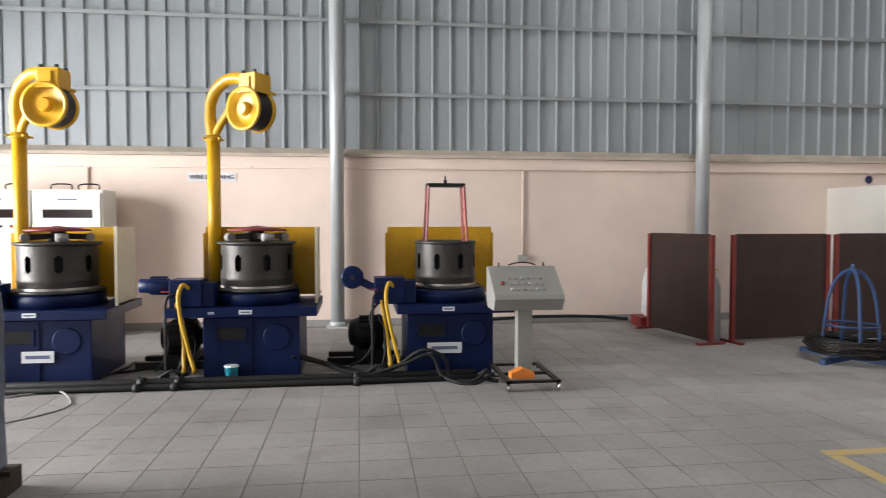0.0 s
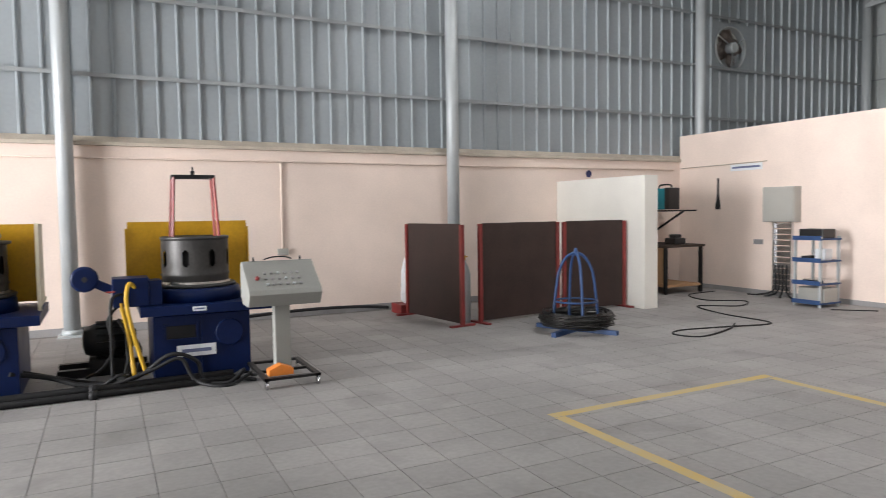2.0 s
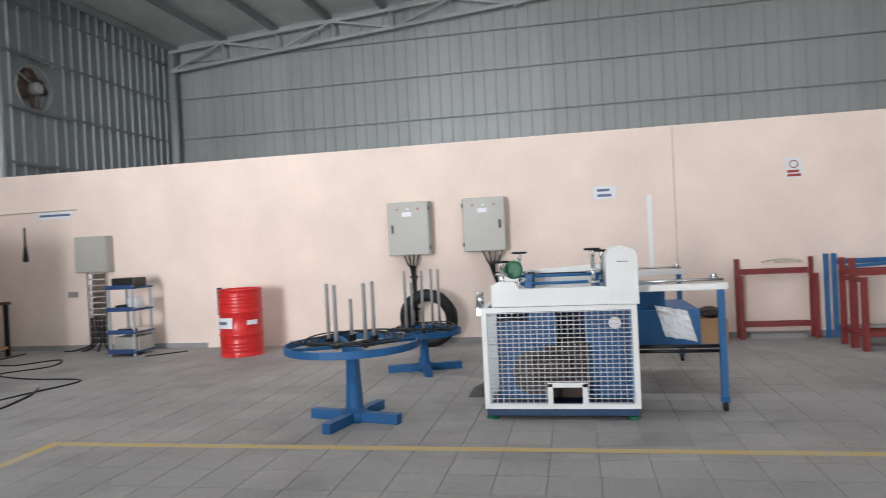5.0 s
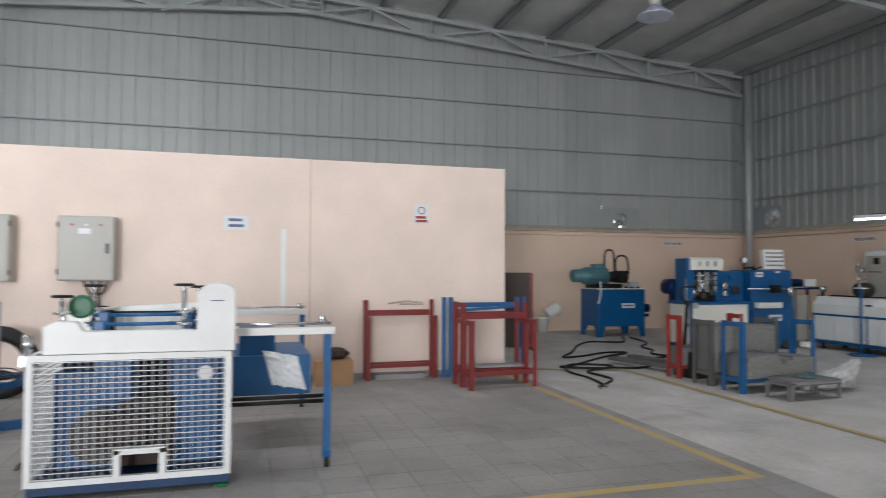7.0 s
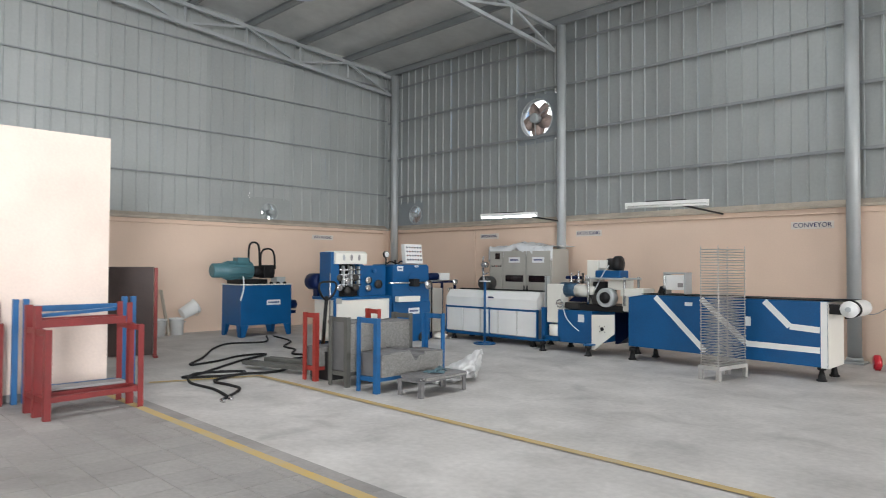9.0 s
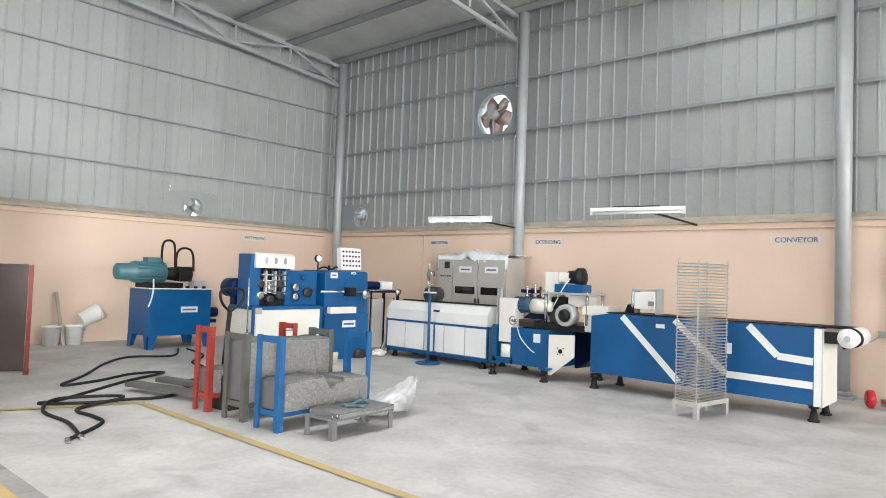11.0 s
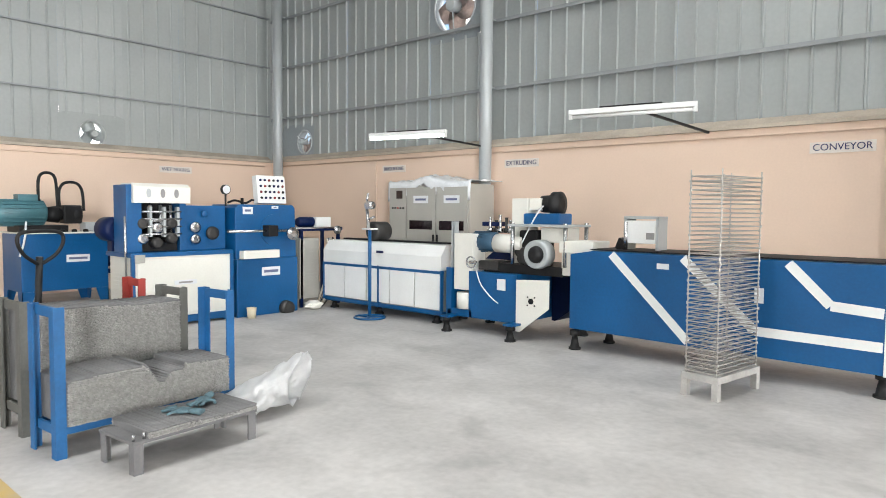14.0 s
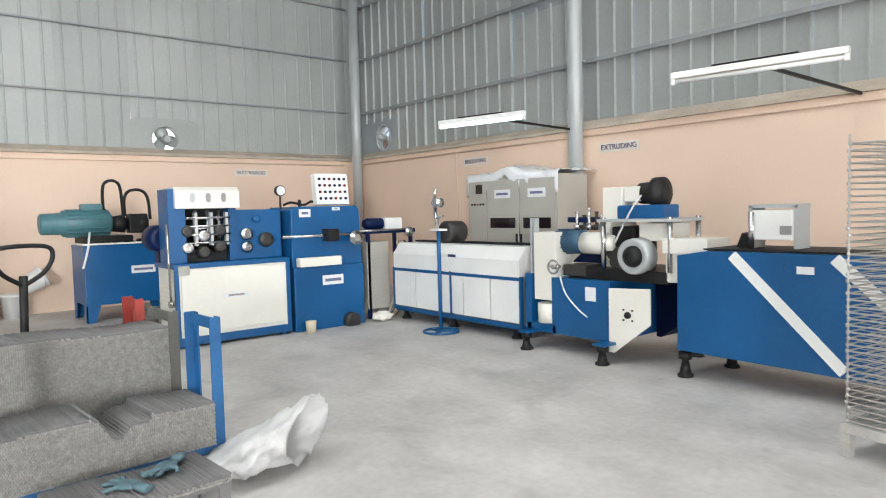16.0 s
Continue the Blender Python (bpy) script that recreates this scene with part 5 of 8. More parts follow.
for k in range(22):
    z = 0.13 + 0.69 * k / 21
    for y0, y1 in ((-0.54, 0.54),) if z > 0.26 else ((-0.54, -0.20), (0.10, 0.54)):
        box(bm, -0.007, y0, z - 0.0027, -0.003, y1, z + 0.0027)
tagged(part("front_mesh", bm, M_MESHW, cage, "white coated wire mesh"), kind="stuff")
for side in (-0.56, 0.56):
    bm = B()
    for k in range(22):
        box(bm, 0.02 + 0.68 * k / 21 - 0.002, side - 0.002, 0.11, 0.02 + 0.68 * k / 21 + 0.002, side + 0.002, 0.84)
    for k in range(25):
        z = 0.125 + 0.70 * k / 24
        box(bm, 0.02, side - 0.005, z - 0.0025, 0.70, side - 0.001, z + 0.0025)
    tagged(part("side_mesh", bm, M_MESHW, cage), kind="stuff")
bm = B()
for (y0, z0, y1, z1) in ((-0.20, 0.11, -0.16, 0.28), (0.06, 0.11, 0.10, 0.28), (-0.20, 0.25, 0.10, 0.285)):
    box(bm, -0.025, y0, z0, 0.02, y1, z1, 0.003)
part("hatch_frame", bm, M_WHITE, cage)
# Added navy plates close top and rear, keeping light out of the cage.
bm = B()
box(bm, 0.02, -0.54, 0.835, 0.66, 0.54, 0.86)
part("top_plate", bm, M_NAVY, K)
bm = B()
box(bm, 0.66, -0.54, 0.09, 0.70, 0.54, 0.86)
part("dark_backing", bm, M_NAVY, K)
for (x0, y0, z0, x1, y1, z1, mat, nm) in ((0.28, -0.50, 0.10, 0.62, -0.20, 0.80, M_LBLUE, "drive_frame"), (0.28, 0.10, 0.10, 0.62, 0.50, 0.72, M_LBLUE, "drive_frame"), (0.2, -0.22, 0.12, 0.62, 0.12, 0.55, M_PALLET, "gear_case"), (0.12, 0.02, 0.55, 0.5, 0.24, 0.83, M_BLUE, "belt_guard")):
    bm = B()
    box(bm, x0, y0, z0, x1, y1, z1, 0.012)
    part(nm, bm, mat, K)
bm = B()
lathe(bm, (0.12, -0.08, 0.38), (0, 1, 0), [(0, 0.06), (0.02, 0.11), (0.28, 0.11), (0.3, 0.05)], 18)
part("motor", bm, M_PALLET, K, "dusty brown motor")
bm = B()
lathe(bm, (0.04, -0.42, 0.72), (1, 0, 0), [(0, 0.045), (0.03, 0.045)], 16)
part("gauge", bm, M_PLATE, K)
bm = B()
lathe(bm, (0.10, 0.20, 0.34), (1, 0, 0), [(0, 0.17), (0.05, 0.17), (0.05, 0.05)], 24)
part("flywheel", bm, M_CAST, K)
# white top
bm = B()
slab(bm, [(-0.57, 0.865), (0.50, 0.865), (0.50, 1.03), (0.44, 1.06), (0.32, 1.06), (0.28, 1.00), (-0.30, 1.00), (-0.57, 0.98)], (0.0, 0, 0), (0, 1, 0), (0, 0, 1), 0.10, 0.008)
part("front_apron", bm, M_WHITE, K)
bm = B()
slab(bm, [(-0.57, 0.865), (0.50, 0.865), (0.50, 1.10), (-0.30, 1.14), (-0.57, 1.14)], (0.60, 0, 0), (0, 1, 0), (0, 0, 1), 0.10, 0.008)
part("rear_apron", bm, M_WHITE, K)
bm = B()
o = [(-0.60, 0.865), (-0.37, 0.865), (-0.37, 1.22)] + [(-0.485 + 0.115 * math.cos(t), 1.22 + 0.075 * math.sin(t)) for t in [math.pi * k / 10 for k in range(11)]][1:-1] + [(-0.60, 1.22)]
slab(bm, o, (-0.02, 0, 0), (0, 1, 0), (0, 0, 1), 0.62, 0.006)
hood = part("hood", bm, M_WHITE, K, "round topped white end hood")
bm = B()
box(bm, -0.024, -0.53, 1.18, -0.0205, -0.45, 1.186)
part("writing", bm, M_INK, hood)
bm = B()
box(bm, 0.10, -0.37, 0.865, 0.60, 0.48, 0.93, 0.004)
part("bed", bm, M_WHITE, K)
for x in (0.16, 0.30, 0.52):
    bm = B()
    cyl(bm, (x, -0.36, 1.08 if x > 0.2 else 1.03), (x, 0.28, 1.08 if x > 0.2 else 1.03), 0.012, 8)
    for y in (-0.3, 0.22):
        box(bm, x - 0.02, y - 0.03, 0.93, x + 0.02, y + 0.03, 1.10 if x > 0.2 else 1.05, 0.004)
    part("guide_rail", bm, M_DARK if x > 0.4 else M_BLUE, K)
for (x, y, h) in ((0.12, 0.42, 1.20), (0.40, 0.30, 1.26), (0.15, -0.28, 1.27), (0.42, -0.36, 1.25)):
    bm = B()
    cyl(bm, (x, y, 0.93), (x, y, h), 0.016, 10)
    for z in (1.02, 1.10):
        lathe(bm, (x, y, z), (0, 0, 1), [(0, 0.05), (0.02, 0.05)], 14)
    part("adjusting_screw", bm, M_CHROME, K)
    bm = B()
    ring(bm, (x, y, h + 0.01), (0, 0, 1), 0.055, 0.009, 22, 6)
    bar(bm, (x - 0.055, y, h + 0.01), (x + 0.055, y, h + 0.01), 0.012, 0.01)
    bar(bm, (x, y - 0.055, h + 0.01), (x, y + 0.055, h + 0.01), 0.012, 0.01)
    part("handwheel", bm, M_DARK, K, "black spoked handwheel")
bm = B()
lathe(bm, (0.22, 0.34, 1.14), (1, 0, 0), [(0, 0.06), (0.01, 0.075), (0.05, 0.075), (0.06, 0.04)], 22)
part("pulley", bm, M_GREEN, K, "green pulley")
bm = B()
lathe(bm, (0.1, 0.60, 0.86), (0, 0, 1), [(0, 0.03), (0.12, 0.03), (0.12, 0.02)], 12)
box(bm, 0.02, 0.575, 0.80, 0.16, 0.62, 0.86)
part("side_bracket", bm, M_CHROME, K)
bm = B()
slab(bm, [(0, 0), (0.16, 0), (0.13, 0.05), (0.02, 0.10)], (6.45, 0.62, 0.0), (0, 1, 0), (0, 0, 1), 0.22, 0.01)
solid("foot_pedal", bm, M_CAST, "dark cast foot pedal on the floor", "pedal")

# trolley behind the cage
V = thing("roller_trolley", "blue and white roller table on castors with plastic sheet", "trolley", pose(6.0, -1.0, 0))
for x, y in ((0.0, -0.28), (2.1, -0.28), (2.1, 0.40), (0.0, 0.40)):
    bm = B()
    box(bm, x - 0.025, y - 0.025, 0.11, x + 0.025, y + 0.025, 0.93, 0.004)
    part("leg", bm, M_LBLUE, V)
    bm = B()
    lathe(bm, (x, y - 0.015, 0.045), (0, 1, 0), [(0, 0.042), (0.005, 0.045), (0.025, 0.045), (0.03, 0.042)], 16)
    cw = part("castor", bm, M_DARK, V)
    bm = B()
    box(bm, x - 0.03, y - 0.03, 0.07, x + 0.03, y + 0.03, 0.12, 0.004)
    part("fork", bm, M_BLUE, cw)
for x in (0.0, 2.1):
    bm = B()
    box(bm, x - 0.025, -0.33, 0.93, x + 0.025, 0.45, 0.98, 0.004)
    part("rail", bm, M_WHITE, V)
    for dz, dx in ((1.005, -0.015), (1.005, 0.03)):
        bm = B()
        cyl(bm, (x + dx, -0.30, dz), (x + dx, 0.45, dz), 0.010, 8)
        part("guide_rod", bm, M_CHROME, V)
bm = B()
cyl(bm, (0.0, -0.28, 0.50), (0.0, 0.40, 0.50), 0.014, 8)
cyl(bm, (0.02, -0.28, 0.46), (0.02, 0.40, 0.46), 0.014, 8)
part("tie_bar", bm, M_DARK, V)
bm = B()
box(bm, 0.55, -0.22, 0.42, 1.5, 0.40, 0.72, 0.006)
part("tank", bm, M_LBLUE, V, "pale blue drip tank")
bm = B()
box(bm, 0.6, 0.05, 0.72, 1.2, 0.32, 0.92, 0.006)
part("motor_box", bm, M_BLUE, V)
for (a, b) in (((0.15, -0.28), (0.15, -0.05)), ((2.1, -0.28), (2.1, -0.05))):
    bm = B()
    lathe(bm, (a[0], -0.26, 0.99), (0, 0, 1), [(0, 0.03), (0.03, 0.03), (0.04, 0.02), (0.05, 0.03), (0.06, 0.0)], 12)
    part("end_stop", bm, M_CHROME, V)
bm = B()
bmesh.ops.create_grid(bm, x_segments=14, y_segments=14, size=0.5)
for v in bm.verts:
    a, b = v.co.x, v.co.y
    v.co = Vector((6.52 + 0.03 * noise.noise(Vector((a * 7, b * 7, 1))), -1.02 + a * 0.26 + b * 0.07, 0.61 + b * 0.26 + a * 0.06 + 0.015 * noise.noise(Vector((a * 9, b * 9, 4)))))
bmesh.ops.solidify(bm, geom=bm.faces[:], thickness=0.003)
solid("plastic_sheet", bm, M_FILM, "crumpled clear plastic sheet draped over the blue tank", "plastic sheet")
bm = B()
box(bm, 0, 0, 0, 0.35, 0.45, 0.30, 0.006)
box(bm, 0.02, 0.01, 0.30, 0.34, 0.2, 0.304)
solid("carton", bm, M_CARD, "brown cardboard carton beside the trolley", "carton", pose(9.2, -1.98, 0))
bm = B()
bmesh.ops.create_icosphere(bm, subdivisions=3, radius=0.14)
for v in bm.verts:
    v.co = Vector((v.co.x * 0.8, v.co.y, v.co.z * 0.5)) * (1 + 0.3 * noise.noise(v.co * 14)) + Vector((9.38, -1.8, 0.37))
solid("rag_heap", bm, M_PALLET, "dark rag heap on the carton", "rag")


def step_rack(x, y, w, d, rz, label, mat=M_MAROON):
    """A rod rack stood empty: two low posts before two tall ones, with a bar across the tall pair."""
    Fm = thing("stacking_rack", label, "rack", pose(x, y, 0, 0, 0, rz), group="red steel racks by the partition")
    for a, h in ((0, 0.80), (d, 1.0)):
        for b, f in ((0, 1), (-w, -1)):
            bm = B()
            slab(bm, [(0, 0), (0.055, 0), (0.055, 0.007), (0.007, 0.007), (0.007, 0.055), (0, 0.055)], (a - 0.028, b + 0.028 * f, 0 if f < 0 else h), (1, 0, 0), (0, -f, 0), h)
            part("post", bm, mat, Fm)
        bm = B()
        box(bm, a - 0.022, -w + 0.03, 0.16, a + 0.022, -0.03, 0.21, 0.003)
        part("cross_bar", bm, mat, Fm)
    bm = B()
    box(bm, d - 0.020, -w + 0.03, 0.80, d + 0.024, -0.03, 0.87, 0.003)
    part("top_bar", bm, mat, Fm)
    for b in (0, -w):
        for z in (0.155, 0.745):
            bm = B()
            box(bm, 0.024, b - 0.022, z, d - 0.024, b + 0.022, z + 0.05, 0.003)
            part("side_bar", bm, mat, Fm)
    return Fm


step_rack(9.46, -2.20, 0.86, 0.15, 2, "red oxide steel rack standing empty by the partition")
step_rack(8.50, -3.22, 0.82, 0.24, 6, "red oxide steel rack pushed before two others")
step_rack(8.74, -3.21, 0.82, 0.26, 5, "red oxide steel rack nested between two others")
bm = B()
slab(bm, [(0, 0), (0.07, 0), (0.07, 0.006), (0.006, 0.006), (0.006, 0.05), (0, 0.05)], (9.36, -3.11, 0), (0, -1, 0), (1, 0, 0), -0.97)
solid("steel_upright", bm, M_STEEL, "pale blue-grey steel angle leaning by the partition", "steel bar")
blue_rack = thing("stacking_rack", "blue steel stacking rack behind the red frames", "rack", pose(9.50, -3.19, 0), group="red steel racks by the partition")
for b in (0.0, -0.09, -1.02, -1.11):
    bm = B()
    box(bm, -0.025, b - 0.025, 0, 0.025, b + 0.025, 1.03, 0.004)
    part("post", bm, M_LBLUE, blue_rack)
for z in (0.10, 0.90):
    bm = B()
    box(bm, -0.02, -0.995, z, 0.02, -0.115, z + 0.06, 0.003)
    part("cross_bar", bm, M_LBLUE, blue_rack)
bm = B()
bar(bm, (9.06, -3.24, 0.885), (9.13, -4.05, 0.93), 0.09, 0.03)
solid("blue_board", bm, M_LBLUE, "flat blue steel plate laid on the red frame", "plate")
for k in range(4):
    bm = B()
    box(bm, 8.80 + 0.05 * k, -4.0, 0.211, 8.84 + 0.05 * k, -3.25, 0.235, 0.003)
    solid("flat_bar", bm, M_SKIRT, "grey flat bar lying in the red rack", "steel bar", group="flat bars in the rack")
bm = B()
box(bm, 9.5, -2.95, 0.0, 9.6, -2.3, 0.07, 0.004)
solid("flat_bar", bm, M_SKIRT, "grey offcut lying under the red frame", "steel bar")
bm = B()
tube(bm, bend([(9.45, -2.45, 0.96), (9.48, -2.7, 0.985), (9.45, -2.9, 0.955), (9.47, -2.6, 0.955)]), 0.012, 6)
solid("hose_piece", bm, M_LEDGE, "short hose piece lying on the frame", "hose")
bm = B()
box(bm, X_P - 0.008, -1.21, 0.9, X_P - 0.003, -1.15, 1.88)
solid("white_strip", bm, M_WHITE, "white strip fixed upright on the partition", "strip")
Nt = thing("notice", "small white notice with two lines of writing", "notice", pose(X_P - 0.005, -0.62, 1.94, 0, 0, -90))
bm = B()
box(bm, -0.145, -0.003, -0.085, 0.145, 0.003, 0.085)
part("sheet", bm, M_PLATE, Nt)
bm = B()
bars(bm, -0.09, -0.07, 0.09, 0.07, 2, (0, -0.0035, 0))
part("writing", bm, M_INK, Nt)
Nt = thing("safety_notice", "white and red safety notice with a round symbol", "notice", pose(X_P - 0.005, -2.93, 2.11, 0, 0, -90))
bm = B()
box(bm, -0.095, -0.003, -0.125, 0.095, 0.003, 0.125)
part("sheet", bm, M_PLATE, Nt)
bm = B()
ring(bm, (0, -0.004, 0.045), (0, 1, 0), 0.045, 0.006, 20, 6)
bars(bm, -0.08, -0.115, 0.08, -0.02, 2, (0, -0.0035, 0), fill=0.7)
part("red_marks", bm, M_RED, Nt)

# ---- electrode line by the south wall ----


def levelling_foot(parent, x, y, h=0.16):
    bm = B()
    lathe(bm, (x, y, 0), (0, 0, 1), [(0, 0.06), (0.02, 0.06), (0.025, 0.045), (h * 0.7, 0.025), (h * 0.72, 0.05), (h, 0.05)], 14)
    return part("levelling_foot", bm, M_DARK, parent, "black bell-shaped levelling foot")


# hydraulic power tank
T = thing("hydraulic_tank", "blue hydraulic tank with a teal motor and looped hoses", "hydraulic unit", pose(13.6, -7.76, 0))
bm = B()
box(bm, 0, -1.10, 0.22, 0.75, 0, 0.99, 0.008)
tank = part("tank", bm, M_BLUE, T)
for a, b in ((0.0, 0.0), (0.0, -1.10), (0.75, 0.0), (0.75, -1.10)):
    sx, sy = (1 if a == 0 else -1), (-1 if b == 0 else 1)
    bm = B()
    slab(bm, [(0, 0), (0.10, 0), (0.17, 0.22), (0, 0.22)], (a, b, 0), (0, sy, 0), (0, 0, 1), 0.012 if (sx * sy) > 0 else -0.012)
    slab(bm, [(0, 0), (0.10, 0), (0.17, 0.22), (0, 0.22)], (a, b, 0), (sx, 0, 0), (0, 0, 1), 0.012 if (sx * sy) < 0 else -0.012)
    part("leg", bm, M_BLUE, T)
bm = B()
box(bm, -0.02, -1.12, 0.99, 0.77, 0.02, 1.01, 0.003)
part("top_plate", bm, M_CREAM, T)
for k in range(7):
    bm = B()
    lathe(bm, (0.06, -0.08 - 0.15 * k, 1.01), (0, 0, 1), [(0, 0.035), (0.03, 0.035), (0.04, 0.015)], 10)
    part("filler_cap", bm, M_DARK, T)
bm = B()
box(bm, -0.006, -0.85, 0.60, 0.0, -0.55, 0.70)
pl = part("label_plate", bm, M_PLATE, T)
bm = B()
box(bm, -0.0085, -0.82, 0.635, -0.006, -0.58, 0.665)
part("writing", bm, M_INK, pl)
bm = B()
box(bm, 0.10, -0.62, 1.01, 0.6, -0.02, 1.10, 0.006)
part("motor_bed", bm, M_DARK, T)
bm = B()
lathe(bm, (0.35, 0.42, 1.27), (0, -1, 0), [(0, 0.11), (0.02, 0.135), (0.24, 0.14), (0.26, 0.17), (0.80, 0.17), (0.84, 0.10)], 28)
mo = part("motor", bm, M_TEAL, T, "large finned teal electric motor")
for k in range(18):
    a = 2 * math.pi * k / 18
    bm = B()
    bar(bm, (0.35 + 0.175 * math.cos(a), 0.12, 1.27 + 0.175 * math.sin(a)), (0.35 + 0.175 * math.cos(a), -0.36, 1.27 + 0.175 * math.sin(a)), 0.008, 0.02, (math.cos(a), 0, math.sin(a)))
    part("fin", bm, M_TEAL, mo)
bm = B()
box(bm, 0.25, -0.30, 1.43, 0.45, -0.06, 1.52, 0.01)
part("terminal_box", bm, M_TEAL, T)
bm = B()
lathe(bm, (0.35, -0.42, 1.25), (0, -1, 0), [(0, 0.10), (0.15, 0.12), (0.16, 0.08), (0.3, 0.08), (0.36, 0.12), (0.44, 0.12), (0.46, 0.05)], 20)
box(bm, 0.25, -0.86, 1.12, 0.45, -0.62, 1.38, 0.02)
part("pump", bm, M_DARK, T)
bm = B()
box(bm, 0.2, -1.08, 1.01, 0.42, -0.88, 1.14, 0.01)
part("valve_block", bm, M_STEEL, T)
for y0, y1, z in ((-0.32, -0.54, 1.82), (-0.58, -0.88, 1.70)):
    bm = B()
    tube(bm, bend([(0.3, y0, 1.35), (0.3, y0, z - 0.12), (0.3, y0 * 0.75 + y1 * 0.25, z - 0.01), (0.3, y0 * 0.25 + y1 * 0.75, z - 0.01), (0.3, y1, z - 0.12), (0.3, y1 - 0.02, 1.30)]), 0.02, 10)
    part("hydraulic_hose", bm, M_RUB, T, "looped black hydraulic hose")
bm = B()
tube(bm, bend([(-0.02, 0.02, 0.70), (-0.04, -0.02, 0.85), (0.0, -0.06, 1.0), (0.1, -0.1, 1.15)]), 0.014, 8)
part("return_hose", bm, M_FILM, T)
bm = B()
lathe(bm, (0.25, -1.14, 0.58), (0, -1, 0), [(0, 0.06), (0.04, 0.09), (0.2, 0.09), (0.22, 0.04)], 16)
box(bm, 0.15, -1.3, 0.40, 0.4, -1.1, 0.46)
part("cooling_pump", bm, M_NAVY, T)

# rolling mill with white cabinet
Q = thing("mixing_mill", "blue mixing mill on a cream cabinet with rollers above", "machine", pose(11.0, -8.05, 0))
bm = B()
box(bm, 0.0, -1.23, 0.03, 0.06, 0.0, 0.11)
box(bm, 0.57, -1.23, 0.03, 0.63, 0.0, 0.11)
box(bm, 0.06, -1.2, 0.0, 0.57, -1.13, 0.08)
box(bm, 0.06, -0.1, 0.0, 0.57, -0.03, 0.08)
part("skid", bm, M_BLUE, Q)
bm = B()
box(bm, 0.02, -1.21, 0.11, 0.61, -0.02, 0.80, 0.006)
cab = part("cabinet", bm, M_CREAM, Q)
bm = B()
box(bm, 0.0, -1.23, 0.80, 0.64, 0.01, 0.85, 0.006)
box(bm, 0.0, -0.035, 0.11, 0.03, 0.005, 0.80)
box(bm, 0.0, -1.23, 0.11, 0.03, -1.19, 0.80)
part("frame", bm, M_BLUE, Q)
bm = B()
box(bm, 0.008, -1.15, 0.15, 0.018, -0.06, 0.77, 0.003)
door = part("door", bm, M_CREAM, cab)
bm = B()
box(bm, 0.004, -0.75, 0.47, 0.008, -0.48, 0.52)
part("badge", bm, M_PLATE, door)
bm = B()
box(bm, 0.001, -0.70, 0.485, 0.004, -0.53, 0.505)
part("writing", bm, M_SKIRT, door)
for k in range(9):
    bm = B()
    box(bm, 0.30, -0.018, 0.24 + 0.045 * k, 0.52, -0.010, 0.255 + 0.045 * k)
    part("louvre", bm, M_CREAM, cab)
bm = B()
box(bm, -0.012, -0.14, 0.74, 0.008, -0.03, 0.83, 0.003)
part("switch_box", bm, M_GREY, cab)
bm = B()
cyl(bm, (0.1, 0.02, 0.45), (0.08, 0.035, 1.25), 0.012, 8)
lathe(bm, (0.1, -0.02, 0.45), (0, 1, 0), [(0, 0.035), (0.06, 0.035)], 14)
part("lever", bm, M_CHROME, Q)
bm = B()
box(bm, 0.10, -0.16, 0.85, 0.42, 0.01, 1.60, 0.006)
part("column", bm, M_BLUE, Q)
bm = B()
box(bm, 0.14, -0.70, 0.85, 0.42, -0.62, 1.40, 0.006)
part("housing", bm, M_BLUE, Q)
bm = B()
slab(bm, [(0, 1.40), (0.30, 1.40), (0.30, 1.62), (0.06, 1.62), (0.0, 1.58)], (0.05, -0.05, 0), (1, 0, 0), (0, 0, 1), 0.66, 0.006)
hd = part("head_cover", bm, M_CREAM, Q)
for k in range(3):
    bm = B()
    o = [(0.026 * math.cos(t), 0.05 * math.copysign(abs(math.sin(t)) ** 0.8, math.sin(t))) for t in [2 * math.pi * j / 16 for j in range(16)]]
    slab(bm, o, (0.046, -0.22 - 0.16 * k, 1.51), (0, 1, 0), (0, 0, 1), 0.006)
    part("window", bm, M_SKIRT if k else M_STEEL, hd)
for k in range(4):
    bm = B()
    lathe(bm, (0.16, -0.16 - 0.12 * k, 1.05), (0, 0, 1), [(0, 0.018), (0.33, 0.018)], 10)
    part("guide_bar", bm, M_CHROME, Q)
for j, z in enumerate((1.20, 1.30)):
    bm = B()
    cyl(bm, (0.13, -0.62, z), (0.13, -0.12, z), 0.014, 8)
    part("cross_shaft", bm, M_CHROME, Q)
for k in range(6):
    bm = B()
    y, z = -0.17 - 0.17 * (k // 2), 1.0 + 0.17 * (k % 2) - 0.05 * ((k // 2) % 2)
    lathe(bm, (0.08, y, z), (1, 0, 0), [(0, 0.03), (0.0, 0.055), (0.05, 0.065), (0.09, 0.065), (0.10, 0.04), (0.2, 0.04)], 18)
    part("forming_roll", bm, M_CAST if k % 3 else M_CHROME, Q)
# Dark plate added as a backdrop behind the rolls.
bm = B()
box(bm, 0.34, -0.62, 0.85, 0.42, -0.16, 1.40)
part("dark_backing", bm, M_DARK, Q)
for k in range(3):
    bm = B()
    box(bm, 0.10, -0.28 - 0.16 * k, 1.02, 0.16, -0.25 - 0.16 * k, 1.36, 0.003)
    part("roll_bracket", bm, M_STEEL, Q)
for k in range(4):
    bm = B()
    cyl(bm, (0.10, -0.62, 1.05 + 0.085 * k), (0.10, -0.16, 1.05 + 0.085 * k), 0.010, 8)
    part("tie_rod", bm, M_CHROME, Q)
bm = B()
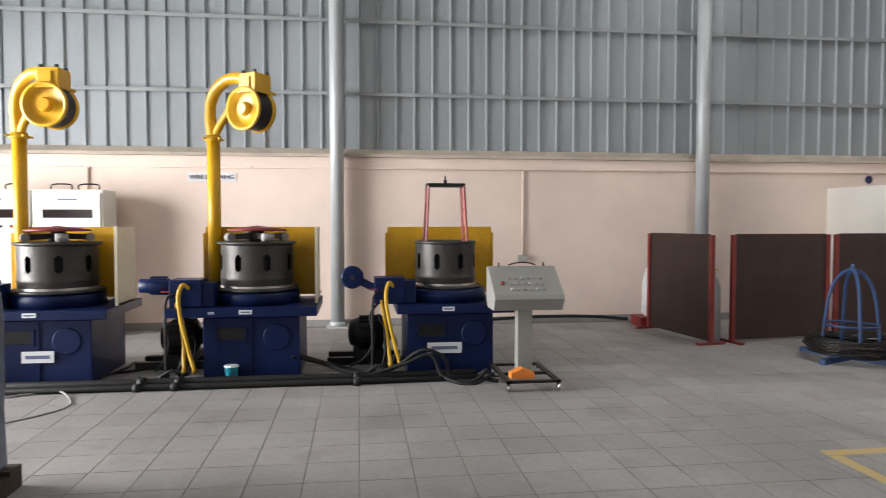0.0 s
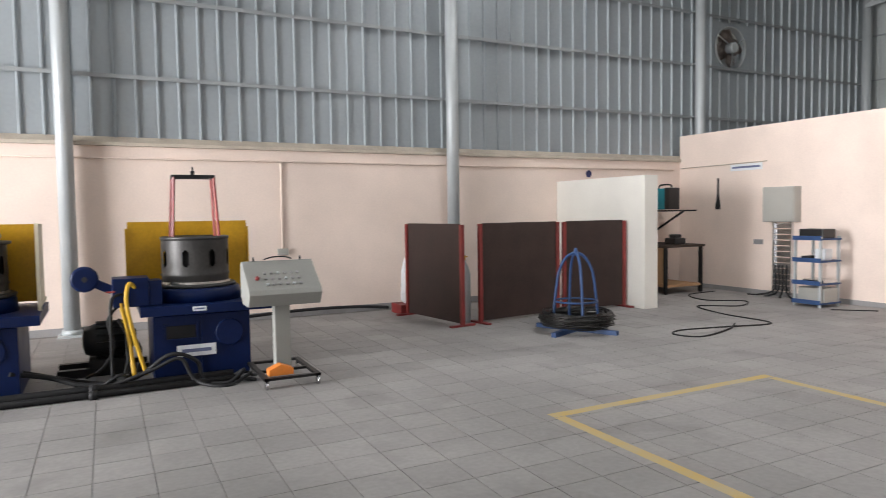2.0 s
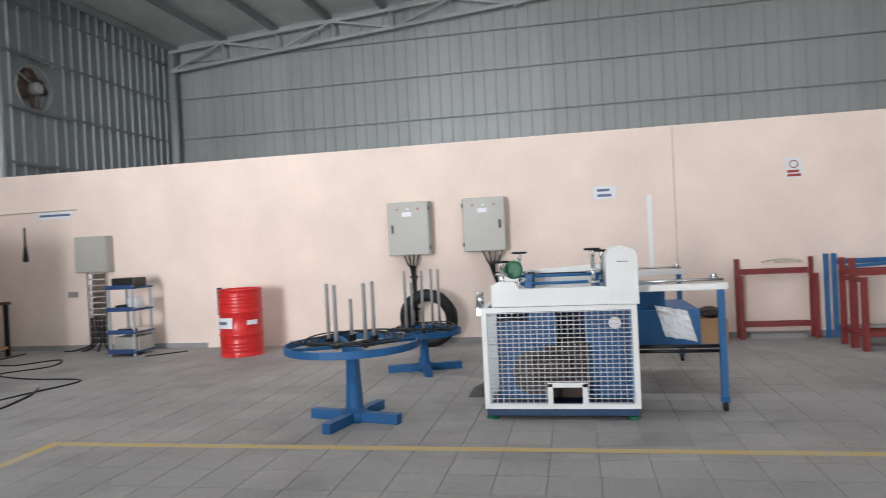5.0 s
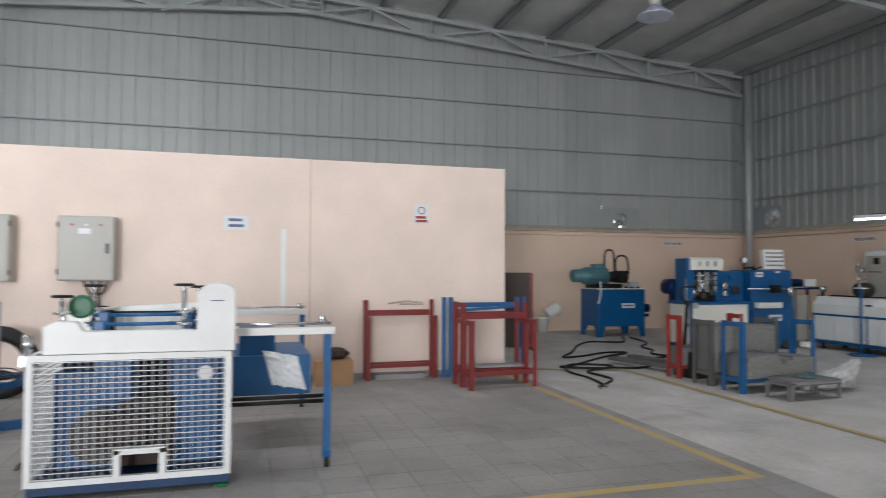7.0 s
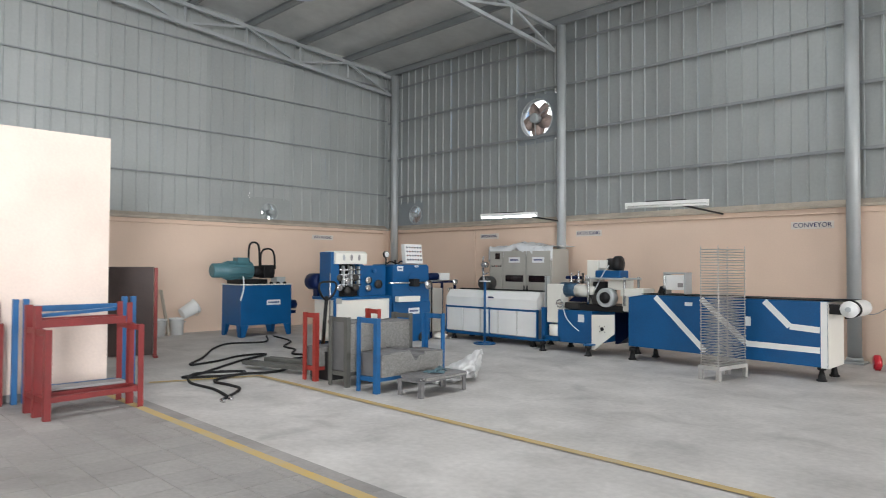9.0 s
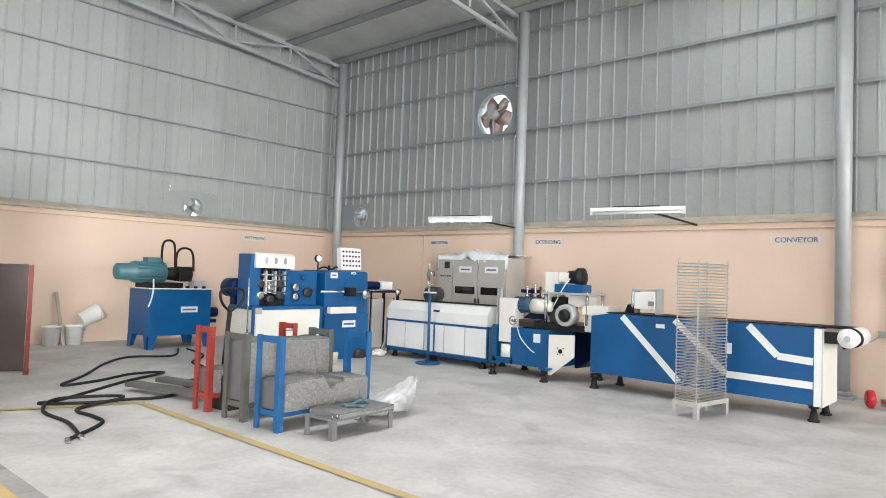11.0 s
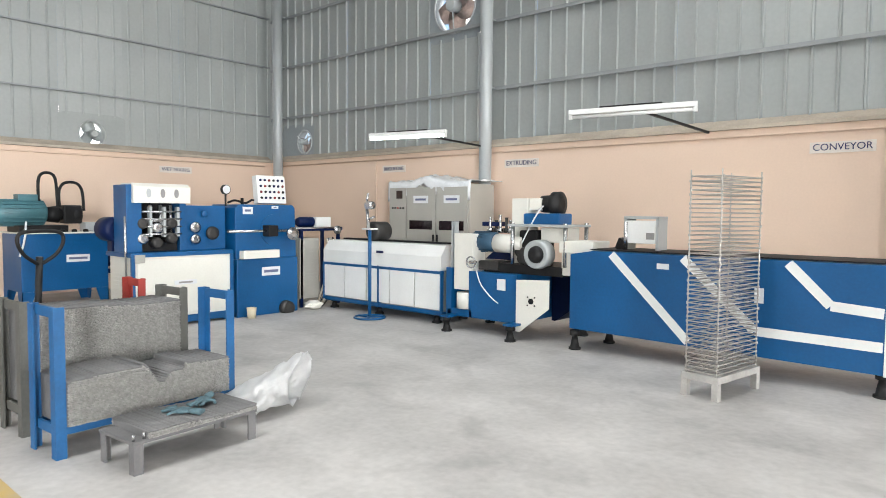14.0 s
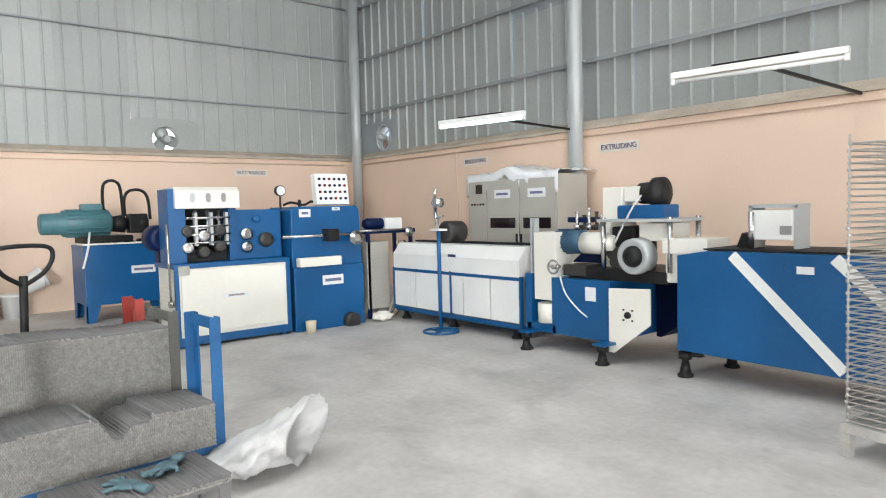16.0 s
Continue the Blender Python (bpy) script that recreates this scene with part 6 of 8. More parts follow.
box(bm, 0.2, -0.62, 0.85, 0.34, -0.16, 0.98, 0.01)
part("roll_bed", bm, M_DARK, Q)
bm = B()
box(bm, 0.16, -1.22, 0.85, 0.5, -0.70, 1.38, 0.008)
part("gear_housing", bm, M_BLUE, Q)
for y, z, r, mat in ((-0.80, 1.12, 0.065, M_CHROME), (-0.80, 0.98, 0.06, M_CHROME), (-1.02, 1.05, 0.08, M_CAST), (-0.92, 1.28, 0.04, M_BLUE)):
    bm = B()
    lathe(bm, (0.10, y, z), (1, 0, 0), [(0, r * 0.4), (0.0, r), (0.03, r), (0.035, r * 0.5), (0.06, r * 0.5)], 20)
    part("feed_disc", bm, mat, Q)
bm = B()
lathe(bm, (0.44, -0.04, 1.10), (1, 0, 0), [(0, 0.09), (0.02, 0.14), (0.30, 0.14), (0.33, 0.07)], 22)
part("motor", bm, M_NAVY, Q)
bm = B()
box(bm, 0.50, -0.12, 0.85, 0.63, 0.0, 0.97, 0.008)
part("motor_stand", bm, M_NAVY, Q)

# press next to the mill
Pp = thing("slug_press", "tall blue slug press with a shaft and white button panel", "press", pose(11.0, -9.33, 0))
bm = B()
box(bm, 0.0, -0.90, 0.0, 0.70, 0.0, 0.72, 0.008)
part("lower_body", bm, M_BLUE, Pp)
bm = B()
slab(bm, [(0, 0.72), (-0.90, 0.72), (-0.88, 1.36), (-0.84, 1.40), (-0.05, 1.40), (0, 1.36)], (0.03, 0, 0), (0, 1, 0), (0, 0, 1), 0.62, 0.008)
up = part("upper_body", bm, M_BLUE, Pp)
bm = B()
o = [(0.20 * math.cos(t), 0.20 * math.sin(t)) for t in [2 * math.pi * j / 28 for j in range(28)]]
slab(bm, o, (0.022, -0.55, 1.08), (0, 1, 0), (0, 0, 1), 0.008)
part("cover_disc", bm, M_BLUE, up)
bm = B()
box(bm, -0.10, -0.55, 0.73, 0.0, -0.03, 0.83, 0.005)
part("tray", bm, M_CREAM, Pp)
for (y0, z0, y1, z1) in ((-0.62, 0.50, -0.35, 0.61), (-0.24, 1.28, -0.10, 1.37), (-0.62, 1.35, -0.52, 1.385)):
    bm = B()
    box(bm, -0.006 if z0 < 1 else 0.024, y0, z0, 0.0 if z0 < 1 else 0.03, y1, z1)
    pl = part("label_plate", bm, M_PLATE, Pp)
    bm = B()
    box(bm, -0.009 if z0 < 1 else 0.021, y0 + 0.03, z0 + (z1 - z0) * 0.35, -0.006 if z0 < 1 else 0.024, y1 - 0.03, z1 - (z1 - z0) * 0.35)
    part("writing", bm, M_INK, pl)
bm = B()
cyl(bm, (-0.05, 0.15, 1.07), (-0.05, -0.72, 1.07), 0.018, 12)
part("shaft", bm, M_CHROME, Pp)
bm = B()
box(bm, -0.12, -0.52, 1.0, 0.03, -0.38, 1.14, 0.01)
part("bearing", bm, M_DARK, Pp)
bm = B()
lathe(bm, (-0.08, -0.74, 1.03), (-1, 0, 0), [(0, 0.075), (0.02, 0.085), (0.05, 0.085), (0.05, 0.04), (0.07, 0.04)], 22)
part("handwheel", bm, M_CHROME, Pp)
bm = B()
lathe(bm, (-0.03, -0.70, 0.06), (1, 0, 0), [(-0.06, 0.06), (-0.06, 0.09), (0.02, 0.10), (0.05, 0.09)], 20)
part("drain_flange", bm, M_CAST, Pp)
bm = B()
slab(bm, [(0, 0), (0.43, 0), (0.43, 0.36), (0, 0.36)], (0.10, -0.80, 1.42), (0, 1, 0), (0.12, 0, 1), 0.10, 0.005)
pan = part("button_panel", bm, M_WHITE, Pp, "white panel with rows of push buttons")
for r in range(4):
    for k in range(6):
        bm = B()
        z = 1.49 + 0.075 * r
        lathe(bm, (0.10 + 0.12 * (z - 1.42) - 0.004, -0.75 + 0.066 * k, z), (-1, 0, 0.12), [(0, 0.016), (0.012, 0.016), (0.014, 0.01)], 10)
        part("button", bm, (M_NAVY, M_DARK, M_MAROON, M_NAVY)[(r + k) % 4], pan)
bm = B()
cyl(bm, (0.15, 0.06, 1.38), (0.15, 0.06, 1.52), 0.012, 8)
lathe(bm, (0.13, 0.06, 1.58), (1, 0, 0), [(0, 0.06), (0.04, 0.06)], 20)
g = part("gauge_body", bm, M_CAST, Pp)
bm = B()
lathe(bm, (0.124, 0.06, 1.58), (1, 0, 0), [(0, 0.05), (0.005, 0.05)], 20)
part("dial", bm, M_PLATE, g)
bm = B()
tube(bm, bend([(0.2, 0.0, 1.42), (0.2, -0.1, 1.45), (0.2, -0.25, 1.42), (0.2, -0.35, 1.46), (0.2, -0.42, 1.42)]), 0.014, 8)
lathe(bm, (0.2, -0.2, 1.40), (0, 0, 1), [(0, 0.02), (0.08, 0.02)], 8)
part("pipework", bm, M_DARK, Pp)
bm = B()
lathe(bm, (10.88, -9.45, 0), (0, 0, 1), [(0, 0.05), (0.13, 0.06), (0.13, 0.052), (0.02, 0.045)], 16)
solid("paint_pot", bm, M_GUARDB, "small cream paint pot on the floor", "pot")
bm = B()
bmesh.ops.create_icosphere(bm, subdivisions=3, radius=0.1)
for v in bm.verts:
    v.co = Vector((v.co.x, v.co.y * 1.3, max(v.co.z, -0.4) * 0.6)) * (1 + 0.3 * noise.noise(v.co * 18)) + Vector((10.95, -10.45, 0.06))
solid("cloth_heap", bm, M_WHITEWASH, "crumpled pale cloth on the floor", "cloth")

# feed table between press and covered machine
Fd = thing("feed_table", "grey steel feed table with hanging hoses", "table", pose(11.15, -10.38, 0))
bm = B()
box(bm, 0.0, -0.75, 1.05, 0.45, 0.0, 1.10, 0.004)
part("top", bm, M_NAVY, Fd)
for a, b in ((0.04, -0.05), (0.40, -0.05), (0.04, -0.70), (0.40, -0.70)):
    bm = B()
    box(bm, a - 0.02, b - 0.02, 0, a + 0.02, b + 0.02, 1.05)
    part("leg", bm, M_NAVY, Fd)
bm = B()
box(bm, 0.02, -0.34, 0.12, 0.42, -0.02, 0.95, 0.006)
part("side_box", bm, M_GREY, Fd)
for k in range(12):
    bm = B()
    box(bm, 0.012, -0.30, 0.25 + 0.05 * k, 0.02, -0.06, 0.265 + 0.05 * k)
    part("louvre", bm, M_GREY, Fd)
bm = B()
lathe(bm, (0.2, -0.1, 1.17), (0, -1, 0), [(0, 0.05), (0.04, 0.07), (0.45, 0.07), (0.48, 0.04)], 16)
part("cylinder", bm, M_NAVY, Fd)
bm = B()
box(bm, 0.1, -0.62, 1.10, 0.34, -0.36, 1.24, 0.01)
part("hopper_plate", bm, M_WHITE, Fd)
for k in range(4):
    bm = B()
    tube(bm, bend([(-0.05 + 0.03 * k, -0.42 - 0.06 * k, 0.95), (-0.08, -0.44 - 0.06 * k, 0.7), (-0.05 + 0.02 * k, -0.40 - 0.07 * k, 0.4), (0.0, -0.3 - 0.05 * k, 0.06), (-0.1, -0.1 - 0.06 * k, 0.02)]), 0.014, 8)
    part("hose", bm, M_CHROME if k % 2 else M_LEDGE, Fd)
bm = B()
cyl(bm, (0.0, 0.3, 1.09), (0.0, -0.68, 1.09), 0.014, 10)
lathe(bm, (-0.03, -0.62, 1.06), (-1, 0, 0), [(0, 0.06), (0.03, 0.06), (0.03, 0.025), (0.05, 0.025)], 18)
part("feed_shaft", bm, M_CHROME, Fd)

# long covered machine
Y0 = -10.68
Cv = thing("covered_press", "long machine under white panels with a blue frame", "machine", pose(0, Y0, 0))
bm = B()
slab(bm, [(0, 0.63), (0, 0.80), (-0.10, 0.93), (-0.75, 0.93), (-0.75, 0.63)], (8.86, 0, 0), (0, 1, 0), (0, 0, 1), 2.16, 0.006)
part("lid", bm, M_WHITE, Cv, "sloping white cover lid")
for k in range(5):
    bm = B()
    a = 8.88 + 0.43 * k
    box(bm, a, -0.03, 0.17, a + 0.41, -0.01, 0.60, 0.004)
    pn = part("side_panel", bm, M_WHITE, Cv)
    if k in (0, 2, 4):
        for j in range(6):
            bm = B()
            box(bm, a + 0.05, -0.012, 0.30 + 0.03 * j, a + 0.15, -0.006, 0.31 + 0.03 * j)
            part("louvre", bm, M_WHITE, pn)
bm = B()
for z in (0.14, 0.615):
    box(bm, 8.84, -0.035, z - 0.018, 11.04, -0.003, z + 0.018)
for x in (8.86, 9.93, 11.02):
    box(bm, x - 0.012, -0.04, 0.12, x + 0.012, 0.002, 0.64)
box(bm, 8.84, -0.72, 0.10, 11.04, -0.04, 0.15)
part("frame", bm, M_BLUE, Cv)
bm = B()
box(bm, 8.86, -0.75, 0.15, 11.02, -0.04, 0.62)
part("core", bm, M_GREY, Cv)
bm = B()
box(bm, 8.86, -0.40, 0.935, 10.95, -0.30, 0.955)
part("belt", bm, M_RUB, Cv)
bm = B()
box(bm, 9.82, 0.006, 0.80, 9.95, 0.009, 0.83)
for a, b in ((9.0, -0.1), (9.0, -0.6), (10.0, -0.1), (10.9, -0.1), (10.9, -0.6)):
    levelling_foot(Cv, a, b, 0.12)
part("badge", bm, M_SIGNBLUE, Cv)
bm = B()
lathe(bm, (10.3, -0.5, 1.06), (0, 1, 0), [(0, 0.12), (0.02, 0.13), (0.25, 0.13), (0.27, 0.1)], 22)
part("end_drum", bm, M_CAST, Cv)

St = thing("clamp_stand", "slim blue stand with a round base and clamp on top", "stand", pose(9.83, -10.45, 0))
bm = B()
cyl(bm, (0, 0, 0.02), (0, 0, 1.10), 0.022, 12)
part("pole", bm, M_BLUE, St)
bm = B()
ring(bm, (0, 0, 0.015), (0, 0, 1), 0.19, 0.013, 26, 6)
for k in range(3):
    a = 2.1 * k
    bar(bm, (0, 0, 0.018), (0.19 * math.cos(a), 0.19 * math.sin(a), 0.018), 0.03, 0.02)
part("base", bm, M_BLUE, St)
bm = B()
box(bm, -0.08, -0.06, 1.10, 0.08, 0.06, 1.12, 0.003)
part("plate", bm, M_WHITE, St)
bm = B()
cyl(bm, (0.02, 0, 1.12), (0.05, 0, 1.35), 0.02, 10)
lathe(bm, (0.0, -0.05, 1.40), (0, 1, 0), [(0, 0.05), (0.1, 0.05)], 14)
cyl(bm, (0.06, 0, 1.42), (0.03, 0, 1.55), 0.014, 8)
cyl(bm, (0.05, 0, 1.22), (-0.08, 0, 1.26), 0.014, 8)
part("clamp", bm, M_CHROME, St)

# grey double cabinet with plastic on top
Cg = thing("drive_cabinet", "grey double-door drive cabinet with plastic sheet on top", "cabinet", pose(9.50, -12.0, 0))
bm = B()
box(bm, 0, -0.55, 0, 1.58, 0, 1.72, 0.008)
part("body", bm, M_GREY, Cg)
for x0, x1 in ((0.03, 0.60), (0.62, 1.19)):
    bm = B()
    box(bm, x0, 0.002, 0.08, x1, 0.02, 1.68, 0.004)
    d = part("door", bm, M_GREY, Cg)
    bm = B()
    box(bm, x0 + 0.06, 0.018, 1.07, x1 - 0.06, 0.026, 1.20, 0.003)
    part("meter_window", bm, M_SCREEN, d)
    bm = B()
    box(bm, x0 + 0.14, 0.019, 1.45, x1 - 0.14, 0.024, 1.56)
    pl = part("label_plate", bm, M_PLATE, d)
    bm = B()
    box(bm, x0 + 0.18, 0.0235, 1.49, x1 - 0.18, 0.026, 1.52)
    part("writing", bm, M_INK, pl)
    bm = B()
    a = x1 - 0.035 if x0 < 0.3 else x0 + 0.02
    box(bm, a, 0.02, 0.88, a + 0.02, 0.045, 1.0, 0.003)
    part("handle", bm, M_BLACKP, d)
bm = B()
box(bm, 1.21, 0.002, 0.08, 1.55, 0.02, 1.68, 0.004)
d = part("side_door", bm, M_GREY, Cg)
bm = B()
box(bm, 1.28, 0.018, 1.52, 1.40, 0.03, 1.64, 0.003)
part("meter", bm, M_SCREEN, d)
for k in range(5):
    bm = B()
    lathe(bm, (1.26 + 0.055 * k, 0.02, 1.38), (0, 1, 0), [(0, 0.014), (0.012, 0.014)], 10)
    part("button", bm, M_RED if k == 2 else M_DARK, d)
bm = B()
bmesh.ops.create_grid(bm, x_segments=40, y_segments=22, size=0.5)
for v in bm.verts:
    x, y = v.co.x * 1.62, v.co.y * 0.9
    q = noise.noise(Vector((x * 4, y * 4, 2))) * 0.6 + noise.noise(Vector((x * 9, y * 9, 5))) * 0.4
    z = 1.76 + 0.10 * abs(q) + 0.09 * max(0, 1 - abs(x - 0.0) * 3)
    yy = y
    if y > 0.26:
        z -= (y - 0.26) * (1.1 + 1.2 * noise.noise(Vector((x * 3, 0, 7))))
        yy = 0.29 + 0.03 * q
    v.co = Vector((10.29 + x, -12.28 + yy, z))
bmesh.ops.solidify(bm, geom=bm.faces[:], thickness=0.003)
for f in bm.faces:
    f.smooth = True
solid("plastic_cover", bm, M_FILM, "crumpled translucent plastic sheet over the cabinet top", "plastic sheet")

# extruder head
Ex = thing("extruder", "blue and cream extruder head with motors on levelling feet", "extruder", pose(0, -10.55, 0))
bm = B()
box(bm, 7.70, -0.75, 0.16, 8.35, -0.02, 0.68, 0.008)
box(bm, 8.30, -0.75, 0.16, 8.66, -0.02, 0.24, 0.006)
box(bm, 8.60, -0.75, 0.16, 8.68, -0.02, 0.70, 0.006)
part("base", bm, M_BLUE, Ex)
bm = B()
slab(bm, [(0.0, 0.64), (0.66, 0.64), (0.66, 0.55), (0.05, 0.12), (0.0, 0.12)], (7.70, -0.70, 0), (-1, 0, 0), (0, 0, 1), -0.60, 0.006)
part("chute_body", bm, M_NAVY, Ex)
bm = B()
slab(bm, [(0.02, 0.63), (0.42, 0.65), (0.42, 0.36), (0.07, 0.09), (0.02, 0.09)], (7.71, 0.0, 0), (-1, 0, 0), (0, 0, 1), 0.012, 0.003)
pn = part("front_panel", bm, M_CREAM, Ex, "cream five-sided panel")
bm = B()
lathe(bm, (7.50, 0.012, 0.42), (0, 1, 0), [(0, 0.028), (0.015, 0.028)], 16)
for k in range(4):
    a = math.pi / 4 + k * math.pi / 2
    lathe(bm, (7.50 + 0.06 * math.cos(a), 0.012, 0.42 + 0.06 * math.sin(a)), (0, 1, 0), [(0, 0.008), (0.008, 0.008)], 8)
part("bearing", bm, M_DARK, pn)
bm = B()
box(bm, 7.20, -0.72, 0.68, 8.20, -0.10, 0.78, 0.006)
part("bed", bm, M_DARK, Ex)
bm = B()
box(bm, 8.30, -0.25, 0.46, 8.57, -0.03, 1.09, 0.006)
part("upright_cover", bm, M_CREAM, Ex)
bm = B()
lathe(bm, (8.44, -0.08, 0.25), (0, 0, 1), [(0, 0.10), (0.18, 0.10)], 18)
part("drain_pot", bm, M_CREAM, Ex)
bm = B()
lathe(bm, (8.42, -0.20, 1.0), (-1, 0, 0), [(0, 0.06), (0.02, 0.105), (0.30, 0.11), (0.32, 0.085)], 22)
for k in range(14):
    a = 2 * math.pi * k / 14
    bar(bm, (8.39, -0.20 + 0.112 * math.cos(a), 1.0 + 0.112 * math.sin(a)), (8.24, -0.20 + 0.112 * math.cos(a), 1.0 + 0.112 * math.sin(a)), 0.006, 0.014, (0, math.cos(a), math.sin(a)))
part("motor", bm, M_MOTOR, Ex, "dark blue finned motor")
bm = B()
lathe(bm, (8.10, -0.20, 0.99), (-1, 0, 0), [(0, 0.10), (0.24, 0.10), (0.25, 0.085), (0.36, 0.085)], 22)
part("barrel", bm, M_CREAM, Ex)
bm = B()
slab(bm, [(0, 0.80), (0.45, 0.80), (0.36, 0.88), (0.1, 0.88)], (8.35, -0.32, 0), (-1, 0, 0), (0, 0, 1), -0.22, 0.006)
part("saddle", bm, M_NAVY, Ex)
bm = B()
ring(bm, (8.28, 0.03, 0.78), (0, 1, 0), 0.06, 0.009, 22, 6)
cyl(bm, (8.28, -0.05, 0.78), (8.28, 0.04, 0.78), 0.02, 10)
bar(bm, (8.22, 0.03, 0.78), (8.34, 0.03, 0.78), 0.012, 0.012)
part("handwheel", bm, M_CHROME, Ex)
bm = B()
box(bm, 7.76, -0.50, 0.78, 7.96, -0.28, 1.48, 0.006)
part("tall_column", bm, M_CREAM, Ex)
bm = B()
lathe(bm, (7.66, -0.40, 1.42), (-1, 0, 0), [(0, 0.05), (0.02, 0.09), (0.14, 0.095), (0.16, 0.13), (0.24, 0.13), (0.26, 0.05)], 22)
part("top_motor", bm, M_DARK, Ex, "black top motor")
bm = B()
box(bm, 7.60, -0.5, 1.35, 7.75, -0.3, 1.48, 0.01)
part("motor_cap", bm, M_CREAM, Ex)
bm = B()
box(bm, 7.35, -0.52, 1.20, 7.80, -0.26, 1.32, 0.02)
part("gear_case", bm, M_BLUE, Ex)
bm = B()
box(bm, 7.15, -0.56, 1.18, 7.86, -0.06, 1.205, 0.003)
part("deck", bm, M_STEEL, Ex)
for a, b in ((7.18, -0.1), (7.82, -0.1), (7.18, -0.52), (7.82, -0.52)):
    bm = B()
    cyl(bm, (a, b, 0.78), (a, b, 1.22), 0.022, 12)
    part("tie_rod", bm, M_CHROME, Ex)
bm = B()
lathe(bm, (7.48, -0.02, 0.90), (0, -1, 0), [(0.03, 0.06), (0.0, 0.125), (0.005, 0.145), (0.05, 0.15), (0.14, 0.15), (0.16, 0.12)], 36)
part("cutting_wheel", bm, M_STEEL, Ex, "grey belt wheel")
bm = B()
lathe(bm, (7.48, 0.0, 0.90), (0, -1, 0), [(-0.03, 0.03), (-0.02, 0.06), (0.01, 0.085), (0.035, 0.09)], 20)
part("wheel_hub", bm, M_DARK, Ex)
bm = B()
box(bm, 7.25, -0.5, 1.02, 7.52, -0.18, 1.17, 0.01)
part("cream_guard", bm, M_CREAM, Ex)
bm = B()
box(bm, 7.55, -0.5, 0.80, 7.78, -0.16, 1.14, 0.02)
part("die_head", bm, M_DARK, Ex)
bm = B()
box(bm, 8.16, -0.5, 1.17, 8.42, -0.34, 1.22, 0.01)
part("feed_guide", bm, M_NAVY, Ex)
for k in range(5):
    bm = B()
    x = 8.02 + 0.07 * k
    lathe(bm, (x, -0.34 - 0.02 * (k % 2), 1.10), (0, 0, 1), [(0, 0.035), (0.05, 0.035), (0.05, 0.016), (0.12 + 0.03 * (k % 3), 0.016), (0.14 + 0.03 * (k % 3), 0.022)], 12)
    part("adjusting_screw", bm, M_CAST if k % 2 else M_CHROME, Ex)
for k in range(4):
    bm = B()
    lathe(bm, (7.62 + 0.05 * k, -0.10 - 0.03 * k, 0.84 + 0.07 * (k % 2)), (0, 1, 0), [(0, 0.05), (0.03, 0.06), (0.05, 0.05)], 16)
    part("gear", bm, M_CAST, Ex)
bm = B()
tube(bm, bend([(7.52, -0.22, 1.40), (7.58, -0.18, 1.30), (7.66, -0.16, 1.15), (7.72, -0.12, 1.0)]), 0.008, 6)
part("motor_cable", bm, M_FILM, Ex)
bm = B()
box(bm, 7.98, -0.30, 0.70, 8.24, -0.06, 0.80, 0.01)
part("slide_block", bm, M_CAST, Ex)
for x in (8.58, 8.62):
    bm = B()
    box(bm, x, -0.12, 0.70, x + 0.02, -0.06, 1.22)
    part("guide_post", bm, M_STEEL, Ex)
bm = B()
box(bm, 6.86, -0.42, 0.93, 7.24, -0.08, 1.05, 0.008)
box(bm, 7.06, -0.36, 0.70, 7.22, -0.10, 0.93, 0.006)
part("outfeed_tray", bm, M_CREAM, Ex)
bm = B()
box(bm, 7.84, -0.012, 0.50, 7.95, -0.006, 0.62)
part("label_plate", bm, M_PLATE, Ex)
bm = B()
tube(bm, bend([(8.22, 0.01, 0.70), (8.15, 0.02, 0.55), (8.02, 0.01, 0.42), (7.92, 0.01, 0.36)]), 0.007, 6)
part("air_line", bm, M_WHITE, Ex)
for a, b in ((8.56, 0.10), (7.68, 0.12), (8.56, -0.7), (7.3, -0.7)):
    bm = B()
    box(bm, a - 0.06, min(b, -0.05) - 0.05 if b < 0 else -0.05, 0.16, a + 0.06, b + 0.05, 0.18)
    ft = levelling_foot(Ex, a, b)
    part("foot_plate", bm, M_BLUE, ft)

# conveyor oven
Cn = thing("conveyor", "long blue conveyor with white stripes and black belt", "conveyor", pose(0, -10.5, 0))
bm = B()
slab(bm, [(4.38, 0.17), (7.03, 0.21), (7.03, 0.93), (6.80, 0.97), (4.38, 0.97)], (0, 0, 0), (1, 0, 0), (0, 0, 1), 0.65, 0.004)
part("body", bm, M_BLUE, Cn)
bm = B()
box(bm, 4.366, -0.64, 0.16, 4.378, -0.01, 0.965, 0.002)
part("end_panel", bm, M_CREAM, Cn)
bm = B()
box(bm, 4.378, 0.001, 0.165, 4.45, 0.004, 0.965)
part("corner_strip", bm, M_WHITE, Cn)


def stripe(pts, w=0.075):
    bm = B()
    for k, (a, b) in enumerate(zip(pts, pts[1:])):
        bar(bm, (a[0], 0.003 + 0.0006 * k, a[1]), (b[0], 0.003 + 0.0006 * k, b[1]), 0.006, w, (0, 0, 1) if abs(a[1] - b[1]) < 0.1 else Vector((b[1] - a[1], 0, a[0] - b[0])))
    return part("white_stripe", bm, M_WHITE, Cn)


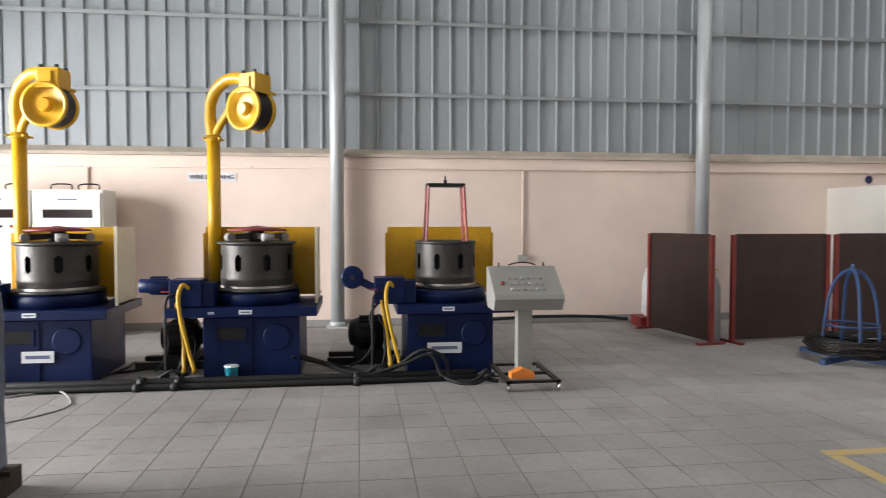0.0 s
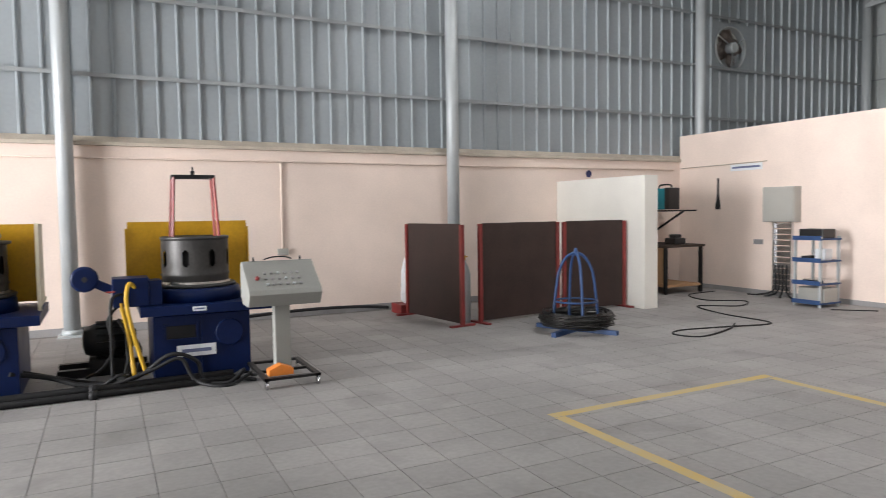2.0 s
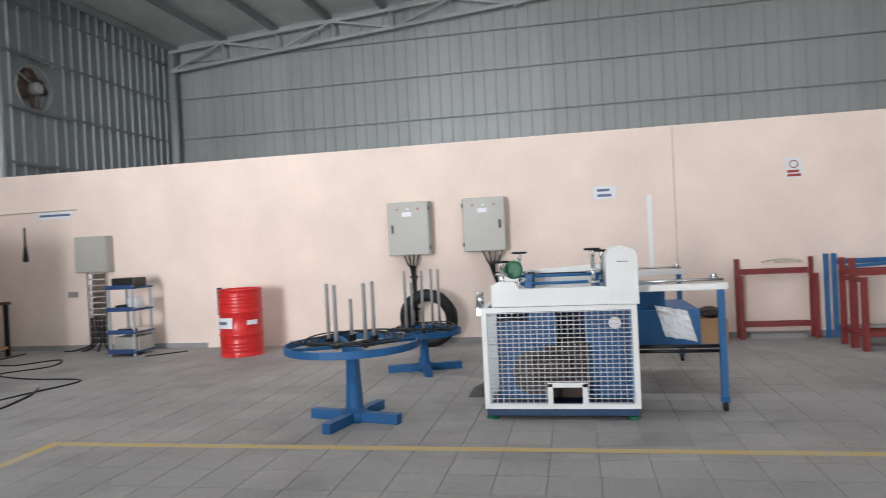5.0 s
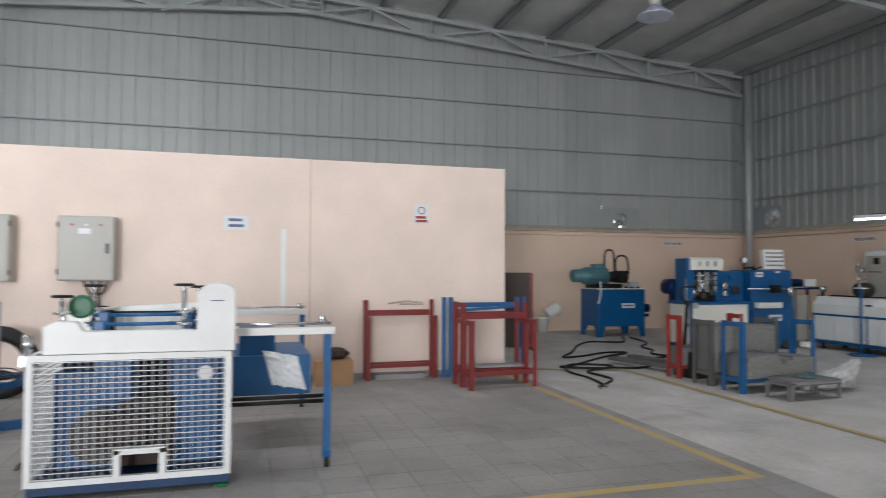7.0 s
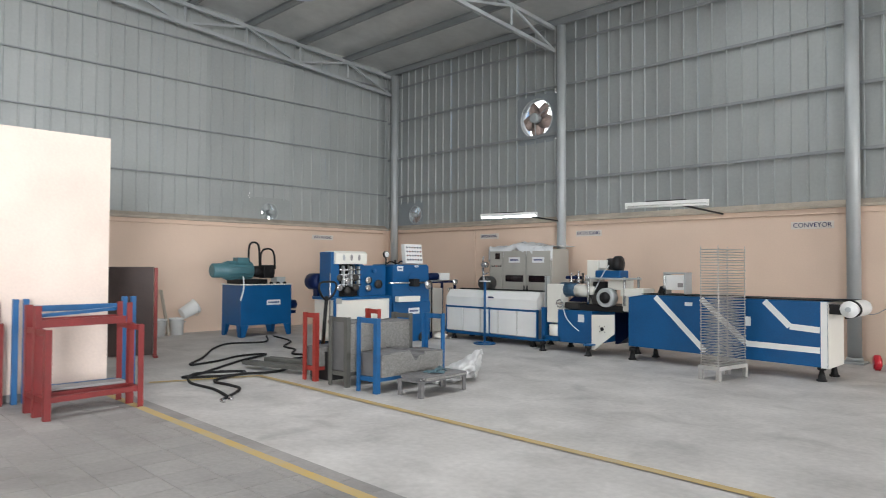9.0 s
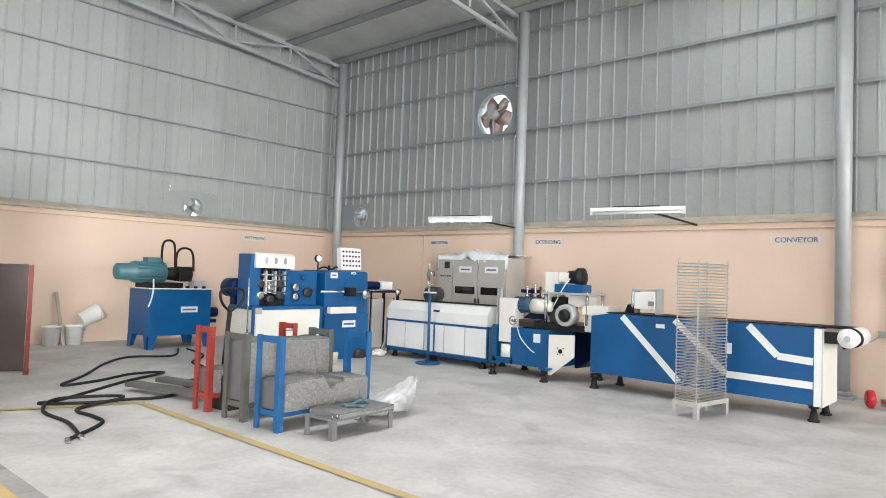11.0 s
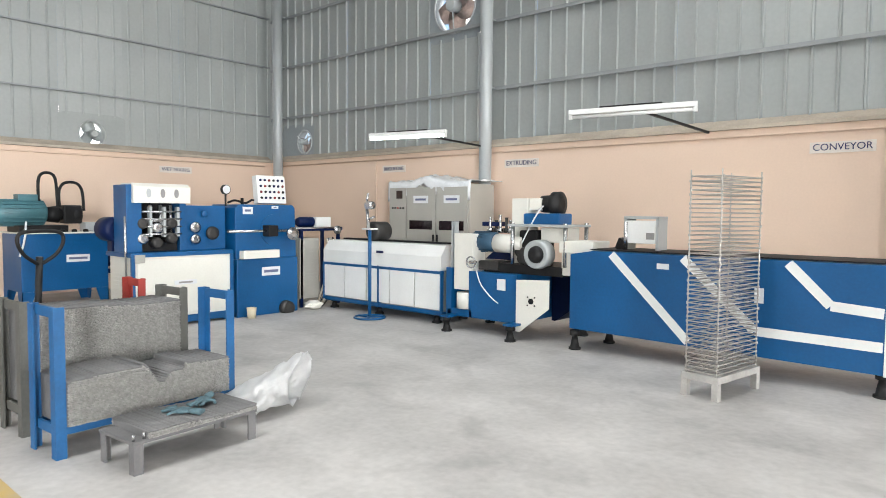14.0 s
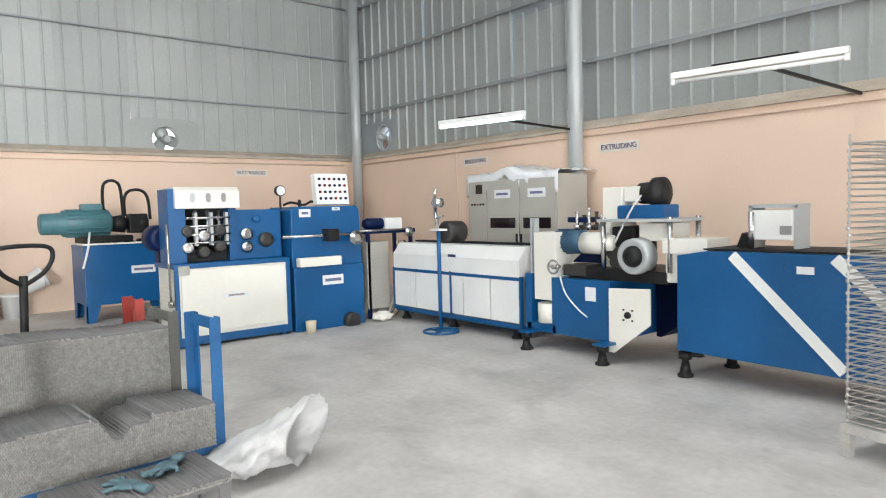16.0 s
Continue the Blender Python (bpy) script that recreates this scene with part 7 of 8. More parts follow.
stripe([(6.60, 0.95), (5.87, 0.23)])
stripe([(5.93, 0.95), (5.33, 0.39), (4.46, 0.375)])
stripe([(5.10, 0.95), (4.80, 0.645), (4.46, 0.62)])
bm = B()
box(bm, 4.15, -0.60, 0.975, 6.85, -0.06, 0.985)
part("belt", bm, M_RUB, Cn, "black conveyor belt")
bm = B()
lathe(bm, (4.15, -0.03, 0.885), (0, -1, 0), [(-0.06, 0.03), (-0.03, 0.04), (-0.03, 0.095), (0.0, 0.10), (0.6, 0.10), (0.63, 0.09)], 26)
rl = part("end_roller", bm, M_WHITE, Cn, "white end roller")
bm = B()
lathe(bm, (4.15, 0.035, 0.885), (0, -1, 0), [(0, 0.03), (0.03, 0.035)], 14)
part("roller_hub", bm, M_STEEL, rl)
bm = B()
tube(bm, bend([(4.40, -0.04, 0.985), (4.15, -0.04, 0.995), (4.04, -0.04, 0.93), (4.05, -0.04, 0.83), (4.2, -0.04, 0.78)]), 0.012, 8)
box(bm, 4.16, -0.035, 0.82, 4.36, -0.01, 0.94, 0.003)
part("roller_bracket", bm, M_DARK, Cn)
bm = B()
box(bm, 6.05, 0.002, 0.84, 6.16, 0.006, 0.89)
part("label_plate", bm, M_PLATE, Cn)
bm = B()
box(bm, 5.27, 0.005, 0.62, 5.34, 0.012, 0.74)
part("switch_plate", bm, M_PLATE, Cn)
for a, b in ((7.0, -0.06), (6.9, -0.58), (4.46, -0.06), (4.46, -0.58)):
    levelling_foot(Cn, a, b, 0.19)
for k in range(3):
    bm = B()
    bar(bm, (6.62 + 0.03 * k, -0.3, 0.99), (6.58 + 0.03 * k, -0.3, 1.05 + 0.02 * k), 0.1, 0.03)
    part("belt_guide", bm, M_DARK, Cn)
Bx = thing("printing_box", "white box in a steel bracket above the belt", "box", pose(6.40, -10.78, 0.99))
bm = B()
box(bm, -0.14, -0.12, 0.06, 0.14, 0.12, 0.27, 0.008)
part("case", bm, M_WHITE, Bx)
bm = B()
for a in (-0.155, 0.155):
    box(bm, a - 0.012, -0.10, 0.0, a + 0.012, 0.10, 0.30)
box(bm, -0.17, -0.10, 0.285, 0.17, 0.10, 0.31)
part("bracket", bm, M_STEEL, Bx)
bm = B()
cyl(bm, (0.13, 0.14, 0.0), (0.13, 0.14, 0.26), 0.02, 10)
part("rod", bm, M_CHROME, Bx)
bm = B()
box(bm, -0.14, 0.121, 0.1, -0.06, 0.124, 0.16)
part("display", bm, M_SKIRT, Bx)

# tower of wire trays
Tw = thing("tray_tower", "tall stack of wire drying trays on a low stand", "tray stack", pose(5.394, -9.932, 0, 0, 0, -9.3))
EX, EY = 0.118, 0.290
bm = B()
box(bm, -EX - 0.025, -EY - 0.025, 0.125, EX + 0.025, EY + 0.025, 0.175, 0.004)
part("stand_top", bm, M_STAND, Tw)
for a in (-EX, EX):
    for b in (-EY, EY):
        bm = B()
        box(bm, a - 0.025, b - 0.025, 0, a + 0.025, b + 0.025, 0.125, 0.004)
        part("stand_leg", bm, M_STAND, Tw)
bm = B()
rim = []
for a, b, t0 in ((EX, EY, 0), (-EX, EY, 90), (-EX, -EY, 180), (EX, -EY, 270)):
    for k in range(4):
        t = radians(t0 + 30 * k)
        rim.append((a - math.copysign(0.02, a) + 0.02 * math.cos(t), b - math.copysign(0.02, b) + 0.02 * math.sin(t), 0))
tube(bm, rim, 0.0048, 6, True)
rim_me = finish("tray", bm, M_TRAY)
bm = B()
bar(bm, (-EX, 0, 0), (EX, 0, 0), 0.003, 0.003)
wire_me = finish("cross_wire", bm, M_TRAY)
bm = B()
bar(bm, (0, -EY, -0.004), (0, EY, -0.004), 0.003, 0.003)
long_me = finish("long_wire", bm, M_TRAY)
bm = B()
lathe(bm, (0, 0, -0.010), (0, 0, 1), [(0, 0.006), (0.004, 0.009), (0.016, 0.009), (0.020, 0.006)], 8)
bead_me = finish("corner_bead", bm, M_TRAY)
for k in range(44):
    tray = new("tray", rim_me)
    tray.parent = Tw
    tray.location = (0.003 * math.sin(k * 2.3), 0.003 * math.cos(k * 1.7), 0.188 + 0.0328 * k)
    tray.rotation_euler = (0.004 * math.sin(k * 1.3), 0.008 * math.sin(k * 2.9), 0.010 * math.sin(k * 3.7))
    for j in range(5):
        w = new("cross_wire", wire_me)
        w.parent = tray
        w.location.y = -EY + 2 * EY * (j + 1) / 6
    w = new("long_wire", long_me)
    w.parent = tray
    for a in (-EX, EX):
        for b in (-EY, EY):
            q = new("corner_bead", bead_me)
            q.parent = tray
            q.location = (a, b, 0)
for a in (-EX, EX):
    for b in (-EY, EY):
        bm = B()
        cyl(bm, (a, b, 0.175), (a, b, 1.645), 0.005, 6)
        part("corner_rod", bm, M_TRAY, Tw)

# rod racks
rr = random.Random(11)


def rod_rack(x, y, rz, w, length, h, mat, label, zs, group="electrode rod racks"):
    Rk = thing("rod_rack", label, "rack", pose(x, y, 0, 0, 0, rz), group=group)
    for b in (0.0, -length):
        for a in (0.0, w):
            bm = B()
            slab(bm, [(-0.028, -0.028), (0.028, -0.028), (0.028, -0.018), (-0.018, -0.018), (-0.018, 0.028), (-0.028, 0.028)], (a, b, 0), (1 if a == 0 else -1, 0, 0), (0, 1 if b < 0 else -1, 0), (1 if (a == 0) == (b < 0) else -1) * h)
            part("post", bm, mat, Rk)
        bm = B()
        box(bm, 0.02, b - 0.008, h - 0.06, w - 0.02, b + 0.008, h - 0.005)
        part("end_bar", bm, mat, Rk)
        bm = B()
        box(bm, 0.02, b - 0.008, 0.12, w - 0.02, b + 0.008, 0.17)
        part("end_bar", bm, mat, Rk)
    for a in (0.0, w):
        bm = B()
        box(bm, a - 0.02, -length + 0.02, 0.125, a + 0.02, -0.02, 0.165)
        part("side_bar", bm, mat, Rk)
    return Rk


def rod_pile(x, y, rz, w0, w1, length, z0, top, label):
    """Rods lie across the rack: their ends make the long faces, their backs the top."""
    core = B()
    n = int(length / 0.0105)
    box(core, w0 + 0.012, -length + 0.03, z0, w1 - 0.012, -0.03, z0 + 0.05)
    pile = thing("rod_pile", label, "rod pile", pose(x, y, 0, 0, 0, rz), group="piles of grey rods")
    tops = []
    for k in range(n):
        yy = -0.03 - (length - 0.06) * (k + 0.5) / n
        tops.append(top(-yy / length) + 0.006 * rr.random())
    bm = B()
    s = (length - 0.06) / n
    for k in range(n):
        yy = -0.03 - s * (k + 0.5)
        j = rr.random() * 0.006
        box(bm, w0 + 0.008, yy - s / 2, z0, w1 - 0.008, yy + s / 2, tops[k] - 0.006)
        tube(bm, [(w0 + j, yy, tops[k] - 0.005), (w1 + j, yy, tops[k] - 0.005)], 0.0052, 6)
    tagged(part("rod_layer", bm, M_ROD, pile), kind="stuff")
    verts, faces = [], []
    for side, xx in ((-1, w0), (1, w1)):
        for k in range(n):
            yy = -0.03 - s * (k + 0.5)
            z = z0 + 0.006
            row = 0
            while z < tops[k] - 0.012:
                pr = rr.random() * 0.010
                off = (s / 2 if row % 2 else 0.0) * 0.6
                i = len(verts)
                xo, xi = xx + side * pr, xx - side * 0.012
                for t in range(6):
                    a = math.pi / 3 * t
                    verts.append((xo, yy + off + 0.0048 * math.cos(a), z + 0.0048 * math.sin(a)))
                    verts.append((xi, yy + off + 0.0048 * math.cos(a), z + 0.0048 * math.sin(a)))
                faces.append(tuple(i + 2 * t for t in range(6)))
                for t in range(6):
                    faces.append((i + 2 * t, i + 2 * ((t + 1) % 6), i + 2 * ((t + 1) % 6) + 1, i + 2 * t + 1))
                z += 0.0100
                row += 1
    me = bpy.data.meshes.new("rod_face")
    me.from_pydata(verts, [], faces)
    me.materials.append(M_ROD2)
    ends = new("rod_face", me)
    ends.parent = pile
    tagged(ends, kind="stuff")
    core.free()
    return pile


RZ = 3.5
rod_rack(7.53, -6.12, RZ, 0.27, 1.04, 0.81, M_LBLUE, "blue angle steel rack for electrode rods", 0)
rod_pile(7.53, -6.12, RZ, -0.05, 0.31, 1.04, 0.17, lambda u: 0.41 + 0.02 * math.sin(5 * u) - (0.10 * (1 - abs(u - 0.55) / 0.13) + 0.02 * math.sin(40 * u) if 0.42 < u < 0.68 else 0), "grey coated electrode rods piled across the blue rack")
rod_rack(8.06, -6.12, RZ, 0.27, 1.0, 0.79, M_DKGREY, "dark grey angle steel rack for electrode rods", 0)
rod_pile(8.06, -6.12, RZ, -0.03, 0.30, 1.0, 0.17, lambda u: 0.72 + 0.012 * math.sin(6 * u), "tall pile of grey electrode rods in the grey rack")
rod_rack(8.65, -6.10, RZ, 0.19, 1.0, 0.81, M_RED, "red angle steel rack, partly filled", 0)
rod_pile(8.65, -6.10, RZ, -0.02, 0.21, 1.0, 0.17, lambda u: 0.40, "low dark pile of rods in the red rack")

Sl = thing("rod_bench", "low steel bench covered with grey electrode rods", "bench", pose(7.00, -6.28, 0, 0, 0, 4))
for a in (0.02, 0.31):
    for b in (-0.02, -0.70):
        bm = B()
        slab(bm, [(-0.025, -0.025), (0.025, -0.025), (0.025, -0.015), (-0.015, -0.015), (-0.015, 0.025), (-0.025, 0.025)], (a, b, 0), (1 if a < 0.1 else -1, 0, 0), (0, 1 if b < -0.1 else -1, 0), (1 if (a < 0.1) == (b < -0.1) else -1) * 0.17)
        part("leg", bm, M_ROD, Sl)
bm = B()
box(bm, -0.01, -0.73, 0.155, 0.34, 0.01, 0.172, 0.002)
part("top", bm, M_ROD, Sl)
for a, b in ((0.015, -0.06), (0.015, -0.005)):
    bm = B()
    cyl(bm, (a, b, 0.17), (a, b, 0.205), 0.008, 8)
    part("pin", bm, M_CHROME, Sl)
rod_pile(7.00, -6.32, 4, -0.01, 0.36, 0.72, 0.172, lambda u: 0.205 + 0.008 * math.sin(7 * u), "layer of grey electrode rods on the low bench")
for gx, gy, turn in ((7.16, -6.62, 0.5), (7.27, -6.80, 2.3)):
    bm = B()
    bmesh.ops.create_icosphere(bm, subdivisions=3, radius=1.0, matrix=Matrix.Diagonal((0.065, 0.045, 0.018, 1)))
    for k in range(5):
        a = -0.5 + 0.27 * k if k < 4 else 1.2
        d = Vector((math.cos(a), math.sin(a), 0))
        r = 0.045 + 0.012 * (k % 2)
        tube(bm, bend([d * 0.035, d * (0.05 + r * 0.5) + Vector((0, 0, 0.006 * (k % 3))), d * (0.06 + r) - Vector((0, 0.012, 0.004))], 4), 0.010, 7)
    tube(bm, [(-0.05, 0, 0.002), (-0.09, 0.006, 0.004), (-0.12, 0.0, -0.002)], [0.022, 0.026, 0.028], 10)
    for v in bm.verts:
        w = v.co * 30 + Vector((gx * 9, 0, 0))
        v.co += Vector((noise.noise(w), noise.noise(w + Vector((7, 0, 0))), 0.8 * noise.noise(w + Vector((0, 7, 0))))) * 0.010
        v.co.z = max(v.co.z * 0.75, -0.012)
    solid("work_glove", bm, M_GLOVE, "soiled grey-blue work glove dropped on the rods", "glove", Matrix.Translation((gx, gy, 0.226)) @ Matrix.Rotation(turn, 4, "Z"), group="work gloves")

# woven sack
bm = B()
NU, NV = 26, 40
rows = []
for i in range(NU + 1):
    u = i / NU
    cx, cz = 0.60 * u, 0.045 + 0.165 * u ** 1.2
    wd, ht = 0.12 + 0.10 * math.sin(math.pi * (0.15 + 0.6 * u)), 0.045 + 0.115 * u
    row = []
    for j in range(NV):
        t = 2 * math.pi * j / NV
        q = noise.noise(Vector((u * 5, math.cos(t) * 2, math.sin(t) * 2))) * 0.35 + noise.noise(Vector((u * 14, math.cos(t) * 5, math.sin(t) * 5))) * 0.2 - 0.16 * abs(noise.noise(Vector((u * 7 + 3, math.cos(t) * 4, math.sin(t) * 4 + u * 3))))
        k = 1 + q
        row.append(bm.verts.new((cx + 0.03 * math.sin(t) * u + 0.11 * math.cos(t) * u, wd * k * math.cos(t), max(0.006, cz + ht * k * math.sin(t)))))
    rows.append(row)
for a, b in zip(rows, rows[1:]):
    for j in range(NV):
        bm.faces.new((a[j], a[(j + 1) % NV], b[(j + 1) % NV], b[j])).smooth = True
bm.faces.new(rows[0][::-1])
bmesh.ops.solidify(bm, geom=bm.faces[:], thickness=0.004)
solid("woven_sack", bm, M_SACK, "empty crumpled white woven sack on the floor", "sack", pose(7.60, -7.00, 0.003, 0, 0, -116))

# pallet truck with loop handle
Pj = thing("pallet_truck", "pallet truck with a yellow pump body and loop handle", "pallet truck", pose(9.12, -6.52, 0, 0, 0, 15))
bm = B()
cyl(bm, (0, 0, 0.30), (-0.06, 0.0, 0.98), 0.024, 12)
part("handle_bar", bm, M_DARK, Pj)
bm = B()
tube(bm, bend([(-0.06, 0, 0.92), (-0.075, 0.12, 1.00), (-0.08, 0.17, 1.10), (-0.08, 0.12, 1.16), (-0.08, -0.12, 1.16), (-0.08, -0.17, 1.10), (-0.075, -0.12, 1.0), (-0.06, 0, 0.92)]), 0.014, 8)
part("loop_handle", bm, M_DARK, Pj)
bm = B()
slab(bm, [(-0.13, 0.12), (0.13, 0.12), (0.07, 0.36), (-0.07, 0.36)], (-0.10, 0, 0), (0, 1, 0), (0, 0, 1), 0.18, 0.01)
part("pump_body", bm, M_ORANGE, Pj)
for b in (-0.2, 0.2):
    bm = B()
    box(bm, 0.05, b - 0.08, 0.05, 1.15, b + 0.08, 0.10, 0.008)
    part("fork", bm, M_DKGREY, Pj)
for b in (-0.08, 0.08):
    bm = B()
    lathe(bm, (0, b - 0.025, 0.085), (0, 1, 0), [(0, 0.08), (0.005, 0.085), (0.045, 0.085), (0.05, 0.08)], 20)
    part("wheel", bm, M_RUB, Pj)
bm = B()
box(bm, 8.55, -6.55, 0.0, 8.95, -6.22, 0.34, 0.01)
solid("black_crate", bm, M_BLACKP, "black plastic crate beside the red rack", "crate")

# hoses on the floor before the tank
hose("long black hydraulic hose snaking over the floor", [(13.4, -8.2, 0.02), (12.6, -7.7, 0.016), (12.78, -7.13, 0.016), (12.3, -6.6, 0.016), (11.4, -6.0, 0.016), (10.83, -5.55, 0.016), (10.9, -5.95, 0.016), (11.2, -6.5, 0.016), (11.0, -6.8, 0.03), (10.7, -6.2, 0.016), (10.0, -5.3, 0.016), (9.88, -5.04, 0.016), (9.55, -5.5, 0.03), (9.75, -5.75, 0.03), (9.9, -5.2, 0.04), (9.5, -4.95, 0.016), (8.9, -4.95, 0.016), (8.35, -4.85, 0.016)], 0.016)
hose("long black hydraulic hose snaking over the floor", [(13.3, -8.3, 0.02), (12.4, -8.1, 0.016), (11.8, -7.6, 0.016), (11.3, -7.5, 0.016), (10.9, -7.2, 0.016), (10.5, -7.25, 0.016), (10.3, -6.7, 0.016), (9.8, -6.5, 0.016), (9.52, -6.08, 0.016), (9.55, -5.6, 0.03), (9.4, -5.2, 0.016), (9.0, -5.2, 0.016), (8.7, -5.15, 0.016), (8.3, -4.75, 0.016)], 0.016)
for p in ((8.33, -4.84), (8.28, -4.73)):
    bm = B()
    lathe(bm, (p[0], p[1], 0.018), (-1, 0.15, 0), [(0, 0.016), (0.01, 0.024), (0.05, 0.024), (0.06, 0.014), (0.09, 0.014)], 10)
    solid("hose_coupling", bm, M_CHROME, "bright steel coupling on the hose end", "coupling", group="hose couplings")

# buckets, broom, spare screen
chequer_screen((12.42, -4.45), (12.06, -5.56), 0.03, 1.34)


def bucket(x, y, z, tilt, label):
    Bk = thing("bucket", label, "bucket", pose(x, y, z, tilt, 0, 0), group="white plastic buckets")
    bm = B()
    lathe(bm, (0, 0, 0), (0, 0, 1), [(0, 0.115), (0.30, 0.14), (0.305, 0.152), (0.33, 0.152), (0.33, 0.138), (0.03, 0.112), (0.03, 0.0)], 24)
    part("pail", bm, M_WHITE, Bk)
    bm = B()
    tube(bm, bend([(-0.15, 0, 0.31), (-0.1, -0.13, 0.26), (0, -0.17, 0.24), (0.1, -0.13, 0.26), (0.15, 0, 0.31)]), 0.004, 6)
    part("bail", bm, M_STEEL, Bk)
    return Bk


bucket(14.9, -6.75, 0, 0, "white plastic bucket with a wire bail")
bucket(14.95, -7.12, 0, 0, "white plastic bucket, splashed with red")
bucket(14.95, -7.22, 0.40, 62, "white plastic bucket tipped over on another")
bm = B()
bar(bm, (14.85, -6.93, 0.0), (15.1, -6.86, 0.88), 0.05, 0.03)
solid("timber_batten", bm, M_LEDGE, "grey timber batten leaning on the wall", "batten")

# machine end and small things by the south wall
Rm = thing("packing_machine", "blue machine end with white hinged side panel", "machine", pose(3.40, -11.85, 0))
bm = B()
box(bm, -1.0, -0.6, 0.22, -0.10, 0, 0.96, 0.008)
part("body", bm, M_BLUE, Rm)
bm = B()
box(bm, -0.10, -0.5, 0.36, 0.02, -0.02, 0.92, 0.015)
part("side_panel", bm, M_WHITE, Rm)
for a, b in ((-0.18, -0.08), (-0.18, -0.5), (-0.92, -0.08)):
    bm = B()
    box(bm, a - 0.05, b - 0.05, 0, a + 0.05, b + 0.05, 0.22)
    part("leg", bm, M_BLUE, Rm)
bm = B()
box(bm, -0.25, 0.001, 0.75, -0.12, 0.005, 0.83)
part("label_plate", bm, M_PINK, Rm)


def extinguisher(x, r, label, wide):
    z = 1.40
    E = thing("fire_extinguisher", label, "fire extinguisher", pose(x, S_FACE + 0.006 + r, z), group="fire extinguishers on the south wall")
    bm = B()
    lathe(bm, (0, 0, 0), (0, 0, 1), [(0, r * 0.85), (0.02, r), (0.36, r), (0.42, r * 0.6), (0.44, 0.025), (0.47, 0.025)], 24)
    body = part("cylinder", bm, M_EXTRED, E)
    bm = B()
    curved_plate(bm, r + 0.002, radians(75), radians(115), 0.14, 0.24)
    part("label", bm, M_PLATE, body)
    bm = B()
    box(bm, -0.03, -0.02, 0.465, 0.03, 0.02, 0.50, 0.004)
    bar(bm, (0.0, 0, 0.50), (0.10, 0, 0.53), 0.015, 0.012)
    bar(bm, (0.0, 0, 0.48), (0.09, 0, 0.475), 0.015, 0.01)
    part("valve", bm, M_CHROME, E)
    bm = B()
    if wide:
        tube(bm, bend([(0.03, 0, 0.49), (0.14, 0.02, 0.47), (0.21, 0.02, 0.30), (0.22, 0.02, 0.02), (0.24, 0.02, -0.08)]), 0.013, 8)
    else:
        cyl(bm, (0.02, 0, 0.49), (0.06, 0, 0.50), 0.014, 8)
        cyl(bm, (0.06, 0, 0.50), (0.17, 0, 0.49), 0.03, 12, 0.042)
    part("hose" if wide else "horn", bm, M_BLACKP, E)
    bm = B()
    box(bm, -0.03, -r - 0.005, 0.30, 0.03, -r + 0.012, 0.40)
    part("hook", bm, M_STEEL, E)


extinguisher(3.89, 0.085, "red powder extinguisher with black hose on the wall", True)
extinguisher(3.55, 0.068, "slim red gas extinguisher with black horn", False)
bm = B()
box(bm, 3.10, S_FACE + 0.003, 1.60, 3.32, S_FACE + 0.009, 1.88)
nt = solid("pink_notice", bm, M_PINK, "pink framed notice on the south wall", "notice")
bm = B()
box(bm, 3.13, S_FACE + 0.009, 1.64, 3.29, S_FACE + 0.012, 1.84)
part("sheet", bm, M_PLATE, nt)
Dp = thing("conduit_drop", "painted conduit dropping to a double socket on the south wall", "conduit", pose(4.14, S_FACE + 0.02, 0), group="conduit drops")
bm = B()
cyl(bm, (0, 0, 0.86), (0, 0, 2.18), 0.014, 8)
part("pipe", bm, M_WALL_S, Dp)
bm = B()
box(bm, -0.09, -0.015, 0.79, 0.09, 0.03, 0.87, 0.006)
part("socket_box", bm, M_GREY, Dp)
hose("thin grey cable from the socket to the conveyor end", [(4.20, S_FACE + 0.06, 0.82), (4.25, -12.2, 0.75), (4.22, -11.4, 0.80), (4.2, -11.2, 0.84)], 0.006, M_SKIRT, "cable", "cable", 6)
Vp = thing("suction_pipe", "bright steel pipe on the floor with a red end cap", "pipe", pose(4.2, -12.0, 0.0))
bm = B()
cyl(bm, (-0.1, -0.05, 0.075), (-1.1, -0.4, 0.075), 0.045, 16)
part("pipe", bm, M_CHROME, Vp)
bm = B()
lathe(bm, (0.04, 0, 0.11), (-0.94, -0.33, 0), [(0, 0.08), (0.02, 0.105), (0.08, 0.105), (0.10, 0.06)], 20)
part("end_cap", bm, M_EXTRED, Vp)
bm = B()
tube(bm, [(X_W + 0.1, S_FACE + 0.02, 2.20), (X_E - 0.3, S_FACE + 0.02, 2.20)], 0.012, 6)
solid("conduit_run", bm, M_WALL_S, "peach painted conduit along the top of the south wall", "conduit")
bm = B()
tube(bm, [(E_FACE - 0.02, -4.5, 2.20), (E_FACE - 0.02, Y_S + 0.3, 2.20)], 0.012, 6)
solid("conduit_run", bm, M_WALL_S, "peach painted conduit along the gable wall", "conduit")
bm = B()
cyl(bm, (12.16, S_FACE + 0.018, 0.4), (12.16, S_FACE + 0.018, 2.19), 0.012, 8)
solid("conduit_pipe", bm, M_WALL_S, "peach painted upright conduit on the south wall", "conduit")

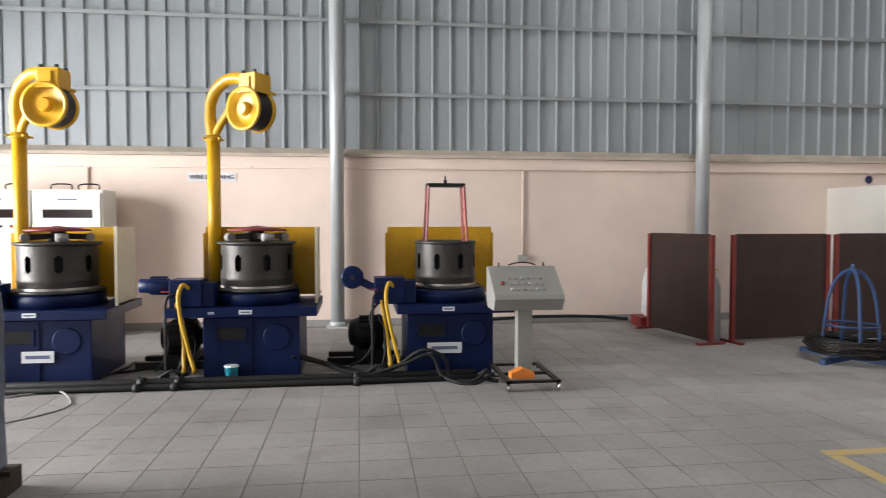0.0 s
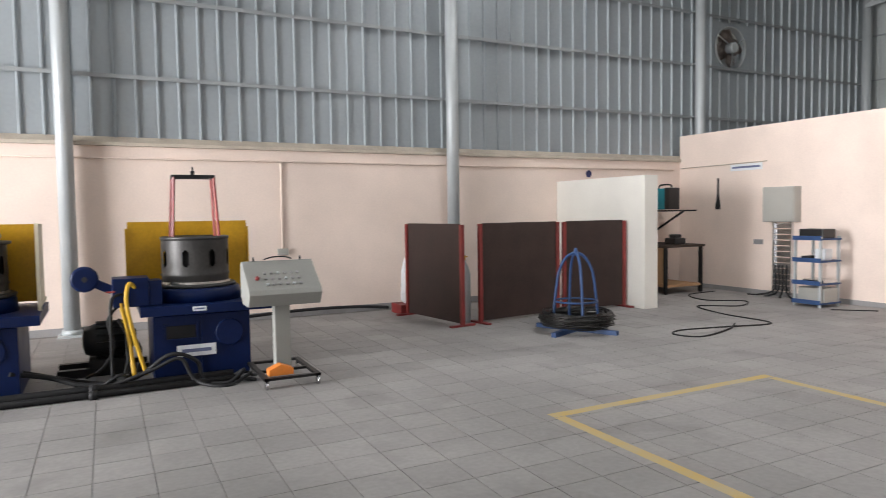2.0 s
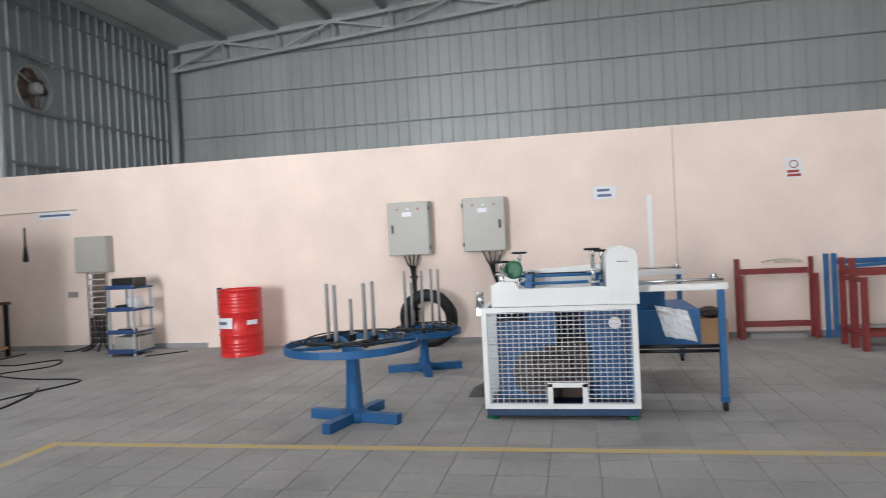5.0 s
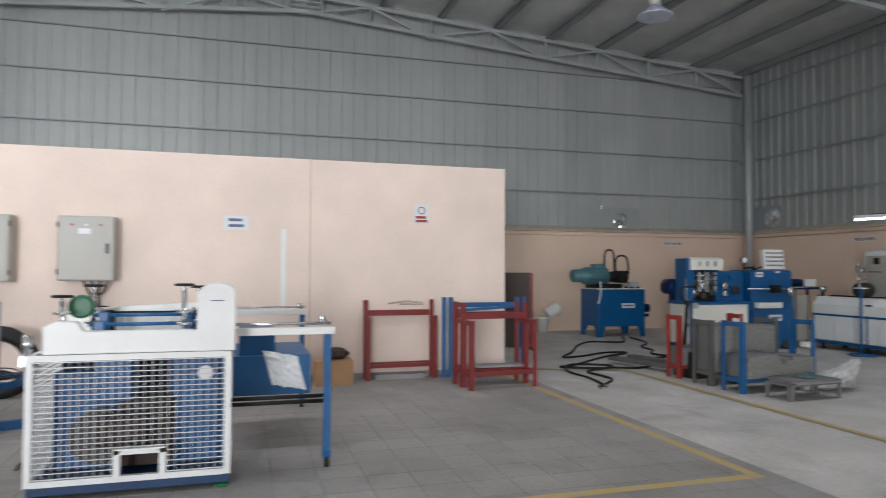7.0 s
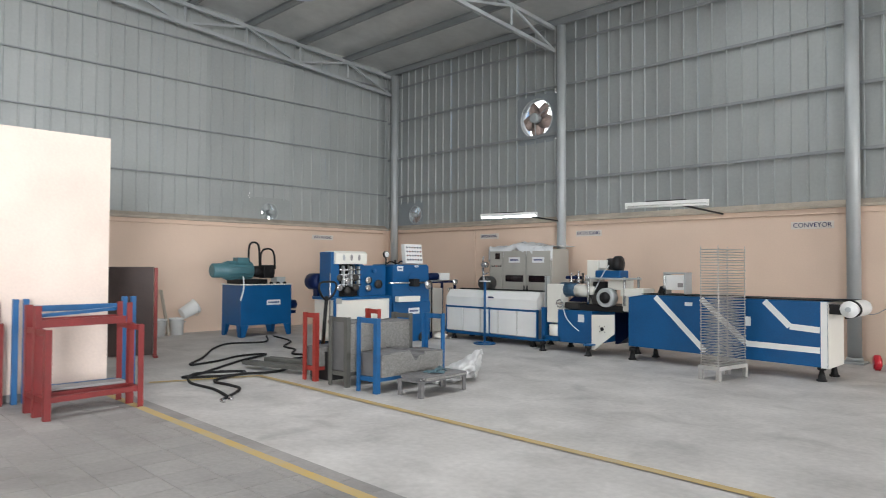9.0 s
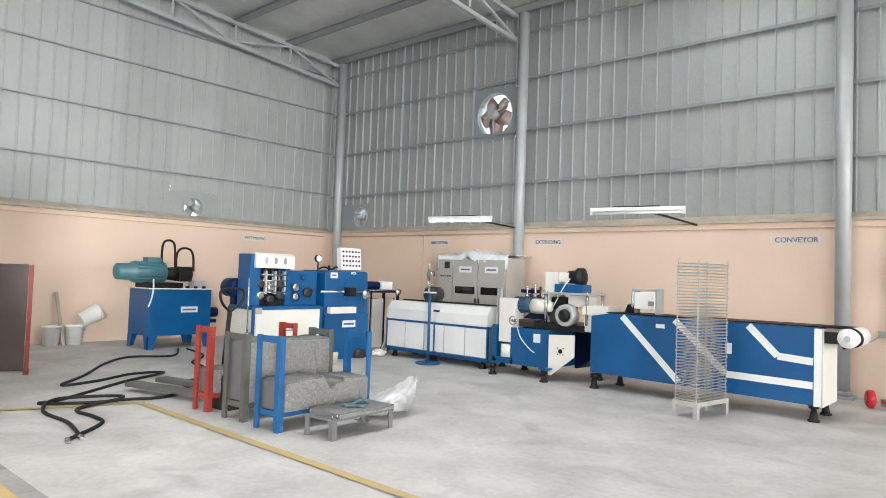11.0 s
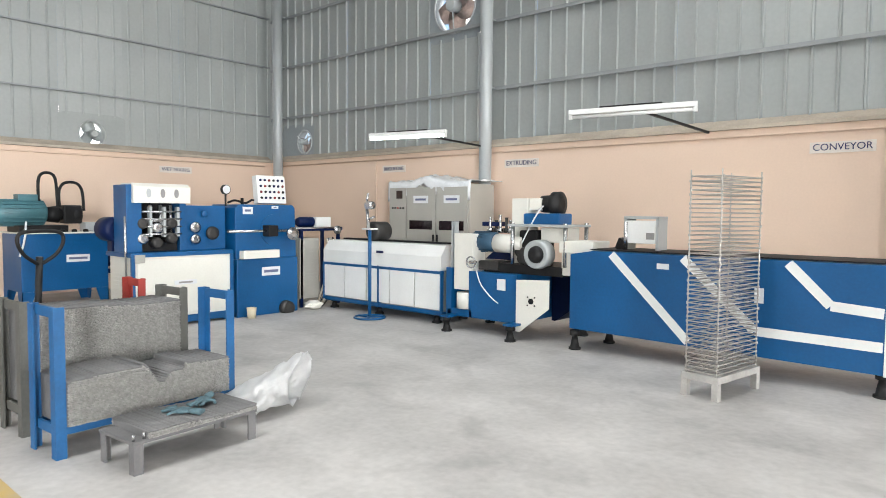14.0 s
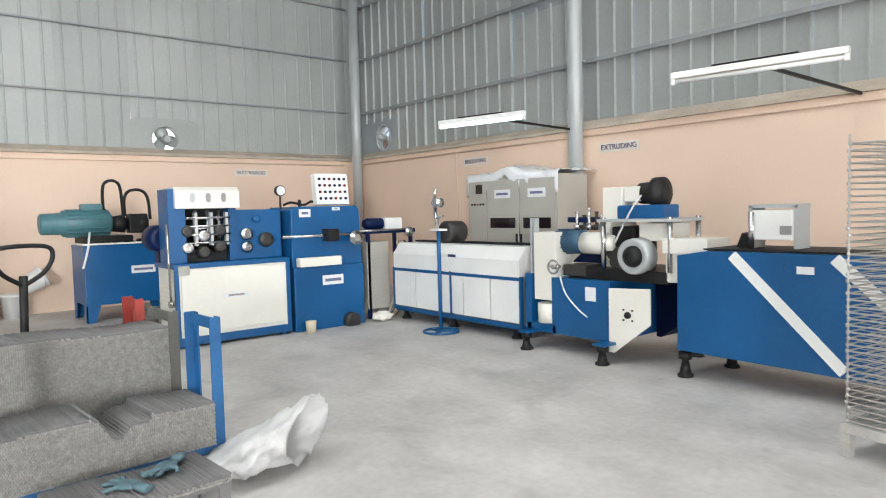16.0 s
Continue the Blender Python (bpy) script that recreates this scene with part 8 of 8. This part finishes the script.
for words, x, y, z, rz, k, wide in (("CONVEYOR", 5.19, S_FACE + 0.006, 2.03, 180, 0.100, 0.60), ("EXTRUDING", 9.17, S_FACE + 0.006, 2.03, 180, 0.092, 0.58), ("BRIQUETING", 11.74, S_FACE + 0.006, 2.04, 180, 0.08, 0.54), ("WET MIXING", E_FACE - 0.006, -10.72, 2.04, -90, 0.088, 0.60)):
    wall_sign(words, x, y, z, rz, k, wide, 0.115, M_SIGNPL, "white strip sign lettered with the station's name in dark blue")

# tube lights on wall arms
for (xa, ya, xb, yb, lit, arm, lab) in ((9.26, -11.22, 10.38, -10.95, True, (9.70, S_FACE + 0.02, 2.27), "lit fluorescent tube light on a wall arm"), (6.04, -11.02, 7.25, -10.80, False, (6.55, S_FACE + 0.02, 2.27), "unlit fluorescent batten light on a wall arm")):
    Lm = thing("tube_light", lab, "light", pose((xa + xb) / 2, (ya + yb) / 2, 2.31, 0, 0, math.degrees(math.atan2(yb - ya, xb - xa))), group="tube lights over the line")
    hl = math.hypot(xb - xa, yb - ya) / 2
    bm = B()
    box(bm, -hl, -0.03, 0.0, hl, 0.03, 0.05, 0.006)
    part("batten", bm, M_WHITE, Lm)
    bm = B()
    cyl(bm, (-hl + 0.03, 0, -0.022), (hl - 0.03, 0, -0.022), 0.017, 12)
    part("tube", bm, M_TUBE if lit else M_WHITE, Lm)
    for a in (-hl + 0.015, hl - 0.015):
        bm = B()
        box(bm, a - 0.015, -0.02, -0.045, a + 0.015, 0.02, 0.0, 0.003)
        part("lamp_holder", bm, M_WHITE, Lm)
    inv = Lm.matrix_world.inverted() if False else pose((xa + xb) / 2, (ya + yb) / 2, 2.31, 0, 0, math.degrees(math.atan2(yb - ya, xb - xa))).inverted()
    bm = B()
    bar(bm, inv @ Vector(arm), (0.05, 0, 0.055), 0.025, 0.025)
    part("arm", bm, M_DARK, Lm)
    bm = B()
    bar(bm, (-0.3, 0, 0.058), (0.3, 0, 0.058), 0.03, 0.016)
    part("arm_plate", bm, M_DARK, Lm)

# high-bay lamps
for p in ((11.05, -7.40, 5.72), (11.55, 3.40, 5.72)):
    Hb = thing("high_bay_lamp", "unlit aluminium high-bay lamp hanging from the roof", "lamp", pose(*p), group="high-bay lamps")
    bm = B()
    lathe(bm, (0, 0, 0), (0, 0, 1), [(0, 0.30), (0.01, 0.306), (0.05, 0.26), (0.16, 0.13), (0.20, 0.09), (0.195, 0.08), (0.15, 0.12), (0.05, 0.245)], 36)
    part("shade", bm, M_LAMP, Hb)
    bm = B()
    lathe(bm, (0, 0, 0.20), (0, 0, 1), [(0, 0.09), (0.06, 0.10), (0.20, 0.095), (0.22, 0.02)], 20)
    part("gear_housing", bm, M_CREAM, Hb)
    bm = B()
    cyl(bm, (0, 0, 0.40), (0, 0, roof_z(p[1]) + 0.20 - p[2]), 0.01, 8)
    part("hanger", bm, M_STEEL, Hb)
    bm = B()
    lathe(bm, (0, 0, 0.04), (0, 0, 1), [(0, 0.03), (0.06, 0.045), (0.14, 0.03)], 14)
    part("bulb", bm, M_PLATE, Hb)


def exhaust_fan(x, y, z, rz, R, w, h, blades, spin, label, wide=0.9, aside=0.0, shut=False, hole=1.0):
    """Stands in the plane y = 0 of its own; it blows to +y."""
    Fn = thing("exhaust_fan", label, "fan", pose(x, y, z, 0, 0, rz), group="exhaust fans")
    bm = B()
    n = 32
    outer, inner = [], []
    for k in range(n):
        a = 2 * math.pi * (k + 0.5) / n
        c, s = math.cos(a), math.sin(a)
        q = min((w / 2 + 0.03 - math.copysign(aside, c)) / abs(c) if abs(c) > 1e-6 else 9, (h / 2 + 0.05) / abs(s) if abs(s) > 1e-6 else 9)
        outer.append(bm.verts.new((q * c, 0, q * s)))
        inner.append(bm.verts.new((hole * R * c, 0, hole * R * s)))
    back = [bm.verts.new((v.co.x, 0.14, v.co.z)) for v in inner]
    for k in range(n):
        j = (k + 1) % n
        bm.faces.new((outer[k], outer[j], inner[j], inner[k]))
        bm.faces.new((inner[k], inner[j], back[j], back[k])).smooth = True
    part("mounting_plate", bm, M_SHEET_G if rz == -90 else M_SHEET, Fn)
    bm = B()
    ring(bm, (0, -0.01, 0), (0, 1, 0), hole * R + 0.012, 0.014, 32, 6)
    part("ring", bm, M_SHEET_G if rz == -90 else M_STEEL, Fn)
    bm = B()
    lathe(bm, (0, -0.12, 0), (0, 1, 0), [(0, R * 0.2), (0.02, R * 0.26), (0.16, R * 0.26), (0.18, R * 0.12)], 18)
    part("motor", bm, M_SHEET_G if rz == -90 else M_STEEL, Fn)
    for k in range(blades):
        a = spin + 2 * math.pi * k / blades
        bm = B()
        rows = []
        for i in range(5):
            rad = R * (0.22 + 0.72 * i / 4)
            half = R * (0.12 + 0.20 * math.sin(math.pi * (0.25 + 0.6 * i / 4))) * wide
            row = []
            for j in (-1, 0, 1):
                t = a + j * half / rad
                row.append(bm.verts.new((rad * math.cos(t), 0.07 + 0.035 * j, rad * math.sin(t))))
            rows.append(row)
        for r0, r1 in zip(rows, rows[1:]):
            for j in range(2):
                bm.faces.new((r0[j], r0[j + 1], r1[j + 1], r1[j])).smooth = True
        bmesh.ops.solidify(bm, geom=bm.faces[:], thickness=0.004)
        part("blade", bm, M_SHEET_G if rz == -90 else M_FANB, Fn)
    for a in () if rz == -90 else (0.5, 2.6, -1.57):
        bm = B()
        bar(bm, (0, -0.06, 0), ((R + 0.03) * math.cos(a), -0.02, (R + 0.03) * math.sin(a)), 0.025, 0.01)
        part("stay", bm, M_STEEL, Fn)
    if shut:
        n = 8
        for k in range(n):
            z0 = -R + 2 * R * k / n
            bm = B()
            bar(bm, (-R, 0.15, z0 + R / n), (R, 0.15, z0 + R / n), 0.006, 2 * R / n + 0.02, (0, -0.35, 1))
            part("shutter_slat", bm, M_STEEL, Fn)
    return Fn


exhaust_fan(X_W + kn + SHEET_W / 2, Y_N - 0.002, FAN_N[1], 0, 0.40, SHEET_W, 2 * FZ, 4, 0.3, "large grey exhaust fan before a closed shutter", 1.5, shut=True)
exhaust_fan(X_S0 - ks - SHEET_W / 2, Y_S + 0.002, FAN_S[1], 180, 0.40, SHEET_W, 2 * FZ, 5, 0.9, "large exhaust fan with daylight between its blades", 1.35)
exhaust_fan(14.29, Y_S + 0.002, 2.65, 180, 0.21, SHEET_W, 0.60, 5, 0.4, "small exhaust fan low in the south sheeting", aside=X_S0 - kv - SHEET_W / 2 - 14.29)
exhaust_fan(X_E - 0.002, Y_N - ke - SHEET_W / 2, 2.56, -90, 0.23, SHEET_W, 0.56, 3, 1.92, "small exhaust fan low in the gable sheeting", 1.55, hole=0.86)

# ---- floor paint and tiles ----


def floor_line(x0, y0, x1, y1, w=0.085):
    bm = B()
    n = 24
    d = Vector((x1 - x0, y1 - y0, 0))
    s = Vector((-d.y, d.x, 0)).normalized() * w / 2
    lo, hi = [], []
    for k in range(n + 1):
        p = Vector((x0, y0, 0.0085)) + d * k / n
        lo.append(bm.verts.new(p - s * (1 + 0.12 * noise.noise(p * 5))))
        hi.append(bm.verts.new(p + s * (1 + 0.12 * noise.noise(p * 5 + Vector((9, 0, 0))))))
    for k in range(n):
        bm.faces.new((lo[k], lo[k + 1], hi[k + 1], hi[k]))
    return solid("floor_line", bm, M_LINE, "worn yellow painted line on the floor", "floor marking", group="yellow floor lines", kind="structure")


floor_line(2.78, 3.68, 5.02, 3.70)
floor_line(2.82, 3.63, 2.82, -4.03)
floor_line(4.98, 3.64, 4.98, -3.98)
floor_line(4.94, -4.03, 9.6, -4.03)
floor_line(9.36, -5.80, 0.5, -5.70)
floor_line(9.40, -5.84, 9.85, -4.62)

TILE, GAP = 0.300, 0.0028
bm = B()
box(bm, -4.5, -4.2, 0.0005, X_P - 0.02, N_FACE - 0.03, 0.0022)
solid("tile_bedding", bm, M_JOINT, "dark cement joints between the floor tiles", "floor", kind="structure")


def tile_verts(bm, x, y, z, h=0.0045):
    a = TILE - GAP
    c = 0.002
    lo = [bm.verts.new((x + i * a, y + j * a, z)) for i, j in ((0, 0), (1, 0), (1, 1), (0, 1))]
    hi = [bm.verts.new((x + c + i * (a - 2 * c), y + c + j * (a - 2 * c), z + h)) for i, j in ((0, 0), (1, 0), (1, 1), (0, 1))]
    bm.faces.new(hi)
    for k in range(4):
        bm.faces.new((lo[k], lo[(k + 1) % 4], hi[(k + 1) % 4], hi[k]))


bm = B()
tile_verts(bm, 0, 0, 0)
tile_me = finish("tile", bm, M_PAVER)
tr = random.Random(3)
NX0, NX1, NY0, NY1 = 9, 24, 20, 40
bm = B()
for i in range(60):
    for j in range(46):
        x, y = -4.5 + i * TILE, -4.2 + j * TILE
        if y + TILE > N_FACE - 0.03 or x + TILE > X_P - 0.01:
            continue
        z = 0.0018 + 0.0012 * tr.random()
        if NX0 <= i < NX1 and NY0 <= j < NY1:
            ob = new("tile", tile_me)
            ob.parent = floor
            ob.location = (x, y, z)
        else:
            tile_verts(bm, x, y, z)
ob = part("outer_tiles", bm, M_PAVER, floor)
tagged(ob, kind="stuff")


# ---- bright hazy sky outside the fan openings ----
haze = bpy.data.materials.new("bright_hazy_sky")
haze.use_nodes = True
hz = haze.node_tree.nodes["Principled BSDF"]
hz.inputs["Base Color"].default_value = (0.8, 0.8, 0.8, 1)
hz.inputs["Emission Color"].default_value = (1.0, 0.95, 0.93, 1)
hz.inputs["Emission Strength"].default_value = 3.0
for m, r in ((pose(X_S0 - ks - SHEET_W / 2, Y_S - 0.6, FAN_S[1] + 0.25), 0.62), (pose(14.29, Y_S - 0.6, 2.65 + 0.1), 0.36), (pose(X_E + 0.6, Y_N - ke - SHEET_W / 2, 2.58 + 0.1, 0, 0, 90), 0.36)):
    bm = B()
    box(bm, -r, -0.01, -r, r, 0.01, r)
    solid("backdrop", bm, haze, "plain bright hazy sky outside a fan opening", "sky", m, kind="structure")
